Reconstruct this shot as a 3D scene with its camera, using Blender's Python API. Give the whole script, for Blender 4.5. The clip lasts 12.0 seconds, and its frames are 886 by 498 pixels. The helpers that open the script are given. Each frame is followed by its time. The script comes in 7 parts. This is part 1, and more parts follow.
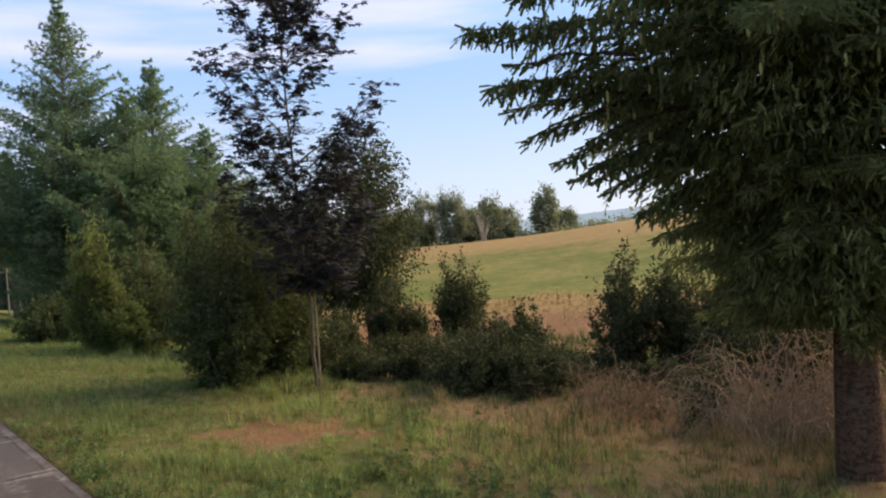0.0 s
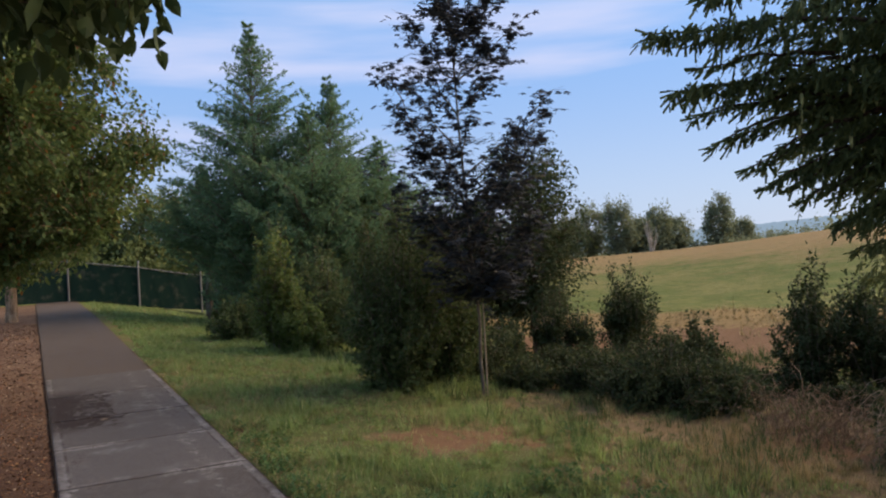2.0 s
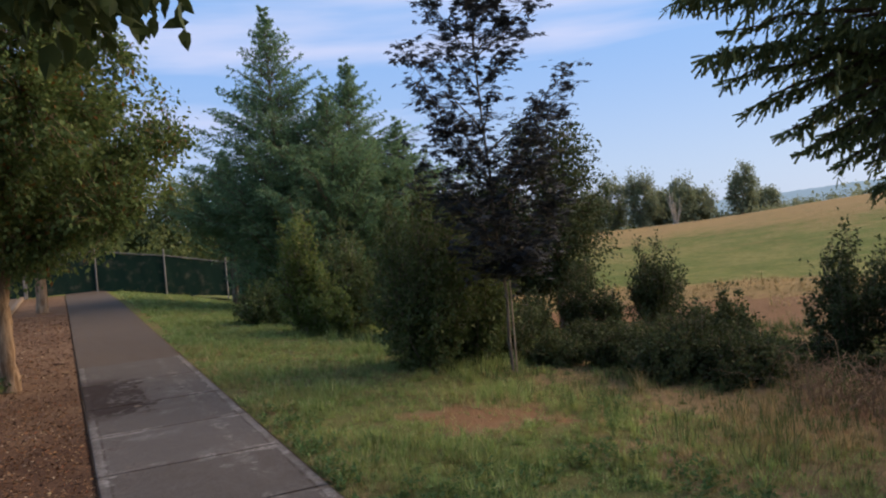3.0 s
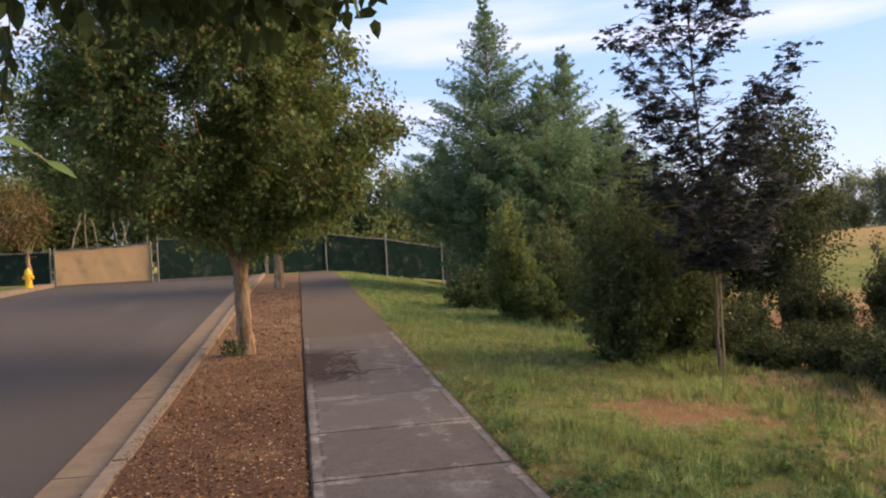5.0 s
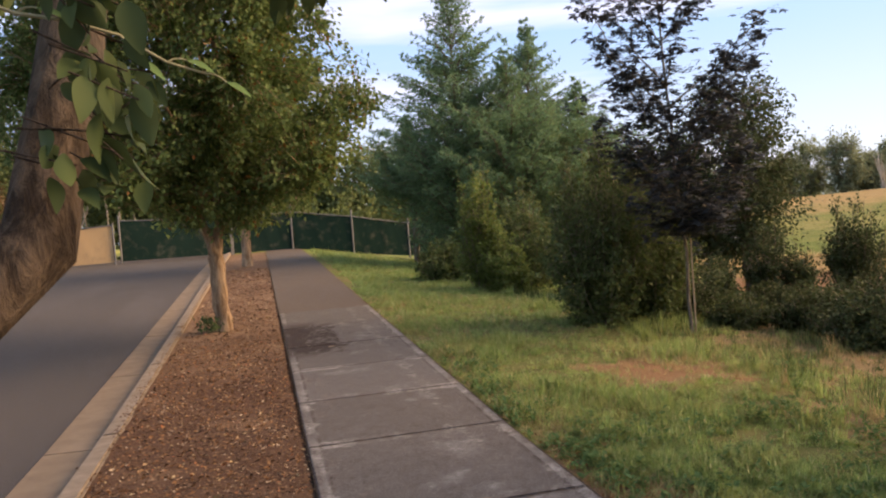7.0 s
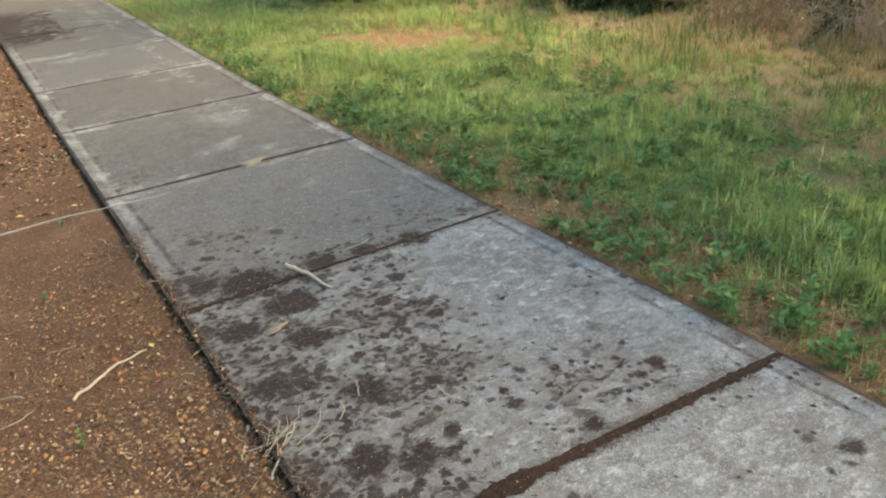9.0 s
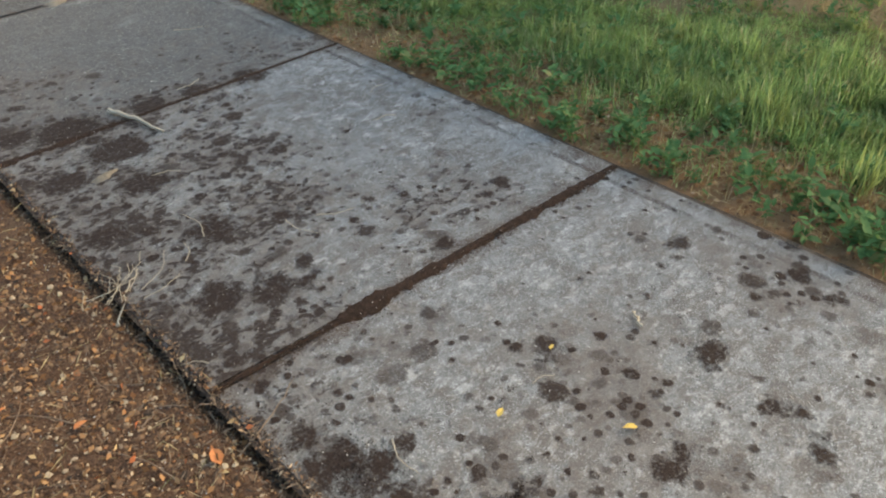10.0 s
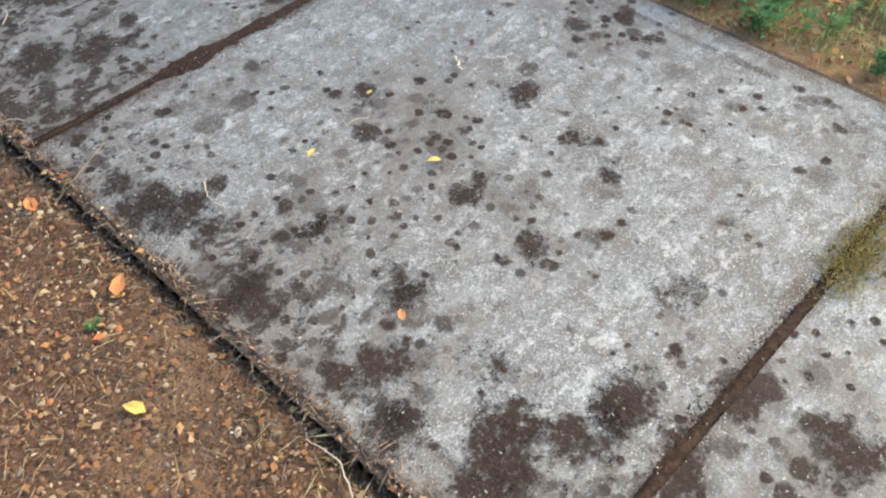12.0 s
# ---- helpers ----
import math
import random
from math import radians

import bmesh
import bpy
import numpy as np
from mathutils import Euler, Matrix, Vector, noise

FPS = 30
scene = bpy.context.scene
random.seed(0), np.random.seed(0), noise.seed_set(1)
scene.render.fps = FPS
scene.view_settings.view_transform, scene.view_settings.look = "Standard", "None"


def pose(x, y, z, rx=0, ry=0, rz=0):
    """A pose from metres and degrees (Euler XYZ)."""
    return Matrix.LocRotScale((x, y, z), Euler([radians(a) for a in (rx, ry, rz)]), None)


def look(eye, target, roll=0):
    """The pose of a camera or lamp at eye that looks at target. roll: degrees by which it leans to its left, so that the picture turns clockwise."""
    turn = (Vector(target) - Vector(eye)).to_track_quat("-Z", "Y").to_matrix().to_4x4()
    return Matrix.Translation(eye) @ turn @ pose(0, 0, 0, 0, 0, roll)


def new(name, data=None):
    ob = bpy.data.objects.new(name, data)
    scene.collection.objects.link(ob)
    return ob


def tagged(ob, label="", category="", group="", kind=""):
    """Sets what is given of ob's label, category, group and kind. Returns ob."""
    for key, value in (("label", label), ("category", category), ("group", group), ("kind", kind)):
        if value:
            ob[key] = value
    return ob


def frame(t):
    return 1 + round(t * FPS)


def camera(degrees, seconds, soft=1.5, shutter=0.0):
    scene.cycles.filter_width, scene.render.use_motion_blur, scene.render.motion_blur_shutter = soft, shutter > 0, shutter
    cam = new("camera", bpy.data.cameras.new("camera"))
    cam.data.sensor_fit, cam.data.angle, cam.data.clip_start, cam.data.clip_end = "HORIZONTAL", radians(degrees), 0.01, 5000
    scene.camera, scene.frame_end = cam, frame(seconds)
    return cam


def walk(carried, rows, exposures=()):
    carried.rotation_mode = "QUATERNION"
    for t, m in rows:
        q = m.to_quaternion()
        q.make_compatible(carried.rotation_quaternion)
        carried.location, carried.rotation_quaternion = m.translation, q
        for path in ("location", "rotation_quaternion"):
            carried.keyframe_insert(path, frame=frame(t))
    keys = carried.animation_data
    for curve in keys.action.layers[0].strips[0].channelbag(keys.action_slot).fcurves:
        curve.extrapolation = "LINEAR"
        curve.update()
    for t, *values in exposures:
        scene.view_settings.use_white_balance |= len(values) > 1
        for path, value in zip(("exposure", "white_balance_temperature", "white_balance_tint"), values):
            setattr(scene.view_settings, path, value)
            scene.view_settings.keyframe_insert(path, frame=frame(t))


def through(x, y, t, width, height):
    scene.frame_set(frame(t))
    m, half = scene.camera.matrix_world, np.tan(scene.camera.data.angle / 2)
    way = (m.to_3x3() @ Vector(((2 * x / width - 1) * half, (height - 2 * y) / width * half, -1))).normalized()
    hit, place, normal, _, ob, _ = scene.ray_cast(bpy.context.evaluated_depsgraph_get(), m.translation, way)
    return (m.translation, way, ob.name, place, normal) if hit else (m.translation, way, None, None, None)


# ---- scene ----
cam = camera(58.7, 12.0, soft=2.1)
PATH = [
    (0, (-0.075, -0.62, 1.768), (1.195, 0.925, 1.738), -3.7),
    (0.5, (-0.065, -0.602, 1.767), (1.088, 1.032, 1.76), -4.2),
    (1, (-0.06, -0.582, 1.764), (0.989, 1.121, 1.778), -3.3),
    (1.5, (-0.08, -0.587, 1.77), (0.921, 1.144, 1.786), -2.2),
    (2, (-0.122, -0.57, 1.775), (0.806, 1.202, 1.792), -3.0),
    (2.5, (-0.1, -0.49, 1.78), (0.803, 1.294, 1.752), -4.0),
    (3, (-0.134, -0.486, 1.767), (0.742, 1.312, 1.735), -4.8),
    (3.2, (-0.122, -0.503, 1.763), (0.692, 1.323, 1.719), -4.0),
    (4.8, (-0.014, -0.614, 1.718), (0.377, 1.347, 1.696), -3.3),
    (5, (-0.008, -0.625, 1.703), (0.353, 1.342, 1.685), -3.1),
    (5.5, (-0.016, -0.61, 1.716), (0.324, 1.361, 1.732), -2.2),
    (6, (-0.038, -0.613, 1.704), (0.25, 1.366, 1.721), -1.8),
    (6.5, (-0.11, -0.623, 1.68), (0.241, 1.346, 1.662), -2.6),
    (6.7, (-0.163, -0.645, 1.663), (0.229, 1.315, 1.623), -3.5),
    (8.3, (-0.368, -0.859, 1.542), (0.325, 0.944, 1.023), -3.6),
    (8.5, (-0.408, -0.856, 1.523), (0.33, 0.892, 0.89), -3.6),
    (9, (-0.452, -0.808, 1.488), (0.449, 0.751, 0.617), -4.7),
    (9.5, (-0.46, -0.797, 1.43), (0.556, 0.578, 0.393), -4.3),
    (10, (-0.457, -0.82, 1.394), (0.613, 0.369, 0.192), -2.2),
    (10.5, (-0.439, -0.887, 1.351), (0.652, 0.127, 0.016), -3.1),
    (11, (-0.414, -0.959, 1.326), (0.628, -0.058, -0.124), -1.4),
    (11.5, (-0.352, -1.081, 1.308), (0.626, -0.202, -0.198), -1.0),
    (12, (-0.337, -1.155, 1.296), (0.585, -0.281, -0.249), -1.3),
]
walk(cam, [(t, look(eye, target, roll)) for t, eye, target, roll in PATH],
     exposures=[(0, 1.10, 7200, 13), (1.0, 0.72, 6400, 12), (3.2, 0.74, 6450, 12), (5.0, 1.30, 7300, 17), (6.7, 1.30, 7500, 17), (8.3, 2.70, 8700, 14), (9.0, 2.38, 7100, -6), (10.0, 2.06, 6800, -6), (11.0, 2.48, 6250, -6), (12, 2.56, 6250, -6)])

# ---------------------------------------------------------------- sky and sun
SUN_AZ, SUN_EL = radians(92), radians(23)      # clockwise from +y
world = bpy.data.worlds.new("sky")
scene.world = world
world.use_nodes = True
wn, wl = world.node_tree.nodes, world.node_tree.links
sky = wn.new("ShaderNodeTexSky")
sky.sky_type = "NISHITA"
sky.sun_disc = False
sky.sun_elevation, sky.sun_rotation = SUN_EL, SUN_AZ
sky.air_density, sky.dust_density, sky.ozone_density = 1.0, 0.8, 1.0
bg = wn["Background"]
bg.inputs[1].default_value = 0.15
# thin streaks of high cloud, stretched along the horizon
tc = wn.new("ShaderNodeTexCoord")
mp = wn.new("ShaderNodeMapping")
mp.inputs["Scale"].default_value = (1.3, 1.3, 11.0)
cl = wn.new("ShaderNodeTexNoise")
cl.inputs["Scale"].default_value = 1.5
cl.inputs["Detail"].default_value = 5
cl.inputs["Roughness"].default_value = 0.5
cr = wn.new("ShaderNodeValToRGB")
cr.color_ramp.elements[0].position, cr.color_ramp.elements[1].position = 0.47, 0.66
fac = wn.new("ShaderNodeMath")
fac.operation = "MULTIPLY"
fac.inputs[1].default_value = 0.7
wl.new(tc.outputs["Generated"], mp.inputs["Vector"])
wl.new(mp.outputs[0], cl.inputs["Vector"])
wl.new(cl.outputs["Fac"], cr.inputs["Fac"])
wl.new(cr.outputs["Color"], fac.inputs[0])
# pale haze low on the horizon, all round, bluer higher up
sx = wn.new("ShaderNodeSeparateXYZ")
wl.new(tc.outputs["Generated"], sx.inputs[0])


def sky_step(a, b, lo, hi):
    r = wn.new("ShaderNodeMapRange")
    r.interpolation_type = "SMOOTHSTEP"
    for k, x in zip(("From Min", "From Max", "To Min", "To Max"), (a, b, lo, hi)):
        r.inputs[k].default_value = x
    wl.new(sx.outputs[2], r.inputs["Value"])
    return r.outputs[0]


def sky_mix(f, a, b):
    m = wn.new("ShaderNodeMix")
    m.data_type = "RGBA"
    wl.new(f, m.inputs["Factor"])
    for k, x in (("A", a), ("B", b)):
        if isinstance(x, tuple):
            m.inputs[k].default_value = (*x, 1)
        else:
            wl.new(x, m.inputs[k])
    return m.outputs["Result"]


low_sky = sky_mix(sky_step(0.0, 0.26, 0.0, 1.0), (2.0, 2.5, 3.35), (1.12, 1.97, 3.55))
high_sky = sky_mix(sky_step(0.2, 0.75, 0.94, 0.0), sky.outputs[0], low_sky)
wl.new(sky_mix(fac.outputs[0], high_sky, (2.85, 3.0, 3.9)), bg.inputs[0])
sun_data = bpy.data.lights.new("sun", "SUN")
sun_data.energy, sun_data.angle, sun_data.color = 3.6, radians(62), (1.0, 0.71, 0.43)
sun = new("sun", sun_data)
sun.matrix_world = look((0, 0, 30), (-math.sin(SUN_AZ) * math.cos(SUN_EL), -math.cos(SUN_AZ) * math.cos(SUN_EL), 30 - math.sin(SUN_EL)))

# ---------------------------------------------------------------- materials


class Nodes:
    """A material under construction."""

    def __init__(self, name, rough=0.85, spec=0.3, metal=0.0):
        self.m = bpy.data.materials.new(name)
        self.m.use_nodes = True
        self.t = self.m.node_tree
        self.p = self.t.nodes["Principled BSDF"]
        self.p.inputs["Roughness"].default_value = rough
        self.p.inputs["Specular IOR Level"].default_value = spec
        self.p.inputs["Metallic"].default_value = metal
        self.co = self.t.nodes.new("ShaderNodeNewGeometry")

    def set(self, socket, v):
        if hasattr(v, "links"):
            self.t.links.new(v, socket)
        elif isinstance(v, (tuple, list)) and socket.type == "RGBA":
            socket.default_value = (*v, 1)
        else:
            socket.default_value = v

    def noise(self, scale, detail=4, rough=0.55, stretch=None, dist=0.0):
        n = self.t.nodes.new("ShaderNodeTexNoise")
        n.inputs["Scale"].default_value, n.inputs["Detail"].default_value = scale, detail
        n.inputs["Roughness"].default_value, n.inputs["Distortion"].default_value = rough, dist
        self.vec(n, stretch)
        return n.outputs["Fac"]

    def vec(self, n, stretch=None):
        src = self.co.outputs["Position"]
        if stretch:
            m = self.t.nodes.new("ShaderNodeMapping")
            m.inputs["Scale"].default_value = stretch
            self.t.links.new(src, m.inputs["Vector"])
            src = m.outputs[0]
        self.t.links.new(src, n.inputs["Vector"])

    def voronoi(self, scale, feature="F1", stretch=None, out="Distance", rnd=1.0):
        n = self.t.nodes.new("ShaderNodeTexVoronoi")
        n.feature = feature
        n.inputs["Scale"].default_value = scale
        n.inputs["Randomness"].default_value = rnd
        self.vec(n, stretch)
        return n.outputs[out]

    def ramp(self, v, a, b, lo=0.0, hi=1.0):
        n = self.t.nodes.new("ShaderNodeMapRange")
        n.interpolation_type = "SMOOTHSTEP"
        self.set(n.inputs["Value"], v)
        for k, x in zip(("From Min", "From Max", "To Min", "To Max"), (a, b, lo, hi)):
            n.inputs[k].default_value = x
        return n.outputs[0]

    def math(self, op, a, b=0.0):
        n = self.t.nodes.new("ShaderNodeMath")
        n.operation = op
        self.set(n.inputs[0], a)
        self.set(n.inputs[1], b)
        return n.outputs[0]

    def mix(self, f, a, b, kind="MIX"):
        n = self.t.nodes.new("ShaderNodeMix")
        n.data_type = "RGBA"
        n.blend_type = kind
        self.set(n.inputs["Factor"], f)
        self.set(n.inputs["A"], a)
        self.set(n.inputs["B"], b)
        return n.outputs["Result"]

    def island(self):
        return self.co.outputs["Random Per Island"]

    def obrand(self):
        return self.t.nodes.new("ShaderNodeObjectInfo").outputs["Random"]

    def attr(self, name):
        n = self.t.nodes.new("ShaderNodeAttribute")
        n.attribute_name = name
        s = self.t.nodes.new("ShaderNodeSeparateColor")
        self.t.links.new(n.outputs["Color"], s.inputs[0])
        return s.outputs

    def xyz(self):
        s = self.t.nodes.new("ShaderNodeSeparateXYZ")
        self.t.links.new(self.co.outputs["Position"], s.inputs[0])
        return s.outputs

    def bump(self, h, strength=0.5, dist=0.01):
        n = self.t.nodes.new("ShaderNodeBump")
        n.inputs["Strength"].default_value, n.inputs["Distance"].default_value = strength, dist
        self.t.links.new(h, n.inputs["Height"])
        self.t.links.new(n.outputs[0], self.p.inputs["Normal"])

    def done(self, colour, rough=None, glow_through=0.0):
        self.set(self.p.inputs["Base Color"], colour)
        if rough is not None:
            self.set(self.p.inputs["Roughness"], rough)
        if glow_through:
            tr = self.t.nodes.new("ShaderNodeBsdfTranslucent")
            self.set(tr.inputs["Color"], colour)
            mx = self.t.nodes.new("ShaderNodeMixShader")
            mx.inputs[0].default_value = glow_through
            self.t.links.new(self.p.outputs[0], mx.inputs[1])
            self.t.links.new(tr.outputs[0], mx.inputs[2])
            self.t.links.new(mx.outputs[0], self.t.nodes["Material Output"].inputs["Surface"])
        return self.m


def concrete_material():
    n = Nodes("weathered_concrete", 0.92, 0.2)
    x, y, z = n.xyz()
    # cement paste: broad clouds, soft mottling, sand grain and pinholes
    base = n.mix(n.ramp(n.noise(2.4, 6, 0.6), 0.34, 0.66), (0.172, 0.168, 0.163), (0.284, 0.278, 0.270))
    base = n.mix(n.ramp(n.noise(9, 8, 0.78), 0.42, 0.62, 0.0, 0.70), base, (0.110, 0.102, 0.098))
    base = n.mix(n.ramp(n.noise(30, 7, 0.8), 0.42, 0.60, 0.0, 0.60), base, (0.096, 0.089, 0.083))
    base = n.mix(n.ramp(n.noise(70, 5, 0.8), 0.52, 0.64, 0.0, 0.45), base, (0.47, 0.45, 0.425))
    mottle = n.math("ADD", n.noise(12, 8, 0.76, (1, 1.5, 1), 0.5), n.math("MULTIPLY", n.math("SUBTRACT", n.noise(2.7, 3), 0.5), 0.35))
    base = n.mix(n.math("MULTIPLY", n.ramp(mottle, 0.485, 0.57, 0.0, 0.85), n.ramp(y, 1.9, 2.2, 1.0, 0.25)), base, n.mix(n.noise(60, 4, 0.75), (0.058, 0.045, 0.038), (0.150, 0.124, 0.106)))
    salt = n.ramp(n.noise(230, 3, 0.75), 0.55, 0.66, 0.0, 0.55)
    pepper = n.ramp(n.noise(190, 4, 0.75), 0.48, 0.37, 0.0, 0.75)
    base = n.mix(pepper, base, (0.085, 0.078, 0.072))
    def spot(px, py, r):
        d = n.math("SQRT", n.math("ADD", n.math("POWER", n.math("SUBTRACT", x, px), 2.0), n.math("POWER", n.math("SUBTRACT", y, py), 2.0)))
        return n.ramp(d, r, 0.2 * r)
    # pale scoured flakes where the skin of the slab has worn off
    worn_area = n.math("MULTIPLY", n.ramp(n.noise(3.1, 4, 0.6), 0.42, 0.56), n.ramp(y, 1.7, 2.3, 1.0, 0.35))
    worn_area = n.math("MAXIMUM", worn_area, n.math("MAXIMUM", spot(1.32, -0.72, 0.34), n.math("MAXIMUM", spot(0.34, 0.40, 0.16), spot(0.28, -0.78, 0.20))))
    flakes = n.math("MULTIPLY", n.ramp(n.noise(19, 7, 0.75, (1, 1.4, 1)), 0.53, 0.60), worn_area)
    base = n.mix(n.math("MULTIPLY", flakes, 0.5), base, (0.46, 0.44, 0.41))
    # the slabs beyond the second joint lie under a thin brown-grey film of dried soil
    film_area = n.math("ADD", n.noise(1.6, 6, 0.65), n.ramp(y, 1.95, 2.15, -0.30, 0.16))
    film = n.ramp(film_area, 0.40, 0.62, 0.0, 0.90)
    soil_film = n.mix(n.ramp(n.noise(24, 8, 0.85), 0.36, 0.64), (0.026, 0.021, 0.018), (0.118, 0.107, 0.098))
    soil_film = n.mix(n.ramp(n.noise(6, 8, 0.8), 0.44, 0.62, 0.0, 0.7), soil_film, (0.034, 0.026, 0.021))
    soil_film = n.mix(n.ramp(n.noise(60, 6, 0.85), 0.53, 0.62, 0.0, 0.75), soil_film, (0.29, 0.275, 0.255))
    soil_film = n.mix(n.ramp(n.noise(85, 5, 0.85), 0.47, 0.38, 0.0, 0.8), soil_film, (0.022, 0.016, 0.012))
    soil_film = n.mix(n.ramp(y, 3.0, 7.0), soil_film, n.mix(0.6, soil_film, (0.080, 0.068, 0.057)))
    base = n.mix(film, base, soil_film)
    base = n.mix(0.12, base, n.mix(n.obrand(), (0.14, 0.125, 0.11), (0.34, 0.33, 0.32)))
    # tooled margin: a dark groove a hand's width from the edge, the border outside it paler
    inset = n.math("MINIMUM", x, n.math("SUBTRACT", 1.52, x))
    wob = n.math("ADD", inset, n.math("MULTIPLY", n.math("SUBTRACT", n.noise(9, 3), 0.5), 0.014))
    groove = n.math("MULTIPLY", n.ramp(wob, 0.074, 0.084), n.ramp(wob, 0.108, 0.094))
    base = n.mix(n.math("MULTIPLY", groove, n.ramp(n.noise(3, 6, 0.7), 0.38, 0.56, 0.0, 0.75)), base, (0.046, 0.035, 0.029))
    base = n.mix(n.math("MULTIPLY", n.ramp(wob, 0.078, 0.064, 0.0, 0.5), n.ramp(n.noise(5, 6, 0.7), 0.40, 0.62, 0.1, 1.0)), base, (0.22, 0.212, 0.202))
    gap = inset
    for j in (-1.055, 0.515, 2.04, 3.59, 5.18, 6.55, 8.0, 9.45, 11.1):
        gap = n.math("MINIMUM", gap, n.math("ABSOLUTE", n.math("SUBTRACT", y, j)))
    # pale scuffed bands along joints and edges of the far slabs, and one down their length
    far = n.ramp(y, 2.4, 3.4)
    rim = n.math("ADD", gap, n.math("MULTIPLY", n.math("SUBTRACT", n.noise(6, 7, 0.75, (0.5, 1.2, 1)), 0.5), 0.34))
    track = n.math("ADD", n.math("ABSOLUTE", n.math("SUBTRACT", x, 1.17)), n.math("MULTIPLY", n.math("SUBTRACT", n.noise(4, 7, 0.75), 0.5), 0.42))
    scuff = n.math("MAXIMUM", n.math("MULTIPLY", n.ramp(rim, 0.115, 0.06), n.ramp(n.noise(1.9, 4), 0.40, 0.54)),
                   n.math("MULTIPLY", n.math("MULTIPLY", n.ramp(track, 0.09, 0.02, 0.0, 0.6), n.ramp(n.noise(11, 7, 0.8), 0.46, 0.58)), n.ramp(y, 3.6, 5.2)))
    scuff = n.math("MULTIPLY", n.math("MULTIPLY", scuff, far), n.math("MULTIPLY", n.ramp(n.noise(22, 8, 0.85), 0.42, 0.56, 0.1, 0.8), n.ramp(n.noise(2.7, 5, 0.65), 0.42, 0.58, 0.15, 1.0)))
    base = n.mix(scuff, base, n.mix(n.noise(60, 4, 0.7), (0.24, 0.225, 0.205), (0.44, 0.42, 0.39)))
    # soil washed out of the joints and off the planting strip
    wash = n.math("ADD", gap, n.math("MULTIPLY", n.math("SUBTRACT", n.noise(7, 8, 0.75), 0.5), 0.30))
    base = n.mix(n.math("MULTIPLY", n.ramp(wash, 0.060, -0.015, 0.0, 0.88), n.ramp(y, 2.2, 5.0, 1.0, 0.55)), base,
                 n.mix(n.noise(50, 5, 0.78), (0.032, 0.022, 0.017), (0.12, 0.088, 0.068)))
    # moss: where it gathers
    slab_two = n.math("MULTIPLY", n.ramp(y, 0.46, 0.58), n.ramp(y, 2.6, 2.0))
    side = n.math("ADD", n.ramp(x, 0.0, 1.0, 0.075, -0.065), n.math("MULTIPLY", slab_two, n.ramp(x, 0.45, 1.25, 0.10, 0.03)))
    away = n.ramp(y, 2.3, 3.4, 0.0, -0.16)
    drift = n.math("ADD", n.math("ADD", n.noise(2.1, 4, 0.55), side), away)
    drift = n.math("ADD", drift, n.math("MULTIPLY", n.math("MAXIMUM", spot(1.22, 0.0, 0.50), spot(0.85, -0.15, 0.40)), 0.09))
    # brown tinge round the colonies
    tinge = n.ramp(n.math("ADD", drift, n.math("MULTIPLY", n.math("SUBTRACT", n.noise(14, 7, 0.75), 0.5), 0.9)), 0.42, 0.70, 0.0, 0.74)
    base = n.mix(tinge, base, n.mix(n.noise(45, 6, 0.8), (0.070, 0.052, 0.043), (0.225, 0.195, 0.172)))
    base = n.mix(n.math("MULTIPLY", salt, n.ramp(tinge, 0.0, 0.7, 1.0, 0.35)), base, n.mix(n.ramp(film, 0.1, 0.8), (0.60, 0.60, 0.59), (0.19, 0.175, 0.158)))
    # ragged network of the mossy slab
    web = n.math("ADD", n.noise(16, 8, 0.74, (1, 1.3, 1), 0.4), n.math("MULTIPLY", n.math("SUBTRACT", drift, 0.55), 0.50))
    moss = n.math("MULTIPLY", n.ramp(web, 0.550, 0.605), n.math("MAXIMUM", n.math("MULTIPLY", slab_two, 0.92), n.ramp(x, 0.55, 0.05, 0.15, 0.9)))
    # broken crust on the slabs near the forked tree
    crust = n.math("ADD", n.noise(5, 9, 0.78, (1, 0.8, 1)), n.ramp(x, 0.1, 1.1, 0.09, -0.10))
    moss = n.math("MAXIMUM", moss, n.math("MULTIPLY", n.ramp(crust, 0.465, 0.54, 0.0, 0.9), n.math("MULTIPLY", n.ramp(y, 8.6, 9.1), n.ramp(y, 11.8, 11.0))))
    # separate round cushions of three sizes
    fray = n.math("ADD", n.math("MULTIPLY", n.math("SUBTRACT", n.noise(40, 8, 0.8), 0.5), 0.85), n.math("MULTIPLY", n.math("SUBTRACT", n.noise(13, 3), 0.5), 0.55))
    for scale, share, size, seed in ((8.5, 0.28, 0.30, 0.0), (15.0, 0.22, 0.33, 3.7), (30.0, 0.22, 0.36, 8.1)):
        v = n.t.nodes.new("ShaderNodeTexVoronoi")
        v.voronoi_dimensions = "2D"
        v.inputs["Scale"].default_value = scale
        shift = n.t.nodes.new("ShaderNodeMapping")
        shift.inputs["Location"].default_value = (seed, seed * 0.7, 0)
        n.t.links.new(n.co.outputs["Position"], shift.inputs["Vector"])
        n.t.links.new(shift.outputs[0], v.inputs["Vector"])
        pick = n.t.nodes.new("ShaderNodeSeparateColor")
        n.t.links.new(v.outputs["Color"], pick.inputs[0])
        rad = n.math("MULTIPLY", n.ramp(n.math("ADD", pick.outputs[0], n.math("MULTIPLY", n.math("SUBTRACT", drift, 0.5), 2.0)), 0.92 - share, 1.25 - share), size)
        d = n.math("SUBTRACT", n.math("ADD", v.outputs["Distance"], fray), rad)
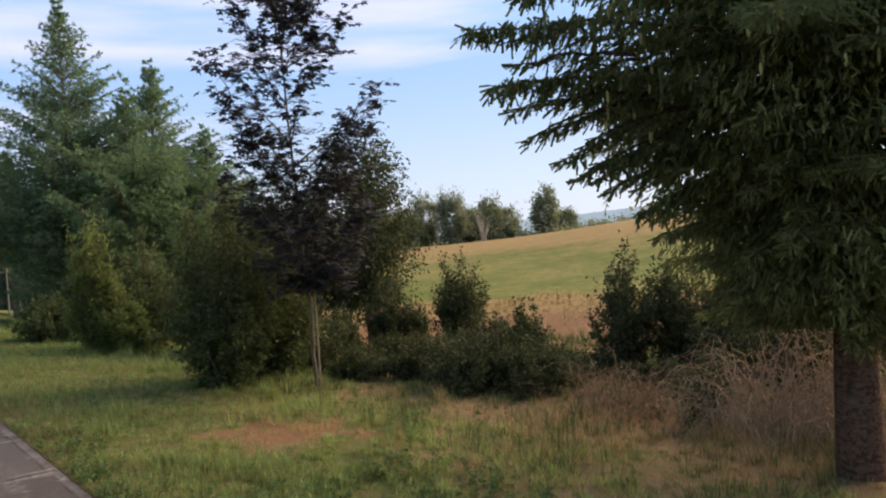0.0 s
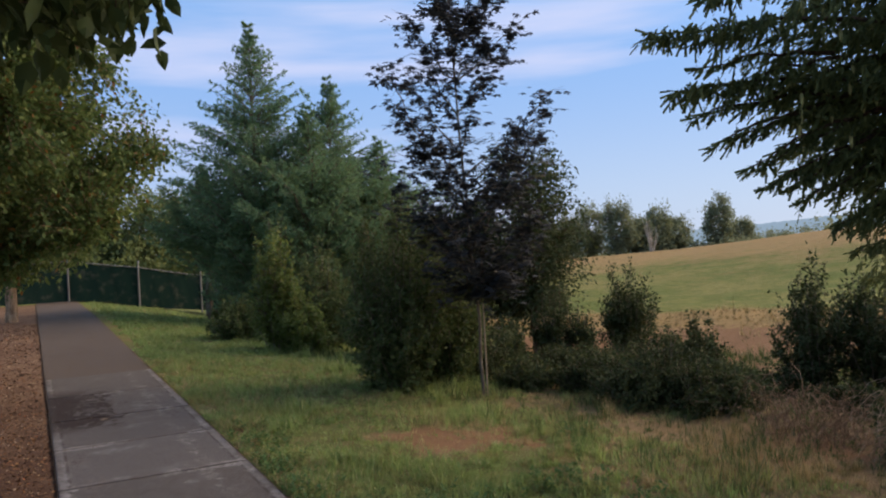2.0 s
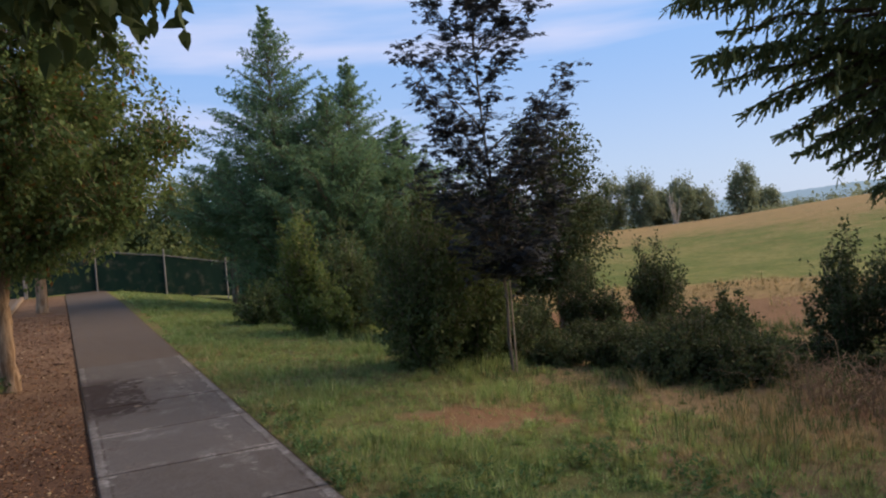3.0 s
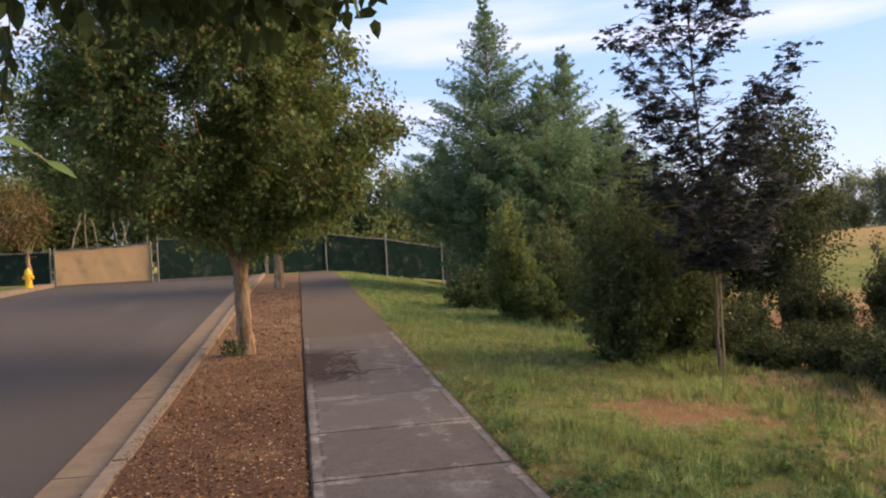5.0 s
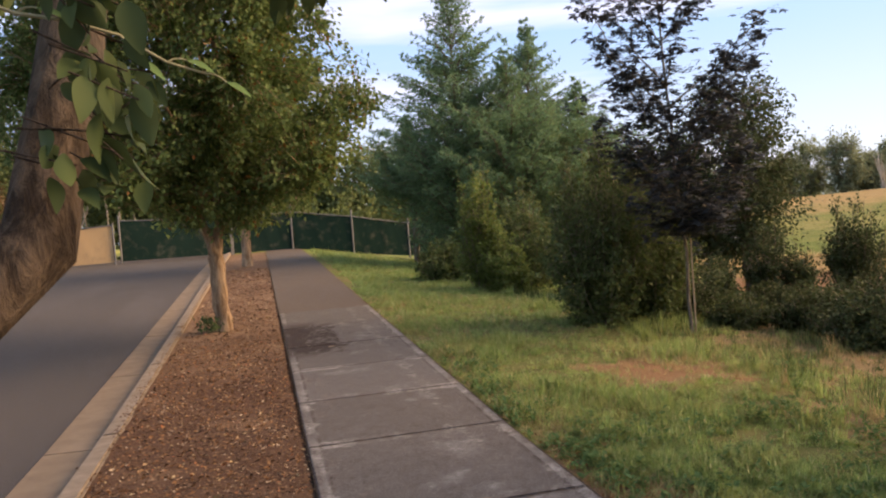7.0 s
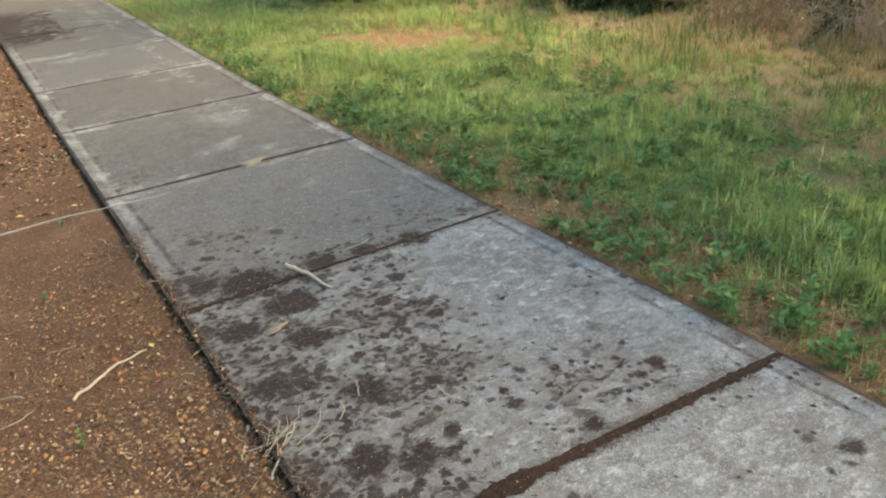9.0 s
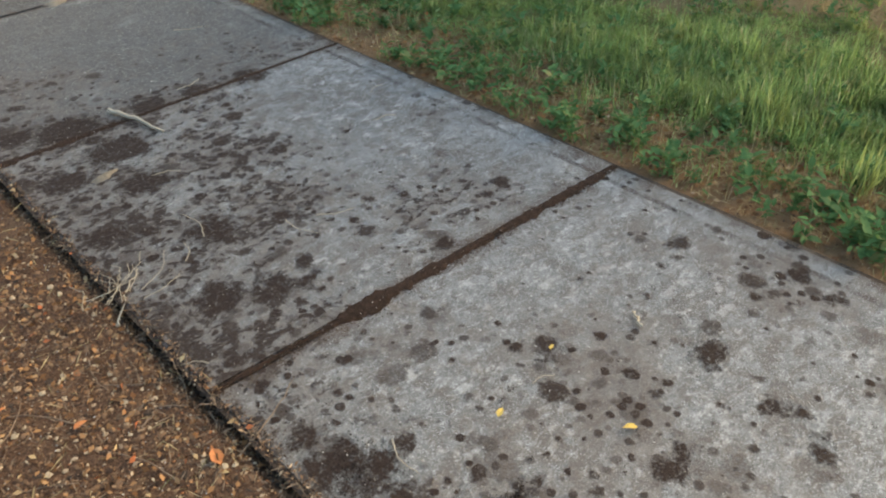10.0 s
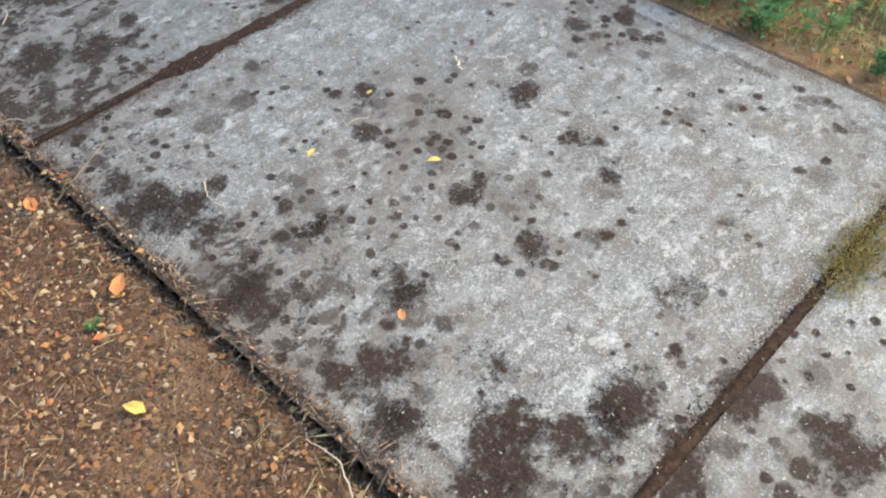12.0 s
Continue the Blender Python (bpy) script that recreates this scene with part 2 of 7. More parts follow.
        dot = n.math("MULTIPLY", n.ramp(d, 0.075, -0.10), n.math("MULTIPLY", n.ramp(rad, 0.02, 0.10), n.ramp(pick.outputs[1], 0.0, 0.9, 0.35, 1.0)))
        moss = n.math("MAXIMUM", moss, n.math("MULTIPLY", dot, n.ramp(y, 2.3, 3.2, 1.0, 0.3)))
    # the large dark colonies
    rag = n.math("ADD", n.math("MULTIPLY", n.math("SUBTRACT", n.noise(18, 9, 0.85), 0.5), 0.32), n.math("MULTIPLY", n.math("SUBTRACT", n.noise(8, 4, 0.6), 0.5), 0.16))
    for px, py, pr in ((0.20, -0.80, 0.065), (0.10, -0.84, 0.070), (0.27, -0.89, 0.045), (0.07, 0.16, 0.060), (0.14, 0.09, 0.055), (0.15, -0.01, 0.038), (0.08, -0.19, 0.055), (0.30, -0.45, 0.045), (0.14, -0.53, 0.055), (0.08, -0.63, 0.04), (0.39, -0.91, 0.06),
                       (0.54, -1.06, 0.05), (0.38, -1.04, 0.045), (0.56, -1.27, 0.06), (0.85, -0.55, 0.024), (0.57, -0.56, 0.02), (0.29, -0.69, 0.024), (0.68, -0.86, 0.026), (0.31, -0.18, 0.04),
                       (0.64, -0.35, 0.03), (0.91, -0.42, 0.025), (0.95, -0.23, 0.035), (0.67, 0.04, 0.026), (0.09, 0.27, 0.035), (0.21, 0.84, 0.065), (0.33, 0.77, 0.065), (0.42, 0.73, 0.030), (0.36, 1.15, 0.075), (0.30, 2.13, 0.12),
                       (0.36, 1.83, 0.12), (0.33, 1.55, 0.085), (0.10, 1.34, 0.06), (0.13, 1.75, 0.08), (1.05, 2.03, 0.07), (0.62, 2.10, 0.07), (0.82, 2.08, 0.05), (0.13, 2.22, 0.07)):
        d = n.math("SQRT", n.math("ADD", n.math("POWER", n.math("SUBTRACT", x, px), 2.0), n.math("POWER", n.math("MULTIPLY", n.math("SUBTRACT", y, py), 1.2), 2.0)))
        moss = n.math("MAXIMUM", moss, n.ramp(n.math("ADD", d, rag), pr + 0.020, pr - 0.018))
    moss = n.math("MULTIPLY", moss, n.ramp(n.noise(58, 6, 0.8), 0.34, 0.48, 0.35, 1.0))
    base = n.mix(moss, base, n.mix(n.noise(55, 6, 0.8), (0.012, 0.0072, 0.0056), (0.047, 0.029, 0.0215)))
    grit = n.math("MULTIPLY", n.ramp(n.voronoi(170), 0.0, 0.22, 1.0, 0.0), n.ramp(n.noise(9, 5, 0.7), 0.50, 0.64))
    base = n.mix(n.math("MULTIPLY", grit, 0.6), base, (0.55, 0.50, 0.44))
    n.bump(n.math("ADD", n.noise(140, 4, 0.7), n.math("MULTIPLY", moss, 0.8)), 0.7, 0.005)
    return n.done(base)


def asphalt_material(name, a, b):
    n = Nodes(name, 0.93, 0.25)
    c = n.mix(n.noise(0.35, 5), a, b)
    c = n.mix(n.ramp(n.noise(220, 2), 0.4, 0.75), c, n.mix(0.35, c, (0.3, 0.29, 0.28)))
    c = n.mix(n.ramp(n.noise(0.9, 4, 0.6, (1, 0.12, 1)), 0.5, 0.75, 0, 0.35), c, (0.11, 0.10, 0.095))
    n.bump(n.noise(190, 3), 0.6, 0.006)
    return n.done(c)


def soil_material(name, dark, mid, pale):
    n = Nodes(name, 0.97, 0.1)
    c = n.mix(n.noise(3.0, 5), dark, mid)
    c = n.mix(n.ramp(n.noise(55, 5, 0.7), 0.42, 0.66), c, mid)
    c = n.mix(n.ramp(n.noise(1.1, 4), 0.52, 0.72, 0, 0.6), c, pale)
    c = n.mix(n.ramp(n.voronoi(75), 0.0, 0.30, 0.4, 0.0), c, pale)
    # paler towards the forked tree: sandy soil, with a patch of sunlight painted in
    c = n.mix(n.math("MULTIPLY", n.ramp(n.xyz()[1], 7.5, 10.5), n.ramp(n.noise(0.8, 5), 0.36, 0.6, 0.35, 0.8)), c, n.mix(n.noise(14, 6, 0.7), mid, n.mix(0.6, pale, (0.42, 0.30, 0.19))))
    c = n.mix(n.ramp(n.noise(150, 5, 0.8), 0.52, 0.40, 0.0, 0.75), c, n.mix(0.7, dark, (0.012, 0.008, 0.006)))
    c = n.mix(n.ramp(n.noise(190, 4, 0.8), 0.58, 0.68, 0.0, 0.6), c, pale)
    n.bump(n.noise(60, 6, 0.7), 0.7, 0.007)
    return n.done(c)


def ground_material():
    """Zones (R: straw, G: bare soil, B: far meadow) are laid on the sheet by its own height function."""
    n = Nodes("field_ground", 0.97, 0.1)
    dry, bare, far = n.attr("zone")[0:3]
    fine, mid = n.noise(40, 6, 0.7), n.noise(1.3, 5)
    green = n.mix(fine, (0.070, 0.088, 0.030), (0.185, 0.195, 0.070))
    green = n.mix(n.ramp(mid, 0.45, 0.65, 0, 0.6), green, (0.17, 0.15, 0.06))
    straw = n.mix(n.noise(22, 8, 0.85), (0.105, 0.075, 0.043), (0.36, 0.265, 0.145))
    soil = n.mix(n.noise(28, 7, 0.8), (0.065, 0.038, 0.024), (0.38, 0.230, 0.122))
    meadow = n.mix(n.ramp(n.noise(0.16, 8, 0.75), 0.36, 0.64), (0.105, 0.150, 0.034), (0.23, 0.225, 0.074))
    meadow = n.mix(n.ramp(n.noise(3, 9, 0.85), 0.42, 0.62, 0, 0.7), meadow, (0.085, 0.11, 0.028))
    meadow = n.mix(n.ramp(n.noise(0.9, 6, 0.7), 0.55, 0.75, 0, 0.5), meadow, (0.34, 0.28, 0.12))
    edge = n.math("ADD", dry, n.math("MULTIPLY", n.math("SUBTRACT", n.noise(1.6, 6, 0.75), 0.5), 0.9))
    edge = n.math("ADD", edge, n.math("MULTIPLY", n.math("MULTIPLY", n.math("SUBTRACT", n.noise(0.22, 8, 0.8), 0.5), 1.6), far))
    c = n.mix(far, green, meadow)
    c = n.mix(n.ramp(edge, 0.2, 0.85), c, n.mix(far, straw, n.mix(n.noise(2.2, 8, 0.8), (0.17, 0.12, 0.048), (0.42, 0.30, 0.135))))
    edge2 = n.math("ADD", bare, n.math("MULTIPLY", n.math("SUBTRACT", n.noise(3.5, 6, 0.7), 0.5), 1.7))
    c = n.mix(n.ramp(edge2, 0.35, 0.65), c, soil)
    n.bump(n.noise(30, 6, 0.7), 0.9, 0.04)
    return n.done(c)


def leaf_material(name, a, b, c, through=0.35, rough=0.55, odd=None, drift=None):
    n = Nodes(name, max(rough, 0.65), 0.16)
    i = n.island()
    col = n.mix(n.ramp(i, 0.0, 0.75), a, b)
    col = n.mix(n.ramp(i, 0.8, 1.0), col, c)
    col = n.mix(n.ramp(n.noise(0.9, 3), 0.35, 0.7, 0.0, 0.45), col, a)
    if drift:
        col = n.mix(n.ramp(n.noise(1.5, 5, 0.65), 0.46, 0.68, 0.0, 0.55), col, drift)
        col = n.mix(n.ramp(n.noise(11, 4, 0.6), 0.56, 0.38, 0.0, 0.6), col, n.mix(0.7, col, (0.02, 0.03, 0.01)))
    if odd:
        col = n.mix(n.ramp(n.math("FRACT", n.math("MULTIPLY", i, 37.0)), 0.972, 0.985), col, odd)
    return n.done(col, None, through)


def bark_material(name, dark, pale, scale=16.0, run=0.16, lichen=0.5):
    n = Nodes(name, 0.95, 0.12)
    ridge = n.noise(scale, 6, 0.7, (1, 1, run), 0.4)
    c = n.mix(n.ramp(ridge, 0.35, 0.65), dark, pale)
    c = n.mix(n.ramp(n.noise(3.1, 4), 0.5, 0.75, 0, lichen), c, (0.25, 0.24, 0.20))
    n.bump(ridge, 1.0, 0.02)
    return n.done(c)


def plain_material(name, a, b, scale=12.0, rough=0.6, metal=0.0, bump=0.2, spec=0.3):
    n = Nodes(name, rough, spec, metal)
    c = n.mix(n.noise(scale, 5, 0.6), a, b)
    if bump:
        n.bump(n.noise(scale * 4, 4), bump, 0.004)
    return n.done(c)


def fabric_material(name, a, b):
    n = Nodes(name, 0.9, 0.12)
    c = n.mix(n.noise(0.8, 4, 0.6, (1, 1, 0.4)), a, b)
    weave = n.math("MULTIPLY", n.ramp(n.noise(230, 2), 0.3, 0.7, 0.7, 1.0), 1.0)
    c = n.mix(n.ramp(n.noise(2.5, 5), 0.5, 0.75, 0, 0.35), c, (0.16, 0.15, 0.11))
    n.bump(weave, 0.4, 0.003)
    return n.done(c, None, 0.12)


CONCRETE = concrete_material()
GUTTER = plain_material("gutter_concrete", (0.115, 0.082, 0.052), (0.26, 0.20, 0.138), 4, 0.95, 0, 0.5)
KERB = plain_material("kerb_concrete", (0.092, 0.066, 0.044), (0.32, 0.262, 0.195), 7, 0.92, 0, 0.5)
ASPHALT = asphalt_material("road_asphalt", (0.035, 0.029, 0.024), (0.060, 0.050, 0.041))
PATH_ASPHALT = asphalt_material("path_asphalt", (0.060, 0.042, 0.028), (0.100, 0.074, 0.050))
SOIL = soil_material("bark_mulch_soil", (0.052, 0.029, 0.019), (0.160, 0.088, 0.051), (0.265, 0.165, 0.096))
JOINT_SOIL = soil_material("joint_soil", (0.040, 0.028, 0.021), (0.095, 0.066, 0.048), (0.20, 0.145, 0.10))
JOINT_MOSS = soil_material("joint_moss_mat", (0.016, 0.010, 0.007), (0.050, 0.029, 0.020), (0.105, 0.066, 0.046))
CRUST = soil_material("moss_crust", (0.010, 0.0075, 0.006), (0.027, 0.019, 0.014), (0.060, 0.043, 0.032))
GROUND = ground_material()
GRASS = leaf_material("green_grass", (0.155, 0.235, 0.076), (0.335, 0.465, 0.168), (0.57, 0.55, 0.30), 0.6, 0.6, None, (0.38, 0.38, 0.14))
STRAW = leaf_material("dry_grass", (0.35, 0.26, 0.128), (0.59, 0.465, 0.255), (0.15, 0.16, 0.055), 0.35, 0.7, None, (0.17, 0.165, 0.06))
MOSS_BLADE = leaf_material("yellow_moss", (0.18, 0.14, 0.045), (0.36, 0.285, 0.10), (0.50, 0.43, 0.20), 0.25, 0.9)
WEED = leaf_material("weed_leaf", (0.075, 0.14, 0.048), (0.15, 0.24, 0.085), (0.26, 0.22, 0.09), 0.3, 0.9)
PEAR_LEAF = leaf_material("street_tree_leaf", (0.065, 0.105, 0.034), (0.145, 0.205, 0.066), (0.25, 0.31, 0.11), 0.42, 0.5, (0.20, 0.10, 0.03))
# street tree leaf again, darkened so that the overhead crown looks backlit
SHADED_LEAF = leaf_material("shaded_overhead_leaf", (0.036, 0.058, 0.020), (0.070, 0.100, 0.034), (0.11, 0.145, 0.05), 0.22, 0.6)
MAPLE_LEAF = leaf_material("purple_maple_leaf", (0.030, 0.036, 0.042), (0.050, 0.058, 0.066), (0.075, 0.080, 0.082), 0.15, 0.5)
SHRUB_LEAF = leaf_material("dark_shrub_leaf", (0.056, 0.088, 0.032), (0.112, 0.152, 0.056), (0.18, 0.20, 0.085), 0.38, 0.6)
SCRUB_LEAF = leaf_material("scrub_leaf", (0.030, 0.044, 0.018), (0.058, 0.076, 0.030), (0.095, 0.10, 0.045), 0.25, 0.8)
BUSH_LEAF = leaf_material("green_bush_leaf", (0.105, 0.152, 0.044), (0.185, 0.245, 0.072), (0.27, 0.285, 0.105), 0.45, 0.6)
FIELD_BUSH = leaf_material("field_bush_leaf", (0.042, 0.062, 0.026), (0.078, 0.102, 0.042), (0.12, 0.13, 0.058), 0.3, 0.75)
WOOD_LEAF = leaf_material("woodland_leaf", (0.115, 0.155, 0.058), (0.20, 0.245, 0.095), (0.29, 0.305, 0.125), 0.48, 0.8)
# far leaves made paler and greyer, with distance haze mixed into their colour
HAZED_LEAF = leaf_material("hazed_crest_leaf", (0.16, 0.20, 0.125), (0.24, 0.285, 0.175), (0.32, 0.345, 0.21), 0.5, 0.9)
RUST_LEAF = leaf_material("rusty_leaf", (0.07, 0.05, 0.02), (0.14, 0.09, 0.035), (0.09, 0.11, 0.03), 0.3, 0.6)
FIR_NEEDLE = leaf_material("fir_needle", (0.112, 0.198, 0.105), (0.185, 0.295, 0.150), (0.245, 0.345, 0.17), 0.42, 0.8)
SPRUCE_NEEDLE = leaf_material("spruce_needle", (0.095, 0.120, 0.050), (0.19, 0.215, 0.082), (0.31, 0.32, 0.115), 0.45, 0.8)
CONE = plain_material("spruce_cone_scale", (0.36, 0.35, 0.13), (0.52, 0.49, 0.21), 60, 0.7)
PEAR_BARK = bark_material("street_tree_bark", (0.15, 0.095, 0.055), (0.38, 0.27, 0.17), 20)
SPRUCE_BARK = bark_material("spruce_bark", (0.045, 0.030, 0.022), (0.16, 0.100, 0.066), 22, 1.5, 0.15)
# street tree bark darkened to imitate the near tree's lack of warm light
RIDGED_BARK = bark_material("ridged_bark", (0.034, 0.025, 0.018), (0.145, 0.108, 0.076), 34, 0.22, 0.3)
GREY_BARK = bark_material("grey_bark", (0.09, 0.075, 0.055), (0.22, 0.185, 0.14), 30)
SAPLING_BARK = bark_material("sapling_bark", (0.14, 0.12, 0.09), (0.34, 0.30, 0.24), 20)
PALE_BARK = bark_material("pale_bark", (0.28, 0.25, 0.20), (0.48, 0.44, 0.37), 20)
GREEN_TWIG = plain_material("green_twig_bark", (0.20, 0.20, 0.11), (0.34, 0.32, 0.19), 40, 0.8)
STAKE = plain_material("weathered_stake", (0.22, 0.17, 0.12), (0.36, 0.29, 0.2), 30, 0.9)
DEAD = plain_material("dead_twig", (0.10, 0.064, 0.042), (0.33, 0.23, 0.15), 20, 0.95)
CANE = plain_material("bleached_cane", (0.17, 0.115, 0.078), (0.50, 0.39, 0.28), 9, 0.95)
DRYSTEM = plain_material("dry_stem", (0.30, 0.245, 0.175), (0.48, 0.40, 0.29), 40, 0.9)
GALV = plain_material("galvanised_steel", (0.13, 0.135, 0.132), (0.24, 0.24, 0.235), 30, 0.6, 0.4, 0.1)
GREEN_CLOTH = fabric_material("green_windscreen_cloth", (0.007, 0.022, 0.017), (0.016, 0.040, 0.030))
TAN_CLOTH = fabric_material("tan_windscreen_cloth", (0.48, 0.32, 0.165), (0.62, 0.44, 0.24))
YELLOW = plain_material("yellow_hydrant_paint", (0.72, 0.42, 0.015), (0.82, 0.53, 0.03), 14, 0.45, 0, 0.15, 0.5)
ORANGE_LEAF = plain_material("fallen_orange_leaf", (0.42, 0.12, 0.04), (0.58, 0.24, 0.08), 60, 0.7)
YELLOW_LEAF = plain_material("fallen_yellow_leaf", (0.48, 0.30, 0.05), (0.62, 0.44, 0.12), 60, 0.7)
CHIP = leaf_material("bark_chip", (0.070, 0.040, 0.026), (0.24, 0.140, 0.078), (0.56, 0.42, 0.27), 0.0, 0.9, (0.36, 0.15, 0.065))
LEAF_SCRAP = leaf_material("dry_leaf_scrap", (0.13, 0.060, 0.026), (0.36, 0.19, 0.085), (0.55, 0.40, 0.21), 0.1, 0.9, (0.42, 0.13, 0.05))
PEBBLE = leaf_material("pebble", (0.16, 0.13, 0.11), (0.34, 0.31, 0.27), (0.55, 0.53, 0.48), 0.0, 0.85)
# the ridge's haze is painted: blue emission added to its surface
n = Nodes("haze_glow_ridge", 1.0, 0.0)
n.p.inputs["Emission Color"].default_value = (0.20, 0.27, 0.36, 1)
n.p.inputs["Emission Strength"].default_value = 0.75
HAZE_GLOW = n.done(n.mix(n.noise(0.05, 6, 0.7), (0.05, 0.07, 0.05), (0.10, 0.12, 0.08)))
BRICKTAN = plain_material("distant_wall", (0.5, 0.46, 0.42), (0.6, 0.56, 0.5), 3, 0.9)

# ---------------------------------------------------------------- mesh tools


def solid(name, chunks, material, parent=None, label="", smooth=False):
    """One mesh object out of (verts, faces) arrays; the faces of a chunk all have the same number of corners."""
    me = bpy.data.meshes.new(name)
    vs, loops, sizes, k = [], [], [], 0
    for v, f in chunks:
        v, f = np.asarray(v, float), np.asarray(f, int)
        vs.append(v)
        loops.append((f + k).ravel())
        sizes.append(np.full(len(f), f.shape[1]))
        k += len(v)
    v, l, s = np.concatenate(vs), np.concatenate(loops), np.concatenate(sizes)
    me.vertices.add(len(v))
    me.vertices.foreach_set("co", v.astype(np.float32).ravel())
    me.loops.add(len(l))
    me.loops.foreach_set("vertex_index", l.astype(np.int32))
    me.polygons.add(len(s))
    me.polygons.foreach_set("loop_start", np.concatenate(([0], np.cumsum(s)[:-1])).astype(np.int32))
    me.polygons.foreach_set("loop_total", s.astype(np.int32))
    if smooth:
        me.polygons.foreach_set("use_smooth", np.ones(len(s), bool))
    me.update(calc_edges=True)
    me.materials.append(material)
    ob = new(name, me)
    if parent:
        ob.parent = parent
    if label:
        ob["label"] = label
    return ob


def part(name, bm, material, parent=None, label="", smooth=False):
    me = bpy.data.meshes.new(name)
    bmesh.ops.recalc_face_normals(bm, faces=bm.faces)
    if smooth:
        for f in bm.faces:
            f.smooth = True
    bm.to_mesh(me)
    bm.free()
    me.materials.append(material)
    ob = new(name, me)
    if parent:
        ob.parent = parent
    if label:
        ob["label"] = label
    return ob


def thing(name, place, label, category, group="", kind=""):
    ob = new(name)
    ob.location = place
    ob.empty_display_size = 0.2
    return tagged(ob, label, category, group, kind)


def tube(pts, radii, seg=7):
    """Quads of a tapering tube along points."""
    pts = np.asarray(pts, float)
    d = np.gradient(pts, axis=0)
    d /= np.linalg.norm(d, axis=1)[:, None] + 1e-9
    ref = np.array((0.31, 0.95, 0.05)) if abs(d[0][2]) > 0.5 else np.array((0, 0, 1.0))
    u = np.cross(d, ref)
    u /= np.linalg.norm(u, axis=1)[:, None] + 1e-9
    w = np.cross(d, u)
    a = np.linspace(0, 2 * np.pi, seg, endpoint=False)
    r = np.asarray(radii, float)[:, None, None]
    v = pts[:, None] + r * (np.cos(a)[None, :, None] * u[:, None] + np.sin(a)[None, :, None] * w[:, None])
    n = len(pts)
    i, j = np.meshgrid(np.arange(n - 1), np.arange(seg), indexing="ij")
    k = (j + 1) % seg
    f = np.stack([i * seg + j, i * seg + k, (i + 1) * seg + k, (i + 1) * seg + j], -1).reshape(-1, 4)
    return v.reshape(-1, 3), f


def bend(a, b, sag, n, rng, wob=0.0):
    """Points of a curve from a to b that bows by sag upwards (or down) with some wobble."""
    t = np.linspace(0, 1, n)[:, None]
    p = np.asarray(a) * (1 - t) + np.asarray(b) * t
    p[:, 2] += (4 * sag * t * (1 - t))[:, 0]
    if wob:
        p[1:-1] += rng.normal(0, wob, (n - 2, 3))
    return p


def unit(v):
    return v / (np.linalg.norm(v, axis=-1, keepdims=True) + 1e-9)


def blades(pts, direction, normal, length, width, kind="leaf"):
    """Leaves as small pointed faces: base points, directions, normals, lengths and widths."""
    d, nrm = unit(direction), normal
    s = unit(np.cross(d, nrm))
    up = np.cross(s, d)
    L, W = length[:, None], width[:, None]
    if kind == "needle":
        v = np.stack([pts - s * W / 2, pts + s * W / 2, pts + d * L], 1)
        n = len(pts)
        return v.reshape(-1, 3), np.arange(n * 3).reshape(-1, 3)
    if kind == "finger":
        v = np.stack([pts - s * W * 0.35, pts + s * W * 0.35, pts + d * L + s * W * 0.42, pts + d * L - s * W * 0.42], 1)
        return v.reshape(-1, 3), np.arange(len(pts) * 4).reshape(-1, 4)
    if kind == "leaf":
        v = np.stack([pts, pts + d * L * 0.45 + s * W / 2 + up * W * 0.14, pts + d * L - up * L * 0.10,
                      pts + d * L * 0.45 - s * W / 2 + up * W * 0.14], 1)
        n = len(pts)
        return v.reshape(-1, 3), np.arange(n * 4).reshape(-1, 4)
    if kind == "oval":                     # fold along the midrib, pointed tip
        v = np.stack([pts, pts + d * L * 0.28 + s * W * 0.46 + up * W * 0.15, pts + d * L * 0.66 + s * W * 0.36 + up * W * 0.10,
                      pts + d * L - up * L * 0.12, pts + d * L * 0.66 - s * W * 0.36 + up * W * 0.10,
                      pts + d * L * 0.28 - s * W * 0.46 + up * W * 0.15, pts + d * L * 0.5 - up * L * 0.02], 1)
        n = len(pts)
        b = np.arange(n)[:, None] * 7
        f = np.concatenate([b + np.array(q) for q in ((0, 1, 2, 6), (6, 2, 3, 3), (0, 6, 4, 5), (6, 3, 4, 4))])
        quads = np.concatenate([b + np.array((0, 1, 2, 6)), b + np.array((0, 6, 4, 5))])
        tris = np.concatenate([b + np.array((6, 2, 3)), b + np.array((6, 3, 4))])
        return v.reshape(-1, 3), quads, tris
    if kind == "palm":                     # five-lobed
        out = []
        for ang, l, w in ((0, 1, 0.40), (0.85, 0.80, 0.34), (-0.85, 0.80, 0.34), (1.75, 0.5, 0.28), (-1.75, 0.5, 0.28)):
            dd = d * math.cos(ang) + s * math.sin(ang)
            ss = -d * math.sin(ang) + s * math.cos(ang)
            out.append(np.stack([pts, pts + dd * L * l * 0.55 + ss * W * w / 2, pts + dd * L * l - up * L * 0.14 * l,
                                 pts + dd * L * l * 0.55 - ss * W * w / 2], 1))
        v = np.concatenate(out, 1)
        n = len(pts)
        f = (np.arange(n)[:, None, None] * 20 + np.arange(20).reshape(5, 4)[None]).reshape(-1, 4)
        return v.reshape(-1, 3), f


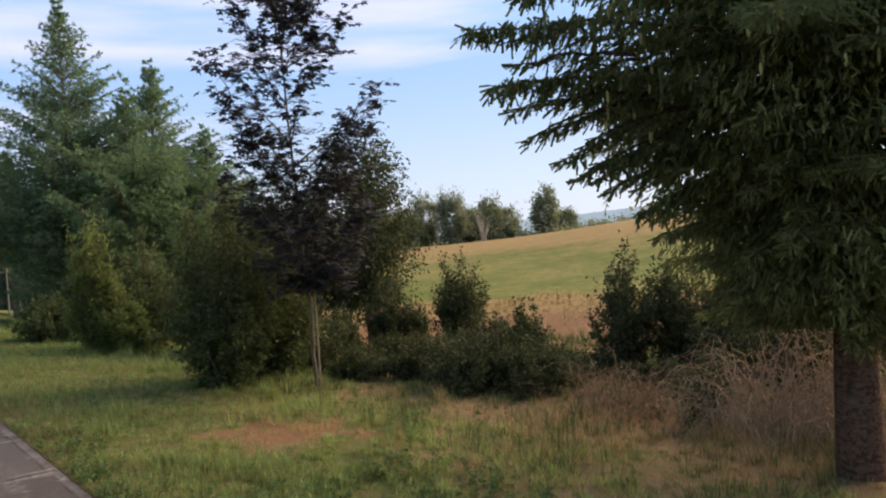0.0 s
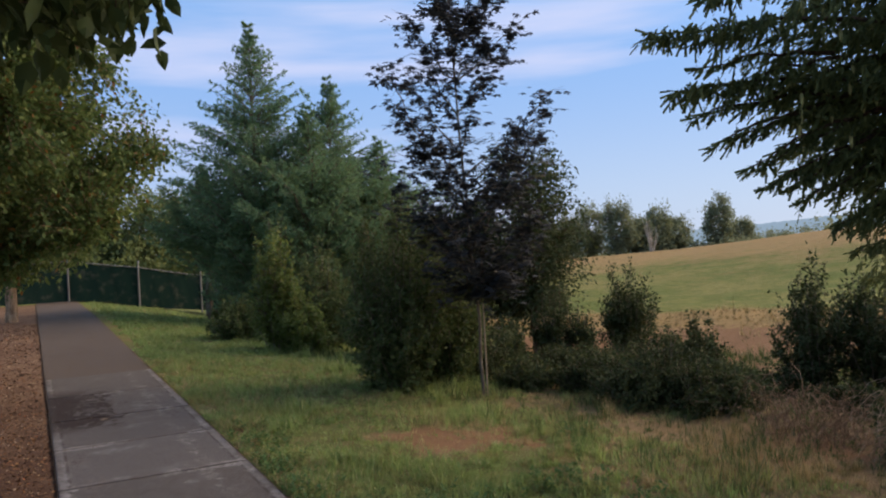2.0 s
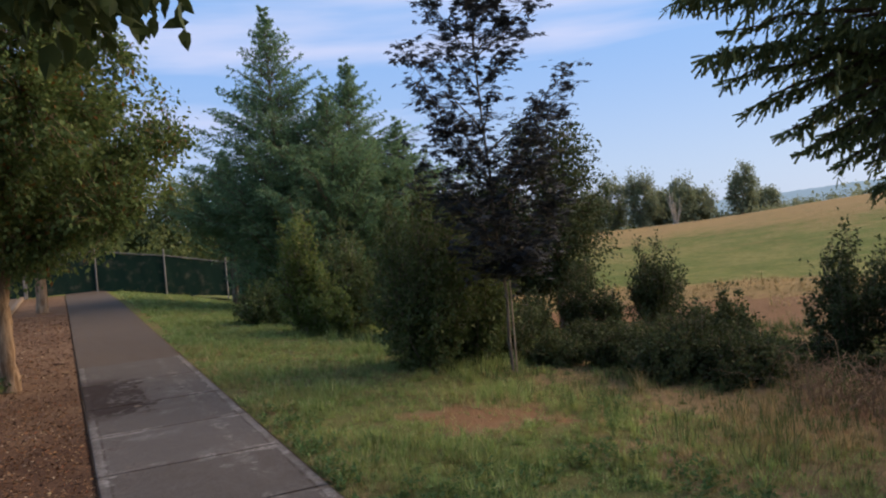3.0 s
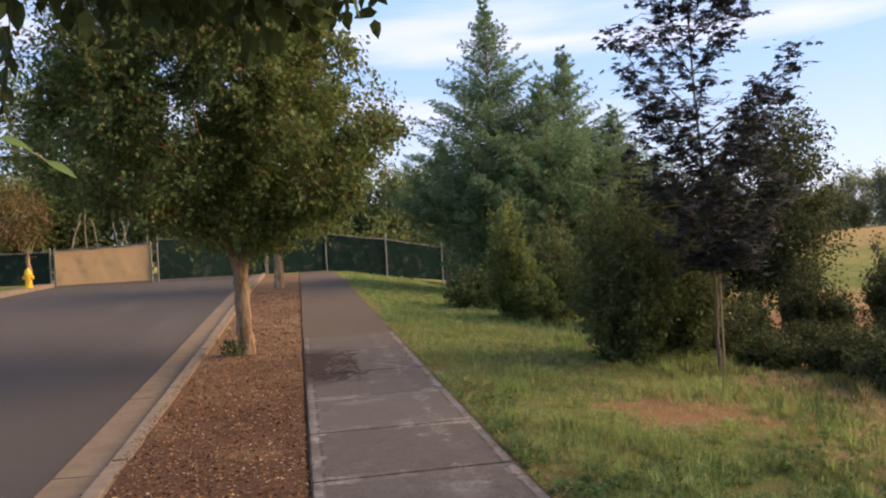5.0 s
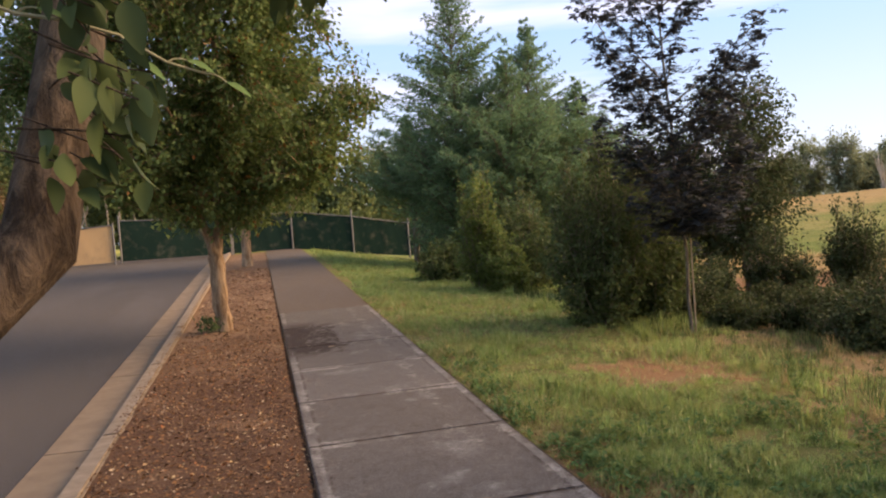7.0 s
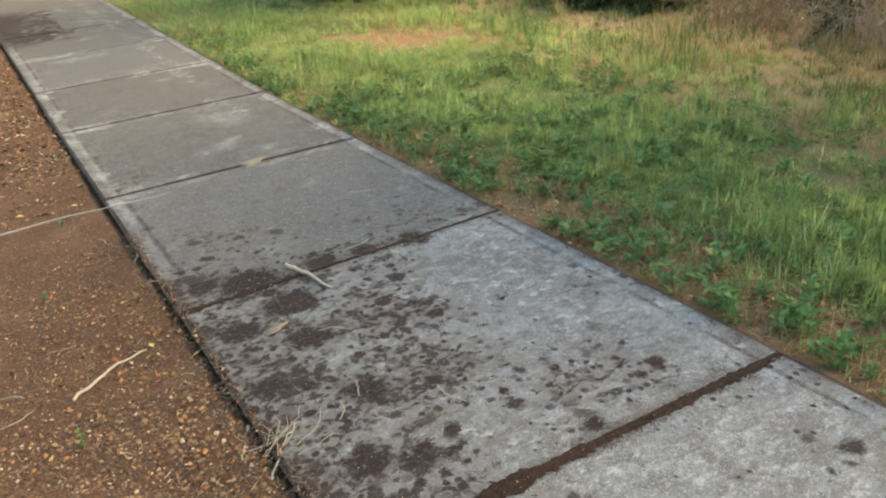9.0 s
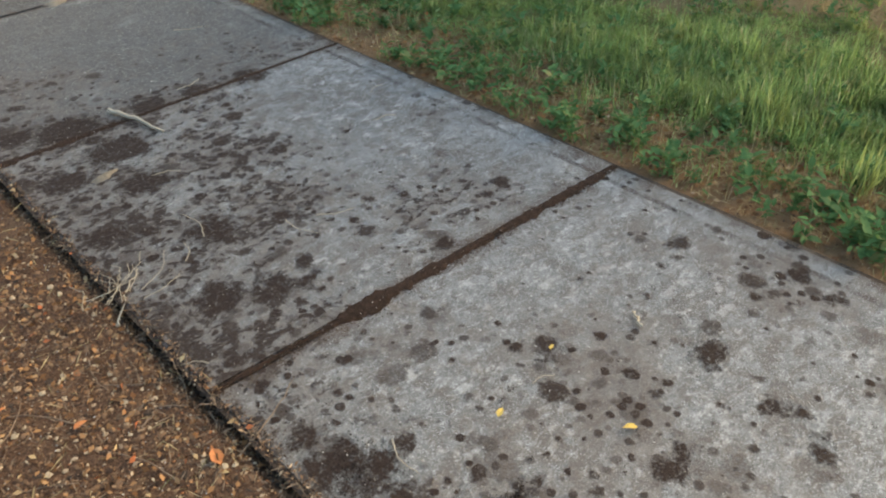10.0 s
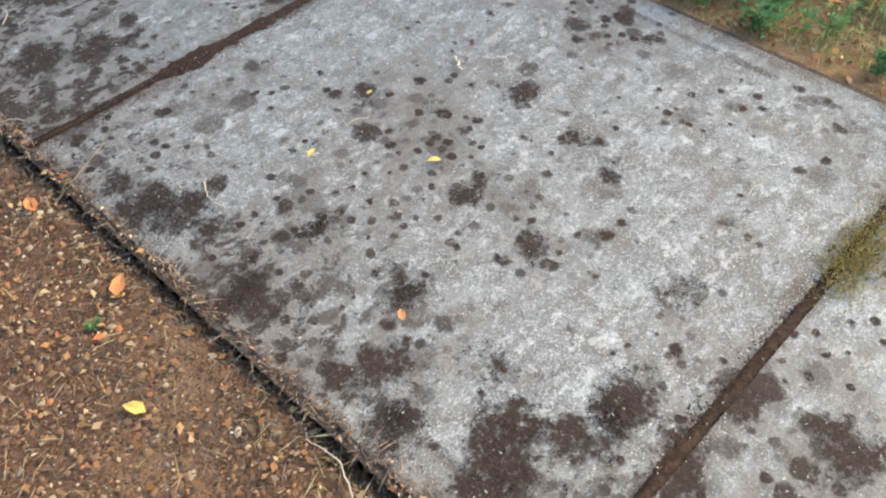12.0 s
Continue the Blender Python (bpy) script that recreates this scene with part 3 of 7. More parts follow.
def leaf_sheets(pts, direction, normal, length, width):
    """Leaves that are seen close up: a cupped, arching blade with a rounded outline, three by nine points each."""
    d = unit(direction)
    s = unit(np.cross(d, normal))
    up = np.cross(s, d)
    t = np.linspace(0, 1, 9)
    w = np.sin(np.pi * np.clip(t * 0.96 + 0.02, 0, 1)) ** 0.8 * (1.12 - 0.45 * t)
    rows = []
    for k in range(9):
        mid = pts + d * (length * t[k])[:, None] - up * (length * 0.22 * t[k] ** 2)[:, None]
        side = s * (width * 0.5 * w[k])[:, None]
        lift = up * (width * 0.16 * w[k])[:, None]
        rows.append(np.stack([mid - side + lift, mid, mid + side + lift], 1))
    v = np.stack(rows, 1).reshape(-1, 3)
    f = np.array([(3 * k + j, 3 * k + j + 1, 3 * k + j + 4, 3 * k + j + 3) for k in range(8) for j in range(2)])
    return v, (np.arange(len(pts))[:, None, None] * 27 + f[None]).reshape(-1, 4)


def lathe(profile, seg, axis=(0, 0, 1), place=(0, 0, 0)):
    """A bmesh turned from (radius, height) pairs."""
    bm = bmesh.new()
    rot = Vector((0, 0, 1)).rotation_difference(Vector(axis)).to_matrix()
    rings = []
    for r, h in profile:
        rings.append([bm.verts.new(Vector(place) + rot @ Vector((r * math.cos(2 * math.pi * i / seg), r * math.sin(2 * math.pi * i / seg), h)))
                      for i in range(seg)])
    for a, b in zip(rings, rings[1:]):
        for i in range(seg):
            bm.faces.new((a[i], a[(i + 1) % seg], b[(i + 1) % seg], b[i]))
    bm.faces.new(rings[0][::-1])
    bm.faces.new(rings[-1])
    return bm


def block(x0, x1, y0, y1, z0, z1, bev=0.0):
    bm = bmesh.new()
    bmesh.ops.create_cube(bm, size=1)
    for v in bm.verts:
        v.co = ((x0 + x1) / 2 + v.co.x * (x1 - x0), (y0 + y1) / 2 + v.co.y * (y1 - y0), (z0 + z1) / 2 + v.co.z * (z1 - z0))
    if bev:
        bmesh.ops.bevel(bm, geom=bm.edges[:], offset=bev, segments=2, affect="EDGES")
    return bm


def fbm(x, y, s, seed=0.0):
    """Cheap smooth noise of arrays, about -1 to 1."""
    x, y = np.asarray(x) * s, np.asarray(y) * s
    return (np.sin(x * 1.7 + 1.3 * np.sin(y * 1.1 + seed) + seed) + np.sin(y * 1.9 + 1.7 * np.sin(x * 0.9 - seed) + 2 * seed)
            + 0.6 * np.sin(x * 3.7 + y * 2.9 + seed * 3) + 0.5 * np.sin(y * 5.3 - x * 4.1 + 1.1 * seed)) / 3.1


# ---------------------------------------------------------------- lie of the land


def walk_z(y):
    """Height of the pavement along its length."""
    return np.interp(y, (-50, 5, 8, 13, 25.5, 36, 60, 120), (0, 0, 0.075, 0.2, 0.54, 0.68, 0.8, 0.8))


def road_z(y):
    """Height of kerb and road, which climb a little more than the pavement."""
    return walk_z(y) + np.interp(y, (5, 12, 18, 32), (0, 0.03, 0.07, 0.11))


SKEW = {-1.04: (0.012, -0.048), 0.50: (0.040, -0.017), 2.03: (0.008, 0.012)}


def joint_y(j, x):
    """The line of a slab joint across the pavement; the nearest ones run a little askew."""
    a, b = SKEW.get(j, (0.0, 0.0))
    return j + a + (b - a) * np.asarray(x) / 1.52


def sstep(v, a, b):
    t = np.clip((v - a) / (b - a), 0, 1)
    return t * t * (3 - 2 * t)


def land_z(x, y):
    """Height of the ground sheet."""
    x, y = np.asarray(x, float), np.asarray(y, float)
    u = np.maximum(x - 1.52, 0)
    base = walk_z(y) * (1 - 0.75 * sstep(u, 1.0, 9))
    fall = np.interp(y, (-60, 14, 36, 60), (0.055, 0.06, 0.17, 0.17))
    base = base - 0.015 - fall * np.minimum(u, 6.0) - 0.05 * sstep(u, 6, 9) * 6
    # hollow, then the bank and the long swell of the meadow
    r, az = np.hypot(x, y + 0.6), np.degrees(np.arctan2(x, y + 0.6))
    top = np.interp(az, (12, 25, 35, 40, 45, 51, 56, 70, 95, 130, 160), (-0.6, 0.1, 0.95, 1.15, 1.4, 1.95, 2.35, 2.9, 2.6, 1.2, 0))
    swell = -0.62 + 0.42 * sstep(r, 17, 23) + (top + 0.2) * sstep(r, 21, 58) - (top + 1.6) * sstep(r, 62, 95)
    k = sstep(r, 13, 19) * sstep(az, 14, 26) * (1 - sstep(az, 140, 170))
    z = base * (1 - k) + swell * k
    # far country
    z = z + sstep(r, 95, 170) * (-2.0 - z)
    bumps = 0.018 * fbm(x, y, 2.1, 0.7) + 0.05 * fbm(x, y, 0.45, 2.0) * sstep(u, 1, 5)
    z = z + bumps * sstep(x, 1.55, 2.2)
    # trench under road and pavement
    under = (x < 1.50) & (x > -10.2) & (y < 39)
    z = np.where(under, walk_z(y) - 0.42, z)
    west = (x <= -10.2)
    z = np.where(west & (r < 95), walk_z(y) + 0.12 + 0.02 * fbm(x, y, 0.6, 1.0) + 0.25 * sstep(-x, 11, 18), z)
    return z


def ground_zones(x, y):
    """Straw, bare soil and far meadow on the ground sheet."""
    r, az = np.hypot(x, y + 0.6), np.degrees(np.arctan2(x, y + 0.6))
    dry = sstep(x - 0.42 * (y - 1.0) + 0.7 * fbm(x, y, 0.9, 2.2), 1.2, 3.7) * sstep(x + 0.4 * fbm(x, y, 1.4, 1.2), 2.4, 4.0) * (1 - sstep(r, 11, 15))
    dry = np.maximum(dry, 0.8 * sstep(r, 17.0, 19.0) * (1 - sstep(r, 22.5, 25)) * sstep(az, 15, 30))
    crest = sstep(r + 4 * fbm(x, y, 0.12, 1.0), 24, 56) * sstep(az, 20, 32)
    dry = np.maximum(dry, 0.95 * crest * (1 - sstep(r, 90, 120)))
    dry = np.maximum(dry, 0.8 * np.exp(-(((x - 4.2) / 1.6) ** 2 + ((y - 31) / 2.5) ** 2)))
    patch = np.exp(-(((x - 3.6 + 0.3 * fbm(x, y, 2.0, 0.4)) / 1.0) ** 2 + ((y - 6.6 + 0.25 * fbm(x, y, 2.6, 1.4)) / 0.75) ** 2))
    dry = np.maximum(dry, 1.1 * patch)
    bare = np.exp(-(((x - 3.65 + 0.35 * fbm(x, y, 2.0, 0.4)) / 0.95) ** 2 + ((y - 6.6 + 0.3 * fbm(x, y, 2.6, 1.4)) / 0.6) ** 2)) * (1.05 + 0.5 * fbm(x, y, 4.5, 0.3))
    bare = np.maximum(bare, (0.95 + 0.25 * fbm(x, y, 2.2, 0.9)) * np.exp(-((x - 1.66) / np.interp(y, (-9, 3.2, 5.5), (0.40, 0.40, 0.22))) ** 2) * (1 - 0.55 * sstep(y, 2.5, 5)) * (np.abs(y) < 30))
    bare = np.maximum(bare, 0.80 * sstep(r, 14.0, 16.5) * (1 - sstep(r, 19.5, 22)) * sstep(az, 15, 30))
    bare = np.maximum(bare, 0.7 * np.exp(-(((x - 7.0) / 2.2) ** 2 + ((y - 4.6) / 1.3) ** 2)))
    far = sstep(r, 16, 22)
    return dry, bare, far


def build_ground():
    fine = np.concatenate([np.arange(1.56, 13, 0.16), 13 + np.cumsum(np.geomspace(0.2, 60, 62))])
    xs = np.concatenate([-10.2 - np.cumsum(np.geomspace(0.5, 90, 36))[::-1], np.array((-10.2, -10.19, -6, -3, 0, 1.49, 1.50)), fine])
    ys = np.concatenate([-8 - np.cumsum(np.geomspace(0.3, 90, 40))[::-1], np.arange(-8, 24, 0.2), 24 + np.cumsum(np.geomspace(0.22, 60, 66))])
    X, Y = np.meshgrid(xs, ys)
    Z = land_z(X, Y)
    n, m = X.shape
    i, j = np.meshgrid(np.arange(n - 1), np.arange(m - 1), indexing="ij")
    f = np.stack([i * m + j, i * m + j + 1, (i + 1) * m + j + 1, (i + 1) * m + j], -1).reshape(-1, 4)
    ob = solid("ground", [(np.stack([X, Y, Z], -1).reshape(-1, 3), f)], GROUND, smooth=True)
    col = ob.data.color_attributes.new("zone", "FLOAT_COLOR", "POINT")
    d, b, fr = ground_zones(X, Y)
    col.data.foreach_set("color", np.stack([d, b, fr, np.ones_like(d)], -1).astype(np.float32).ravel())
    tagged(ob, "green and straw-coloured grassy field rising to a low meadow hill", "ground", kind="structure")


build_ground()


def ribbon(x0, x1, y0, y1, dz, nx, ny, rough=0.0, seed=0.0, slope=0.0, rise=walk_z):
    """A strip that follows the pavement's height."""
    X, Y = np.meshgrid(np.linspace(x0, x1, nx), np.linspace(y0, y1, ny))
    Z = rise(Y) + dz + slope * (X - x1)
    if rough:
        Z = Z + rough * (fbm(X, Y, 3, seed) + 0.5 * fbm(X, Y, 11, seed + 1) + 0.25 * fbm(X, Y, 29, seed + 2))
    i, j = np.meshgrid(np.arange(ny - 1), np.arange(nx - 1), indexing="ij")
    f = np.stack([i * nx + j, i * nx + j + 1, (i + 1) * nx + j + 1, (i + 1) * nx + j], -1).reshape(-1, 4)
    return np.stack([X, Y, Z], -1).reshape(-1, 3), f


FENCE_Y = 35.5


def strip_z(x, y):
    """Surface of the planting strip."""
    return walk_z(y) - 0.026 + 0.009 * (fbm(x, y, 3, 1.7) + 0.5 * fbm(x, y, 11, 2.7) + 0.25 * fbm(x, y, 29, 3.7)) - 0.020 * np.exp(-((np.asarray(x) + 0.012) / 0.032) ** 2)


road = solid("road", [ribbon(-9.6, -2.10, -60, 39, -0.145, 20, 90, 0.008, 0.4, -0.018, road_z)], ASPHALT, smooth=True)
tagged(road, "dark grey worn asphalt street ending at a fence", "road", kind="structure")
SX, SY = np.meshgrid(np.concatenate([np.linspace(-1.50, -0.13, 28), np.linspace(-0.10, -0.012, 9)]), np.linspace(-12, FENCE_Y, 640))
SI, SJ = np.meshgrid(np.arange(639), np.arange(36), indexing="ij")
strip = solid("planting_strip", [(np.stack([SX, SY, strip_z(SX, SY)], -1).reshape(-1, 3), np.stack([SI * 37 + SJ, SI * 37 + SJ + 1, (SI + 1) * 37 + SJ + 1, (SI + 1) * 37 + SJ], -1).reshape(-1, 4))], SOIL, smooth=True)
tagged(strip, "reddish-brown bare soil and bark litter strip beside the street", "planting strip", kind="structure")
bed = solid("pavement_bed", [ribbon(-0.012, 1.535, -12, FENCE_Y + 2, -0.0085, 10, 560, 0.0015, 3.1)], JOINT_SOIL, smooth=True)
tagged(bed, "dark soil showing in the pavement joints", "soil", kind="structure")
farside = solid("far_verge", [ribbon(-10.25, -9.74, -60, 39, 0.13, 4, 60, 0.01, 0.2, 0.0, road_z)], KERB)
tagged(farside, "pale concrete pavement edge across the street", "pavement", kind="structure")

# ---------------------------------------------------------------- trees


def stem_and_twigs(rng, roots, targets, limb_n, env, limb_r, twig_n, lump=0.9, keep=None, low=0.0, rag=1.0):
    """Limbs from a fork to points inside an envelope, and twig tips joined to the nearest limb.
    env: centre and radii. Returns limb curves with radii, and twigs as (start, tip)."""
    c, R = np.array(env[0], float), np.array(env[1], float)
    limbs = []
    for tgt in targets:
        limbs.append(np.array(tgt, float))
    while len(limbs) < limb_n:
        d = unit(rng.normal(0, 1, 3))
        d[2] = abs(d[2]) * 1.0 - 0.25
        limbs.append(c + unit(d) * R * rng.uniform(0.55, 0.9))
    curves, samples = [], []
    for k, tip in enumerate(limbs):
        start = np.array(roots[k % len(roots)], float)
        p = bend(start, tip, rng.uniform(0.02, 0.10) * np.linalg.norm(tip - start), 9, rng, 0.03)
        r = np.linspace(limb_r * rng.uniform(0.7, 1.0), limb_r * 0.14, 9)
        curves.append((p, r))
        samples.append(p[2:])
    samples = np.concatenate(samples)
    tips = []
    while len(tips) < twig_n:
        d = unit(rng.normal(0, 1, (twig_n, 3)))
        sh = 1 + rag * 0.26 * fbm(d[:, 0] * 2.6 + c[0], d[:, 1] * 2.6 + d[:, 2] * 2.1, 1.0, c[1]) + rag * 0.20 * fbm(d[:, 0] * 6 - c[1], d[:, 2] * 6 + d[:, 1] * 3, 1.0, c[0])
        sh = np.where(rng.uniform(0, 1, twig_n) < 0.10, sh + rng.uniform(0.05, 0.28, twig_n), sh)
        q = c + d * R * sh[:, None] * (rng.uniform(0.15, 1.0, (twig_n, 1)) ** 0.42)
        lum = fbm(q[:, 0] * 1.3 + q[:, 2], q[:, 1] * 1.3 - q[:, 2] * 0.8, 1.9 / max(R[0], 0.6) * 1.6, c[1]) + fbm(q[:, 0] - q[:, 2], q[:, 2], 3.3 / max(R[0], 0.6), c[0])
        ok = lum + rng.normal(0, 0.35, twig_n) > -lump
        ok &= q[:, 2] > low
        if keep is not None:
            ok &= keep(q)
        tips.extend(q[ok])
    tips = np.array(tips[:twig_n])
    near = np.empty(len(tips), int)
    for a in range(0, len(tips), 400):
        b = tips[a:a + 400]
        cost = np.linalg.norm(b[:, None] - samples[None], axis=2) + 0.35 * np.maximum(samples[None, :, 2] - b[:, None, 2], 0)
        near[a:a + 400] = cost.argmin(1)
    return curves, samples[near], tips


def twig_tubes(starts, tips, r0, r1, rng):
    """Thin three-sided twigs."""
    n = len(tips)
    d = unit(tips - starts)
    u = unit(np.cross(d, np.array((0.3, 0.2, 0.93))))
    w = np.cross(d, u)
    v = np.concatenate([np.stack([p + r * (u * math.cos(a) + w * math.sin(a)) for a in (0, 2.09, 4.19)], 1) for p, r in ((starts, r0), (tips, r1))], 1)
    base = np.arange(n)[:, None] * 6
    f = np.concatenate([base + np.array((i, (i + 1) % 3, 3 + (i + 1) % 3, 3 + i)) for i in range(3)])
    return v.reshape(-1, 3), f


def leaf_cloud(rng, starts, tips, per, size, spread, kind="leaf", droop=0.35, ratio=0.6, span=(0.35, 1.05)):
    n = len(tips) * per
    t = rng.uniform(span[0], span[1], (len(tips), per, 1))
    p = (starts[:, None] * (1 - t) + tips[:, None] * t).reshape(-1, 3) + rng.normal(0, spread, (n, 3))
    out = np.repeat(unit(tips - starts), per, 0)
    d = unit(out * 0.6 + rng.normal(0, 0.7, (n, 3)) - np.array((0, 0, droop)))
    nrm = unit(rng.normal(0, 0.55, (n, 3)) + np.array((0, 0, 0.8)))
    L = size * rng.uniform(0.65, 1.2, n)
    got = blades(p, d, nrm, L, L * ratio, kind)
    if len(got) == 3:
        return [(got[0], got[1])], [(got[0], got[2])]
    return [got], []


def joined(groups):
    """Chunks out of a curve list."""
    return [tube(p, r, s) for p, r, s in groups]


def broadleaf(name, label, category, rng, base, trunks, env, bark, leafmat, limb_n=14, limb_r=0.05, twig_n=900, per=16, size=0.06,
              spread=0.10, lump=0.9, kind="leaf", targets=(), droop=0.35, ratio=0.6, keep=None, low=0.0, group="", trunk_label="", twig_r=0.006, forked=False, rag=1.0):
    """A broad-leaved tree or shrub: trunks is a list of (points, radii)."""
    ob = thing(name, base, label, category, group)
    b = np.array(base, float)
    for pts, radii in trunks:
        pts = np.asarray(pts, float)
        if len(pts) == 2:
            pts = bend(pts[0], pts[1], 0, 7, rng, 0.012)
            radii = np.interp(np.linspace(0, 1, 7), (0, 0.08, 1), (radii[0] * 1.15, radii[0], radii[1]))
        solid("trunk", [tube(pts - b, radii, 12)], bark, ob, trunk_label, smooth=True)
    roots = [np.asarray(p)[-1] for p, r in (trunks[1:] if forked else trunks)]
    curves, starts, tips = stem_and_twigs(rng, roots, targets, limb_n, env, limb_r, twig_n, lump, keep, low, rag)
    for p, r in curves:
        solid("limb", [tube(p - b, r, 7)], bark, ob, smooth=True)
    solid("twig_mass", [twig_tubes(starts - b, tips - b, twig_r, twig_r * 0.35, rng)], bark, ob)["kind"] = "stuff"
    quads, tris = leaf_cloud(rng, starts - b, tips - b, per, size, spread, kind, droop, ratio)
    if tris:
        v, q = quads[0]
        chunk = [(v, q), (v[tris[0][1]].reshape(-1, 3), np.arange(tris[0][1].size).reshape(-1, 3))]
    else:
        chunk = quads
    crown = solid("crown", chunk, leafmat, ob)
    crown["kind"] = "stuff"
    return ob


def conifer(name, label, rng, base, top_z, prof, bark, needle, trunk_r, low, whorls, per_whorl, droop, needle_len, needle_w, step, lets,
            extra=(), shorten=None, skew=1.0, hang=0.0, thin_above=99.0, jitter=0.16, finger=0.0, category="conifer", lean=(0, 0), per_let=16, group="", branch_r=0.022):
    """Trunk, drooping branches in whorls, side shoots in two ranks and needles round each shoot. prof: heights and reaches."""
    ob = thing(name, base, label, category, group)
    b = np.array(base, float)
    H = top_z - b[2]
    tp = np.array([(lean[0] * t, lean[1] * t, H * t) for t in np.linspace(0, 1, 9)])
    solid("trunk", [tube(tp, np.interp(np.linspace(0, 1, 9), (0, 0.06, 1), (trunk_r * 1.2, trunk_r, 0.012)), 14)], bark, ob, smooth=True)
    tips = []
    for z in low + (top_z - 0.25 - low) * np.linspace(0, 1, whorls) ** skew:
        a0 = rng.uniform(0, 7)
        for k in range(per_whorl):
            a = a0 + 2 * math.pi * k / per_whorl + rng.normal(0, 0.35)
            zz = z + rng.normal(0, jitter)
            reach = np.interp(zz, prof[0], prof[1]) * rng.uniform(0.62 - jitter * 0.3, 1.10 + jitter * 0.3)
            if shorten:
                reach *= shorten(a, zz)
            tips.append((a, zz, reach))
    sv, sd, sl = [], [], []
    for item in list(tips) + list(extra):
        if len(item) == 3:
            a, zz, reach = item
            t = (zz - b[2]) / H
            start = np.array((lean[0] * t, lean[1] * t, zz - b[2]))
            lift = 0.20 * sstep(zz, top_z - H * 0.45, top_z)
            tip = start + np.array((math.sin(a) * reach, math.cos(a) * reach, (lift - droop) * reach))
        else:
            start = np.array(item[0], float) - b
            tip = np.array(item[1], float) - b
            reach = np.linalg.norm(tip - start)
        p = bend(start, tip, 0.05 * reach, 8, rng, 0.012 * reach)
        solid("branch", [tube(p, np.linspace(branch_r * (0.4 + reach * 0.35), 0.004, 8), 5)], bark, ob, smooth=True)
        n = max(4, int(reach / step))
        ts = np.linspace(0.16, 1.0, n) ** 0.9
        pos = np.stack([np.interp(ts, np.linspace(0, 1, 8), p[:, i]) for i in range(3)], 1)
        along = unit(tip - start)
        side = unit(np.cross(along, np.array((0, 0, 1.0))))
        for sgn in (-1, 1):
            L = lets * reach * (1.08 - ts) * rng.uniform(0.6, 1.15, n) + 0.05
            d = unit(along * 0.75 + sgn * side * rng.uniform(0.6, 1.0, (n, 1)) + np.array((0, 0, -0.25)) + rng.normal(0, 0.15, (n, 3)))
            sv.append(pos); sd.append(d); sl.append(L)
            # second rank of short hanging shoots
            q = pos + d * L[:, None] * rng.uniform(0.35, 0.7, (n, 1))
            d2 = unit(d * 0.6 + along * 0.5 + np.array((0, 0, -0.55)) + rng.normal(0, 0.25, (n, 3)))
            sv.append(q); sd.append(d2); sl.append(L * rng.uniform(0.35, 0.7, n))
        if hang:
            # hanging shoots: few on the boughs in whorls, curtains under the long limbs
            limb = len(item) != 3 and reach > 1.5
            for rep in range(9 if limb else 2):
                q = pos + side[None] * rng.normal(0, 0.22 if limb else 0.16, (n, 1)) * reach * (1.05 - ts)[:, None] + rng.normal(0, 0.02, (n, 3))
                long = 1 + 4.2 * (1.05 - ts) * rng.uniform(0, 1, n) ** 1.5 if limb else 1.0
                sv.append(q)
                sd.append(unit(along * 0.5 + rng.normal(0, 0.40, (n, 3)) + np.array((0, 0, -1.15 if limb else -1.0))))
                sl.append(hang * rng.uniform(0.35, 1.0, n) * long)
        sv.append(pos[-1:]); sd.append(along[None]); sl.append(np.array([min(0.10 * reach + 0.03, 0.10)]))
    # the leader
    sv.append(np.array([(lean[0], lean[1], H - 0.75)])); sd.append(np.array([(0, 0, 1.0)])); sl.append(np.array([0.75]))
    sv, sd, sl = np.concatenate(sv), np.concatenate(sd), np.concatenate(sl)
    if finger:
        # shoots thick with needles: short blunt fingers along each
        low_sh = sv[:, 2] < thin_above
        fv, fd, fl = sv[low_sh], sd[low_sh], sl[low_sh]
        k = np.maximum(1, np.ceil(fl / 0.06)).astype(int)
        own = np.repeat(np.arange(len(fv)), k)
        t = (np.arange(len(own)) - np.repeat(np.cumsum(k) - k, k)) / k[own]
        p0 = fv[own] + fd[own] * (fl[own] * t)[:, None]
        m = len(own)
        dd = unit(fd[own] + rng.normal(0, 0.10, (m, 3)))
        chain = blades(p0, dd, unit(rng.normal(0, 1, (m, 3))), np.full(m, 0.075), finger * rng.uniform(0.8, 1.2, m), "finger")
        # short side fingers, drooping a little
        pick = np.nonzero((rng.uniform(0, 1, m) < 0.75) & (p0[:, 2] < thin_above - 1.0))[0]
        sd2 = unit(fd[own[pick]] * 0.8 + unit(np.cross(fd[own[pick]], rng.normal(0, 1, (len(pick), 3)))) * 0.8 - np.array((0, 0, 0.35)))
        sides = blades(p0[pick], sd2, unit(rng.normal(0, 1, sd2.shape)), rng.uniform(0.03, 0.06, len(pick)), finger * rng.uniform(0.6, 0.95, len(pick)), "finger")
        solid("shoot_mass", [chain, sides], needle, ob)["kind"] = "stuff"
    else:
        solid("shoot_mass", [blades(sv, sd, unit(rng.normal(0, 1, (len(sv), 3))), sl, np.full(len(sv), 0.010), "needle")], bark, ob)["kind"] = "stuff"
    count = np.maximum(3 if not finger else 1, (sl * per_let * np.where(sv[:, 2] > thin_above, 0.35, 1.0)).astype(int))
    own = np.repeat(np.arange(len(sv)), count)
    m = len(own)
    t = rng.uniform(0.0, 1.02, m)
    pts = sv[own] + sd[own] * (sl[own] * t)[:, None]
    d = sd[own]
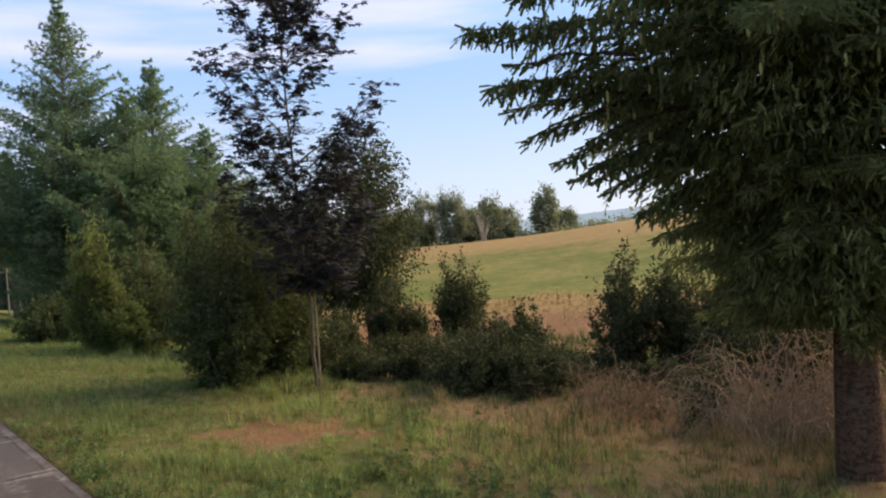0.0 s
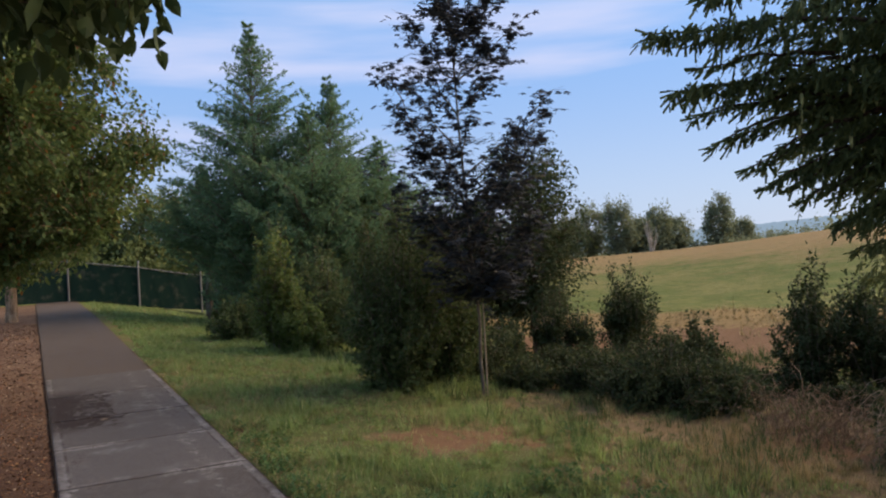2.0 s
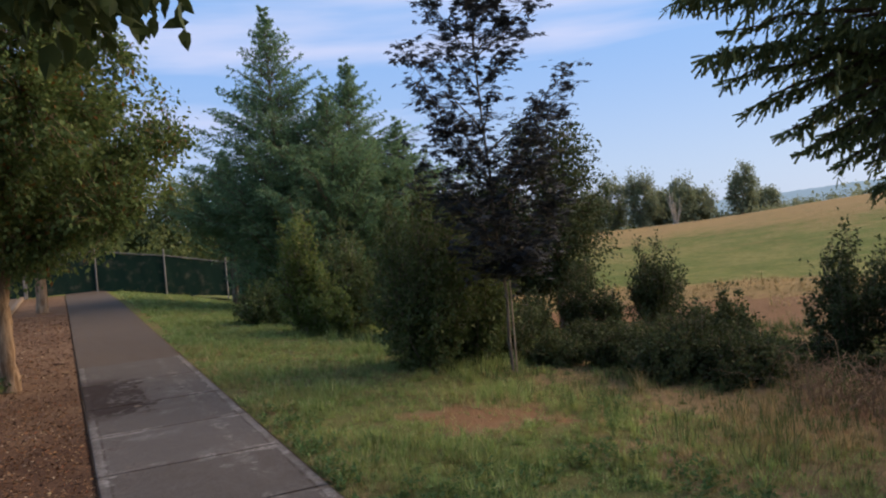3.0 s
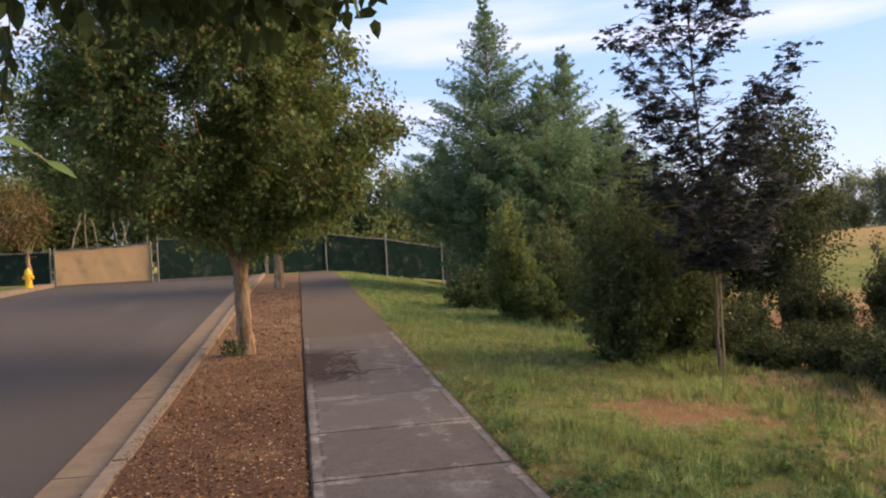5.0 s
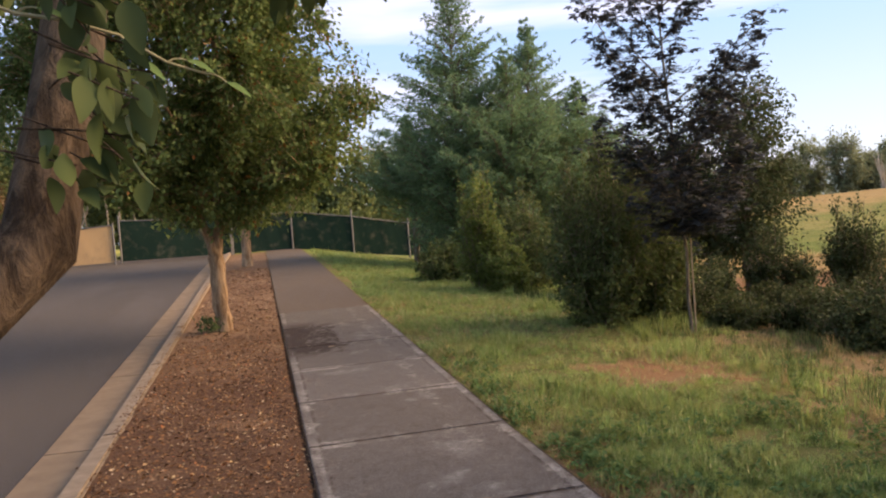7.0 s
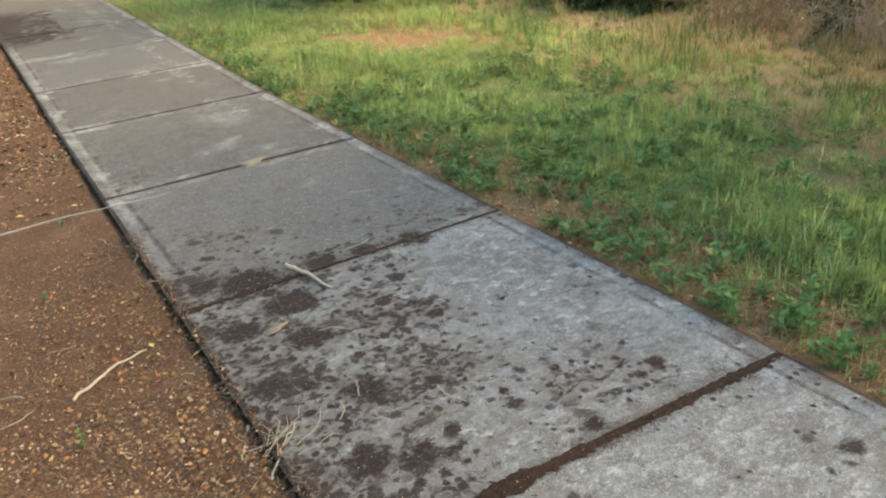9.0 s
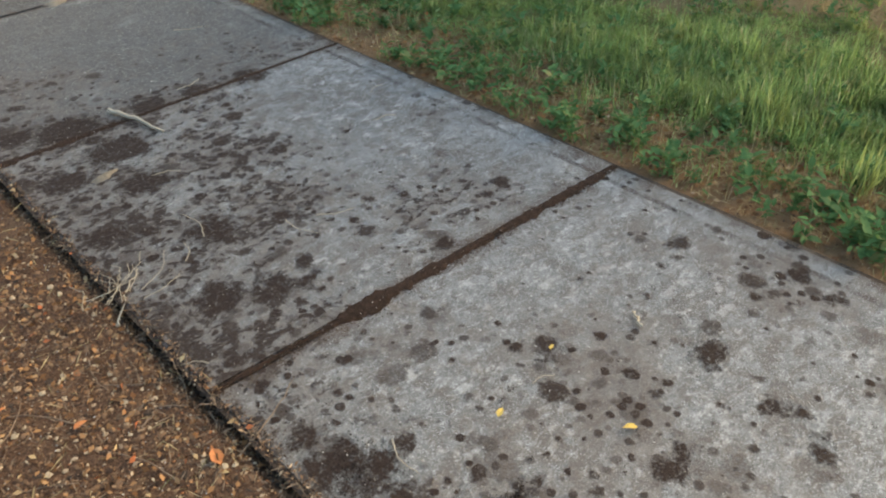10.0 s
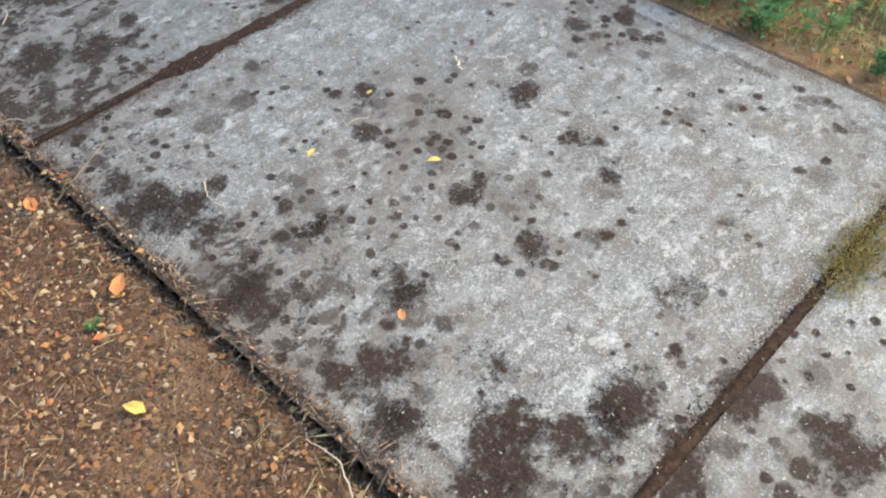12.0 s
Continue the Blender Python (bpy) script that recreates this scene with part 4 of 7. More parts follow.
    rad = unit(rng.normal(0, 1, (m, 3)))
    rad = unit(rad - d * (rad * d).sum(1)[:, None])
    dirs = unit(d * 0.75 + rad * 0.8)
    L = needle_len * rng.uniform(0.7, 1.25, m)
    crown = solid("needle_mass", [blades(pts, dirs, unit(rng.normal(0, 1, (m, 3))), L, np.full(m, needle_w), "needle")], needle, ob)
    crown["kind"] = "stuff"
    return ob, sv, sd, sl


R = np.random.RandomState
TREES = "street trees along the planting strip"


def street_trees():
    # the young tree with a forked trunk, well ahead
    b = (-0.86, 11.8, float(walk_z(11.8)) - 0.03)
    fork = (-0.90, 11.8, 1.30)
    def crown_ahead(q):
        return (q[:, 0] < np.interp(q[:, 2], (2.0, 2.6, 3.5, 4.2, 5.0, 7.0), (0.7, 1.2, 1.75, 1.05, 0.75, 0.3))) & (q[:, 0] > np.interp(q[:, 2], (2.0, 3.4, 5.2, 7.0), (-3.6, -3.95, -3.5, -2.2))) & (q[:, 2] > np.interp(q[:, 0], (-3.9, -2.2, -1.5, -0.9, -0.2, 0.5, 1.7), (2.75, 2.25, 1.80, 1.56, 1.60, 1.90, 2.9)))
    broadleaf("street_tree", "dense green street tree with a forked pale brown trunk", "tree", R(3), b,
              [([b, fork], (0.118, 0.118)), ([fork, (-1.08, 11.75, 1.95)], (0.075, 0.06)), ([fork, (-0.72, 11.85, 2.05)], (0.085, 0.065)), ([(-0.72, 11.85, 2.03), (-0.66, 11.5, 3.2), (-0.62, 11.1, 4.4), (-0.64, 10.9, 5.6)], (0.062, 0.050, 0.040, 0.022)), ([(-1.08, 11.75, 1.93), (-1.02, 11.4, 3.2), (-0.98, 11.2, 4.6)], (0.056, 0.044, 0.026))],
              ((-1.15, 11.6, 4.05), (2.85, 2.6, 2.85)), PEAR_BARK, PEAR_LEAF, 26, 0.045, 4300, 27, 0.082, 0.065, 1.25, "leaf",
              targets=[(-3.0, 11.2, 2.5), (1.5, 11.4, 3.5), (-0.4, 11.7, 6.0), (0.1, 11.5, 4.4), (-2.3, 10.4, 2.25), (0.6, 11.0, 2.35)], low=1.55, group=TREES, forked=True, rag=0.75, keep=crown_ahead)
    b = (-0.68, 25.4, float(walk_z(25.4)) - 0.03)
    fork = (-0.62, 25.4, 2.35)
    broadleaf("street_tree", "green street tree with a straight tan trunk near the fence", "tree", R(5), b,
              [([b, fork], (0.16, 0.14))], ((-0.6, 25.4, 4.6), (2.6, 2.6, 2.5)), PEAR_BARK, PEAR_LEAF, 14, 0.055, 1100, 22, 0.12, 0.15, 1.1, low=2.45, group=TREES)
    # the tree under whose crown the camera stands
    b = (-0.86, 0.05, -0.03)
    fork = (-0.84, 0.12, 1.35)

    def clear(q):
        right = q[:, 0] > 0.10 * (q[:, 1] + 0.6) - 0.02
        low_right = right & (q[:, 2] < 3.9)
        deep = (q[:, 2] < 2.42 + 0.07 * np.abs(q[:, 1] - 2.2))
        behind = (q[:, 1] < -1.2) & (q[:, 2] < 3.2)
        left = (q[:, 1] > 0.8) & (q[:, 0] < -0.27 * (q[:, 1] + 0.6)) & (q[:, 2] < 1.75 + 0.48 * np.hypot(q[:, 0], q[:, 1] + 0.6))
        return ~(low_right | deep | behind | left)
    near = broadleaf("street_tree", "street tree overhead with broad leaves coloured dark as if backlit and ridged bark", "tree", R(11), b,
                     [([b, fork], (0.14, 0.12)), ([fork, (-0.64, 0.17, 1.46), (-0.46, 0.25, 1.64), (-0.43, 0.35, 1.86), (-0.41, 0.42, 2.05), (-0.46, 0.52, 2.4), (-0.6, 0.6, 2.75)], np.linspace(0.048, 0.030, 7)),
                      ([fork, (-1.05, 0.2, 2.6)], (0.085, 0.07))],
                     ((-0.8, 0.9, 4.0), (2.3, 2.3, 2.1)), RIDGED_BARK, SHADED_LEAF, 14, 0.018, 1000, 12, 0.085, 0.09, 1.0, "oval",
                     targets=[(-0.1, 2.6, 3.1), (-0.5, 2.9, 3.0), (-1.3, 2.9, 2.95), (-2.3, 2.4, 2.9), (-0.9, 2.0, 3.1), (-1.8, 1.6, 3.0)], keep=clear, droop=0.7, ratio=0.62, group=TREES, forked=True)
    # hanging shoots of that tree at the edges of the view
    rng = R(4)
    o = np.array(b)

    def spray(starts, tips, per, size, ratio, name="crown"):
        m = len(tips) * per
        t = rng.uniform(0.2, 1.05, (len(tips), per, 1))
        p = (starts[:, None] * (1 - t) + tips[:, None] * t).reshape(-1, 3) + rng.normal(0, 0.008, (m, 3))
        d = unit(np.repeat(unit(tips - starts), per, 0) * 0.6 + rng.normal(0, 0.55, (m, 3)) - np.array((0, 0, 0.65)))
        L = size * rng.uniform(0.65, 1.15, m)
        solid(name, [leaf_sheets(p - o, d, unit(rng.normal(0, 0.5, (m, 3)) + np.array((0, 0, 0.8))), L, L * ratio)], SHADED_LEAF, near, smooth=True)["kind"] = "stuff"
    for a, e, sag, n in (((-0.62, 1.45, 2.6), (-0.66, 1.35, 2.08), 0.02, 24), ((-0.60, 1.2, 2.55), (-0.61, 1.25, 2.2), 0.02, 16), ((-0.75, 1.9, 2.75), (-0.80, 1.8, 2.3), 0.02, 22),
                         ((-0.6, 0.45, 2.2), (-0.62, 0.50, 1.72), 0.02, 9), ((-0.1, 2.6, 2.9), (0.27, 2.88, 2.70), 0.04, 34), ((-0.3, 2.4, 2.75), (0.10, 2.5, 2.55), 0.04, 34)):
        p = bend(a, e, sag, 8, rng, 0.008)
        solid("shoot", [tube(p - o, np.linspace(0.0026, 0.001, 8), 5)], RIDGED_BARK, near, smooth=True)
        k = rng.randint(1, 8, n)
        spray(p[k - 1], p[k], 1, 0.070, 0.62, "leaf_spray")
    # the pale green twig that reaches out beside the camera, with a few slim leaves
    p = bend((-0.56, 0.14, 1.905), (-0.264, 0.20, 1.812), 0.012, 8, rng, 0.005)
    solid("shoot", [tube(p - o, np.linspace(0.0028, 0.0013, 8), 6)], GREEN_TWIG, near, "pale green slender twig", smooth=True)
    for k, turn in ((3, 0.9), (5, -0.8), (6, 0.7), (7, 0.1)):
        side = bend(p[k], p[k] + np.array((0.020, 0.004 * turn, -0.012 + 0.02 * turn)), 0.003, 5, rng)
        solid("shoot", [tube(side - o, np.linspace(0.0014, 0.0008, 5), 5)], GREEN_TWIG, near, smooth=True)
        solid("leaf_spray", [leaf_sheets(side[-1:] - o, np.array([(0.9, 0.1 * turn, -0.45 + 0.25 * turn)]), np.array([(0.1, -0.7, 0.7)]), np.array([0.030]), np.array([0.011]))], WEED, near, smooth=True)
    n = 80
    yy = rng.uniform(0.2, 0.9, n)
    q = np.stack([-0.075 - 0.42 * (yy + 0.61) - np.abs(rng.normal(0, 0.10, n)), yy, rng.uniform(1.95, 2.45, n)], 1)
    st = q + rng.normal(0, 0.03, (n, 3)) + np.array((-0.08, 0.0, 0.05))
    solid("twig_mass", [twig_tubes(st - o, q - o, 0.002, 0.001, rng)], RIDGED_BARK, near)["kind"] = "stuff"
    spray(st, q, 2, 0.058, 0.60)
    n = 46
    q = np.stack([-0.352 + rng.normal(0, 0.028, n), 0.14 + rng.normal(0, 0.03, n), rng.uniform(1.70, 2.0, n)], 1)
    st = q + rng.normal(0, 0.015, (n, 3)) + np.array((-0.05, 0.03, 0.03))
    solid("twig_mass", [twig_tubes(st - o, q - o, 0.0015, 0.001, rng)], RIDGED_BARK, near)["kind"] = "stuff"
    spray(st, q, 2, 0.046, 0.58)
    # low leafy skirt of the crown on the far side of the trunk
    n = 900
    q = np.stack([rng.uniform(-2.6, 0.2, n), rng.uniform(1.5, 3.3, n), np.zeros(n)], 1)
    q[:, 0] = (q[:, 1] + 0.6) * rng.uniform(-0.27, 0.095, n)
    q[:, 2] = 1.765 + 0.296 * np.hypot(q[:, 0], q[:, 1] + 0.6) + rng.uniform(-0.02, 0.75, n) ** 1.0 + 0.06 * fbm(q[:, 0], q[:, 1], 4, 0.5)
    st = q + rng.normal(0, 0.08, (n, 3)) + np.array((-0.05, -0.1, 0.25))
    solid("twig_mass", [twig_tubes(st - np.array(b), q - np.array(b), 0.004, 0.0015, rng)], RIDGED_BARK, near)["kind"] = "stuff"
    quads, tris = leaf_cloud(rng, st - np.array(b), q - np.array(b), 13, 0.085, 0.06, "oval", 0.7, 0.62, (0.0, 1.05))
    v, t = quads[0][0], tris[0][1]
    solid("crown", [quads[0], (v[t].reshape(-1, 3), np.arange(t.size).reshape(-1, 3))], SHADED_LEAF, near)["kind"] = "stuff"
    # small tree across the street
    b = (-9.95, 31.3, 0.72)
    broadleaf("street_tree", "small rusty-leaved street tree beside the hydrant", "tree", R(8), b, [([b, (-10.0, 31.3, 2.0)], (0.09, 0.07))],
              ((-10.6, 31.4, 3.5), (1.6, 1.5, 1.4)), PEAR_BARK, RUST_LEAF, 8, 0.03, 260, 14, 0.11, 0.14, 0.9, group=TREES)


street_trees()


def shorten_spruce(a, z):
    """The open gaps of the big spruce towards the street and meadow, and its unseen boughs reshaped to shade or light
    the ground.
    """
    # boughs out of view, lengthened to throw shade on the near slabs
    back = math.atan2(math.sin(a - 2.9), math.cos(a - 2.9))
    if abs(back) < 0.75 and z < 3.6:
        return 1.5 if z > 1.5 else 0.9
    # low boughs on the hidden side, shortened to let sun in under the crown
    if abs(math.atan2(math.sin(a - 1.4), math.cos(a - 1.4))) < 0.8 and z < 2.4:
        return 0.55
    d = math.atan2(math.sin(a + 0.85), math.cos(a + 0.85))
    if abs(d) < 0.75 and z < 4.6:
        return 0.72 if z < 2.2 else 0.6
    return 1.0


def build_spruce():
    rng = R(21)
    b = (6.14, 2.06, float(land_z(6.14, 2.06)) - 0.05)
    ob, sv, sd, sl = conifer("spruce_tree", "big dark green spruce with drooping boughs and hanging cones", rng, b, 9.6,
                             ((0.9, 1.2, 1.6, 2.2, 3.0, 4.2, 6.5, 9.6), (1.0, 1.3, 1.60, 2.05, 2.7, 2.7, 1.8, 0.2)), SPRUCE_BARK, SPRUCE_NEEDLE, 0.155, 1.08, 29, 17, 0.10,
                             0.030, 0.0065, 0.085, 0.27,
                             extra=[((6.0, 2.1, 2.85), (3.17, 2.91, 3.01)), ((6.0, 2.1, 2.55), (3.38, 2.95, 2.69)), ((6.0, 2.1, 3.3), (3.62, 2.92, 3.28)), ((6.0, 2.1, 2.3), (4.20, 2.80, 2.20)),
                                    ((6.0, 2.1, 3.9), (3.55, 3.05, 3.65)), ((6.0, 2.1, 2.6), (4.30, 2.75, 2.62)), ((6.0, 2.1, 2.2), (4.75, 2.9, 1.85)), ((6.0, 2.1, 2.2), (5.15, 2.2, 1.55)),
                                    ((6.0, 2.1, 2.2), (5.25, 2.55, 1.62)), ((6.0, 2.1, 2.1), (5.6, 1.4, 1.6)),
                                    # drooping side boughs of the lower limb
                                    ((4.7, 2.55, 2.62), (3.72, 2.83, 2.40)), ((4.9, 2.5, 2.58), (3.90, 2.78, 2.22)), ((5.0, 2.45, 2.5), (4.08, 2.72, 2.10)), ((5.2, 2.4, 2.45), (4.28, 2.61, 2.06)),
                                    ((5.4, 2.3, 2.4), (4.48, 2.50, 2.00)), ((5.5, 2.3, 2.6), (4.54, 2.67, 2.38)), ((5.6, 2.2, 2.9), (4.25, 2.70, 2.78)),
                                    ((4.5, 2.62, 2.66), (3.50, 2.92, 2.53)), ((4.6, 2.58, 2.62), (3.60, 2.88, 2.36)), ((4.8, 2.52, 2.56), (3.80, 2.80, 2.22)),
                                    ((5.0, 2.48, 2.45), (3.93, 2.78, 2.10)), ((5.2, 2.4, 2.3), (4.15, 2.70, 2.00)), ((5.2, 2.4, 2.35), (4.36, 2.62, 2.02)),
                                    ((4.4, 2.64, 2.92), (3.50, 2.86, 2.82)), ((4.5, 2.62, 2.9), (3.72, 2.80, 2.70)), ((4.8, 2.5, 2.9), (3.95, 2.76, 2.66))],
                             shorten=shorten_spruce, category="tree", per_let=8, skew=1.55, hang=0.11, thin_above=5.6, finger=0.019)
    # dense inner sprays close to the trunk
    n = 54000
    z = 1.02 + 4.2 * rng.uniform(0, 1, n) ** 1.25
    ang = rng.uniform(0, 6.28, n)
    reach = np.interp(z, (1.0, 1.3, 1.6, 2.2, 3.0, 4.2, 5.4), (0.75, 1.25, 1.5, 1.6, 1.75, 1.9, 1.5)) * (1 + 0.16 * np.sin(3 * ang + z * 5) + 0.12 * np.sin(7 * ang - z * 9))
    reach *= 1 - 0.22 * (np.cos(ang + 0.95) > 0.6) * (1 - sstep(z, 2.0, 2.6))
    q = reach * rng.uniform(0.1, 1, n) ** 0.6
    p = np.stack([q * np.sin(ang), q * np.cos(ang), z - 0.10 * q - b[2]], 1)
    d = unit(np.stack([0.6 * np.sin(ang), 0.6 * np.cos(ang), np.full(n, -0.9)], 1) + rng.normal(0, 0.45, (n, 3)))
    solid("inner_sprays", [blades(p, d, unit(rng.normal(0, 1, (n, 3))), rng.uniform(0.05, 0.085, n), rng.uniform(0.014, 0.022, n), "finger")], SPRUCE_NEEDLE, ob)["kind"] = "stuff"
    # cones
    k = rng.choice(len(sv), 9000)
    made = 0
    for i in k:
        p = sv[i] + sd[i] * sl[i]
        q = p + np.array(b)
        if made >= 110 or q[2] < 2.3 or q[2] > 4.4 or -0.92 * p[0] - 0.40 * p[1] < 1.0 or math.hypot(p[0], p[1]) > 2.2:
            continue
        L = rng.uniform(0.07, 0.11)
        bm = lathe([(0.003, 0), (0.009, -0.012), (0.012, -0.4 * L), (0.010, -0.75 * L), (0.003, -L)], 8, place=p)
        part("cone", bm, CONE, ob, "yellowish-brown hanging cone" if made == 0 else "", smooth=True)
        made += 1


build_spruce()


def build_firs():
    for seed, x, y, top, reach, whorls in ((31, 6.5, 25.0, 9.3, 3.3, 27), (32, 9.2, 25.2, 7.9, 3.3, 24), (33, 7.9, 23.6, 6.6, 3.1, 19), (34, 5.3, 27.4, 5.2, 2.2, 15), (35, 10.6, 24.4, 5.6, 2.6, 16)):
        z = float(land_z(x, y)) - 0.05
        conifer("fir_tree", "blue-green young fir with upswept feathery boughs", R(seed), (x, y, z), top,
                ((0, 1.5, 3.5, top - 2.5, top), (reach * 0.72, reach * 0.92, reach * 0.80, reach * 0.36, 0.12)), GREY_BARK, FIR_NEEDLE, 0.12, z + (1.9 if seed == 34 else 0.5), int(whorls * 1.25), 11, -0.55,
                0.105, 0.040, 0.19, 0.40, per_let=27, jitter=0.36, group="young firs by the fence", category="tree")


build_firs()


def build_maple():
    x, y = 5.25, 8.7
    z = float(land_z(x, y))
    b = (x, y, z - 0.03)
    top = (5.15, 9.0, 5.7)
    pts = bend(b, top, 0, 12, R(2), 0.015)
    rad = np.interp(np.linspace(0, 1, 12), (0, 1), (0.026, 0.008))
    rng = R(6)
    ob = thing("maple_tree", b, "slim young maple with dark purple leaves tied to a wooden stake", "tree")
    solid("trunk", [tube(pts - np.array(b), rad, 10)], GREY_BARK, ob, smooth=True)
    tips = [(4.75, 8.6, 5.2), (5.6, 8.6, 5.35), (5.35, 8.5, 4.6), (4.95, 8.4, 4.9), (5.9, 8.5, 4.9), (5.15, 9.0, 5.85), (4.3, 8.6, 4.1), (4.2, 8.6, 3.5), (6.3, 8.7, 3.4), (3.70, 8.2, 4.15), (3.95, 8.3, 3.7), (6.45, 8.4, 4.02), (6.2, 8.3, 3.7), (4.9, 9.1, 5.55), (5.75, 8.8, 5.5), (5.5, 8.9, 5.1), (4.55, 8.9, 4.9), (4.4, 8.5, 3.2), (4.1, 8.5, 2.75),
            (6.1, 8.6, 3.0), (5.9, 8.9, 4.5), (4.65, 8.8, 4.4), (5.0, 8.2, 3.8), (5.6, 8.1, 3.2), (4.5, 8.9, 2.3), (6.05, 8.5, 2.3), (5.3, 8.0, 2.6), (4.6, 8.1, 2.0), (5.8, 8.2, 1.9), (5.2, 9.4, 3.4),
            (5.9, 8.9, 1.6), (4.7, 8.6, 1.6), (5.3, 8.2, 1.5), (5.6, 9.1, 2.0), (4.8, 9.2, 2.6)]
    st, tp = [], []
    for tip in tips:
        tip = np.array(tip)
        h = max(1.15, tip[2] - 0.75 * np.linalg.norm(tip[:2] - np.array((x, y))) - 0.25)
        k = np.interp(h, pts[:, 2], np.arange(12))
        start = np.array([np.interp(k, np.arange(12), pts[:, i]) for i in range(3)])
        p = bend(start, tip, -0.05, 9, rng, 0.02)
        solid("limb", [tube(p - np.array(b), np.linspace(0.014, 0.004, 9), 6)], GREY_BARK, ob, smooth=True)
        n = 25 if tip[2] > 3.4 else 42
        t = rng.uniform(0.25, 1.0, n) if tip[2] > 3.4 else rng.uniform(0.15, 1.0, n)
        q = np.stack([np.interp(t, np.linspace(0, 1, 9), p[:, i]) for i in range(3)], 1)
        e = q + unit(rng.normal(0, 1, (n, 3)) * np.array((1, 1, 0.4)) + unit(tip - start) * np.array((1, 1, 0.3))) * rng.uniform(0.10, 0.42, (n, 1)) * (1.0 if tip[2] > 3.4 else 1.35)
        st.append(q); tp.append(e)
        st.append(p[-2:-1]); tp.append(p[-1:])
    h = rng.uniform(1.4, 5.6, 60)
    q = np.stack([np.interp(h, pts[:, 2], pts[:, i]) for i in range(3)], 1)
    st.append(q); tp.append(q + unit(rng.normal(0, 1, (60, 3))) * rng.uniform(0.12, 0.32, (60, 1)))
    st, tp = np.concatenate(st) - np.array(b), np.concatenate(tp) - np.array(b)
    solid("twig_mass", [twig_tubes(st, tp, 0.003, 0.0015, rng)], GREY_BARK, ob)["kind"] = "stuff"
    n = len(tp) * 5
    t = rng.uniform(0.2, 1.1, (len(tp), 5, 1))
    p = (st[:, None] * (1 - t) + tp[:, None] * t).reshape(-1, 3) + rng.normal(0, 0.035, (n, 3))
    d = unit(rng.normal(0, 1, (n, 3)) * np.array((1, 1, 0.10)) - np.array((0, 0, 0.06)))
    L = rng.uniform(0.070, 0.115, n)
    crown = solid("crown", [blades(p, d, unit(rng.normal(0, 0.30, (n, 3)) + np.array((0, 0, 0.9))), L, L * 1.05, "palm")], MAPLE_LEAF, ob)
    crown["kind"] = "stuff"
    bm = lathe([(0.012, -0.05), (0.012, 1.28), (0.009, 1.30)], 8, place=(0.034, -0.034, 0))
    part("stake", bm, STAKE, ob, "tan wooden stake")


build_maple()


def shrub(name, label, rng, x, y, env, leafmat, stems, limb_n, twig_n, per, size, group="", spread=0.06, lump=0.7, low=None, kind="leaf", limb_r=0.014, ratio=0.55):
    z = float(land_z(x, y)) - 0.03
    roots = []
    for k in range(stems):
        a = rng.uniform(0, 6.28)
        s = np.array((x + 0.10 * math.cos(a), y + 0.10 * math.sin(a), z))
        e = np.array((x + 0.28 * env[1][0] * math.cos(a), y + 0.28 * env[1][1] * math.sin(a), z + (env[0][2] - z) * rng.uniform(0.4, 0.8)))
        roots.append(([s, e], (limb_r * 1.5, limb_r)))
    return broadleaf(name, label, "shrub", rng, (x, y, z), roots, env, GREY_BARK, leafmat, limb_n, limb_r, int(twig_n * 1.5), per + 6, size, spread, lump, kind,
                     low=z + 0.04 if low is None else low, group=group, twig_r=0.004, ratio=ratio)


def fan_bush(name, label, rng, x, y, w, high, shoots, leafmat, size, group="", skirt=0.35, category="shrub"):
    """A bush of upright leafy shoots fanning out from its foot, with a ragged outline."""
    z = float(strip_z(x, y)) - 0.005 if x < 0 else float(land_z(x, y)) - 0.03
    ob = thing(name, (x, y, z), label, category, group)
    ang, q = rng.uniform(0, 6.28, shoots), rng.uniform(0, 1, shoots) ** 0.5
    foot = np.stack([0.30 * w * q * np.cos(ang), 0.30 * w * q * np.sin(ang), np.zeros(shoots)], 1)
    ht = high * (1 - (1 - skirt) * q ** 2.2) * rng.uniform(0.62, 1.12, shoots)
    tip = np.stack([w * q * np.cos(ang), w * q * np.sin(ang), ht], 1) + rng.normal(0, 0.06 * w, (shoots, 3))
    tip[:, 2] = np.maximum(tip[:, 2], 0.12)
    for k in range(min(14, shoots)):
        solid("stem", [tube(bend(foot[k], tip[k], 0.06 * ht[k], 7, rng, 0.01), np.linspace(0.011, 0.003, 7), 5)], GREY_BARK, ob, smooth=True)
    n = shoots * 5
    t = rng.uniform(0.06, 0.95, (shoots, 5, 1))
    st = (foot[:, None] * (1 - t) + tip[:, None] * t).reshape(-1, 3)
    out = unit(np.repeat(tip - foot, 5, 0)) * 0.7 + rng.normal(0, 0.55, (n, 3))
    en = st + unit(out) * rng.uniform(0.10, 0.30, (n, 1)) * min(1.0, 0.45 + w * 0.6)
    en[:, 2] = np.maximum(en[:, 2], 0.05)
    st, en = np.concatenate([st, foot + (tip - foot) * 0.55]), np.concatenate([en, tip])
    solid("twig_mass", [twig_tubes(st, en, 0.004, 0.0015, rng)], GREY_BARK, ob)["kind"] = "stuff"
    quads, _ = leaf_cloud(rng, st, en, 13, size, 0.035, "leaf", 0.1, 0.55, (0.1, 1.08))
    solid("foliage", quads, leafmat, ob)["kind"] = "stuff"
    return ob


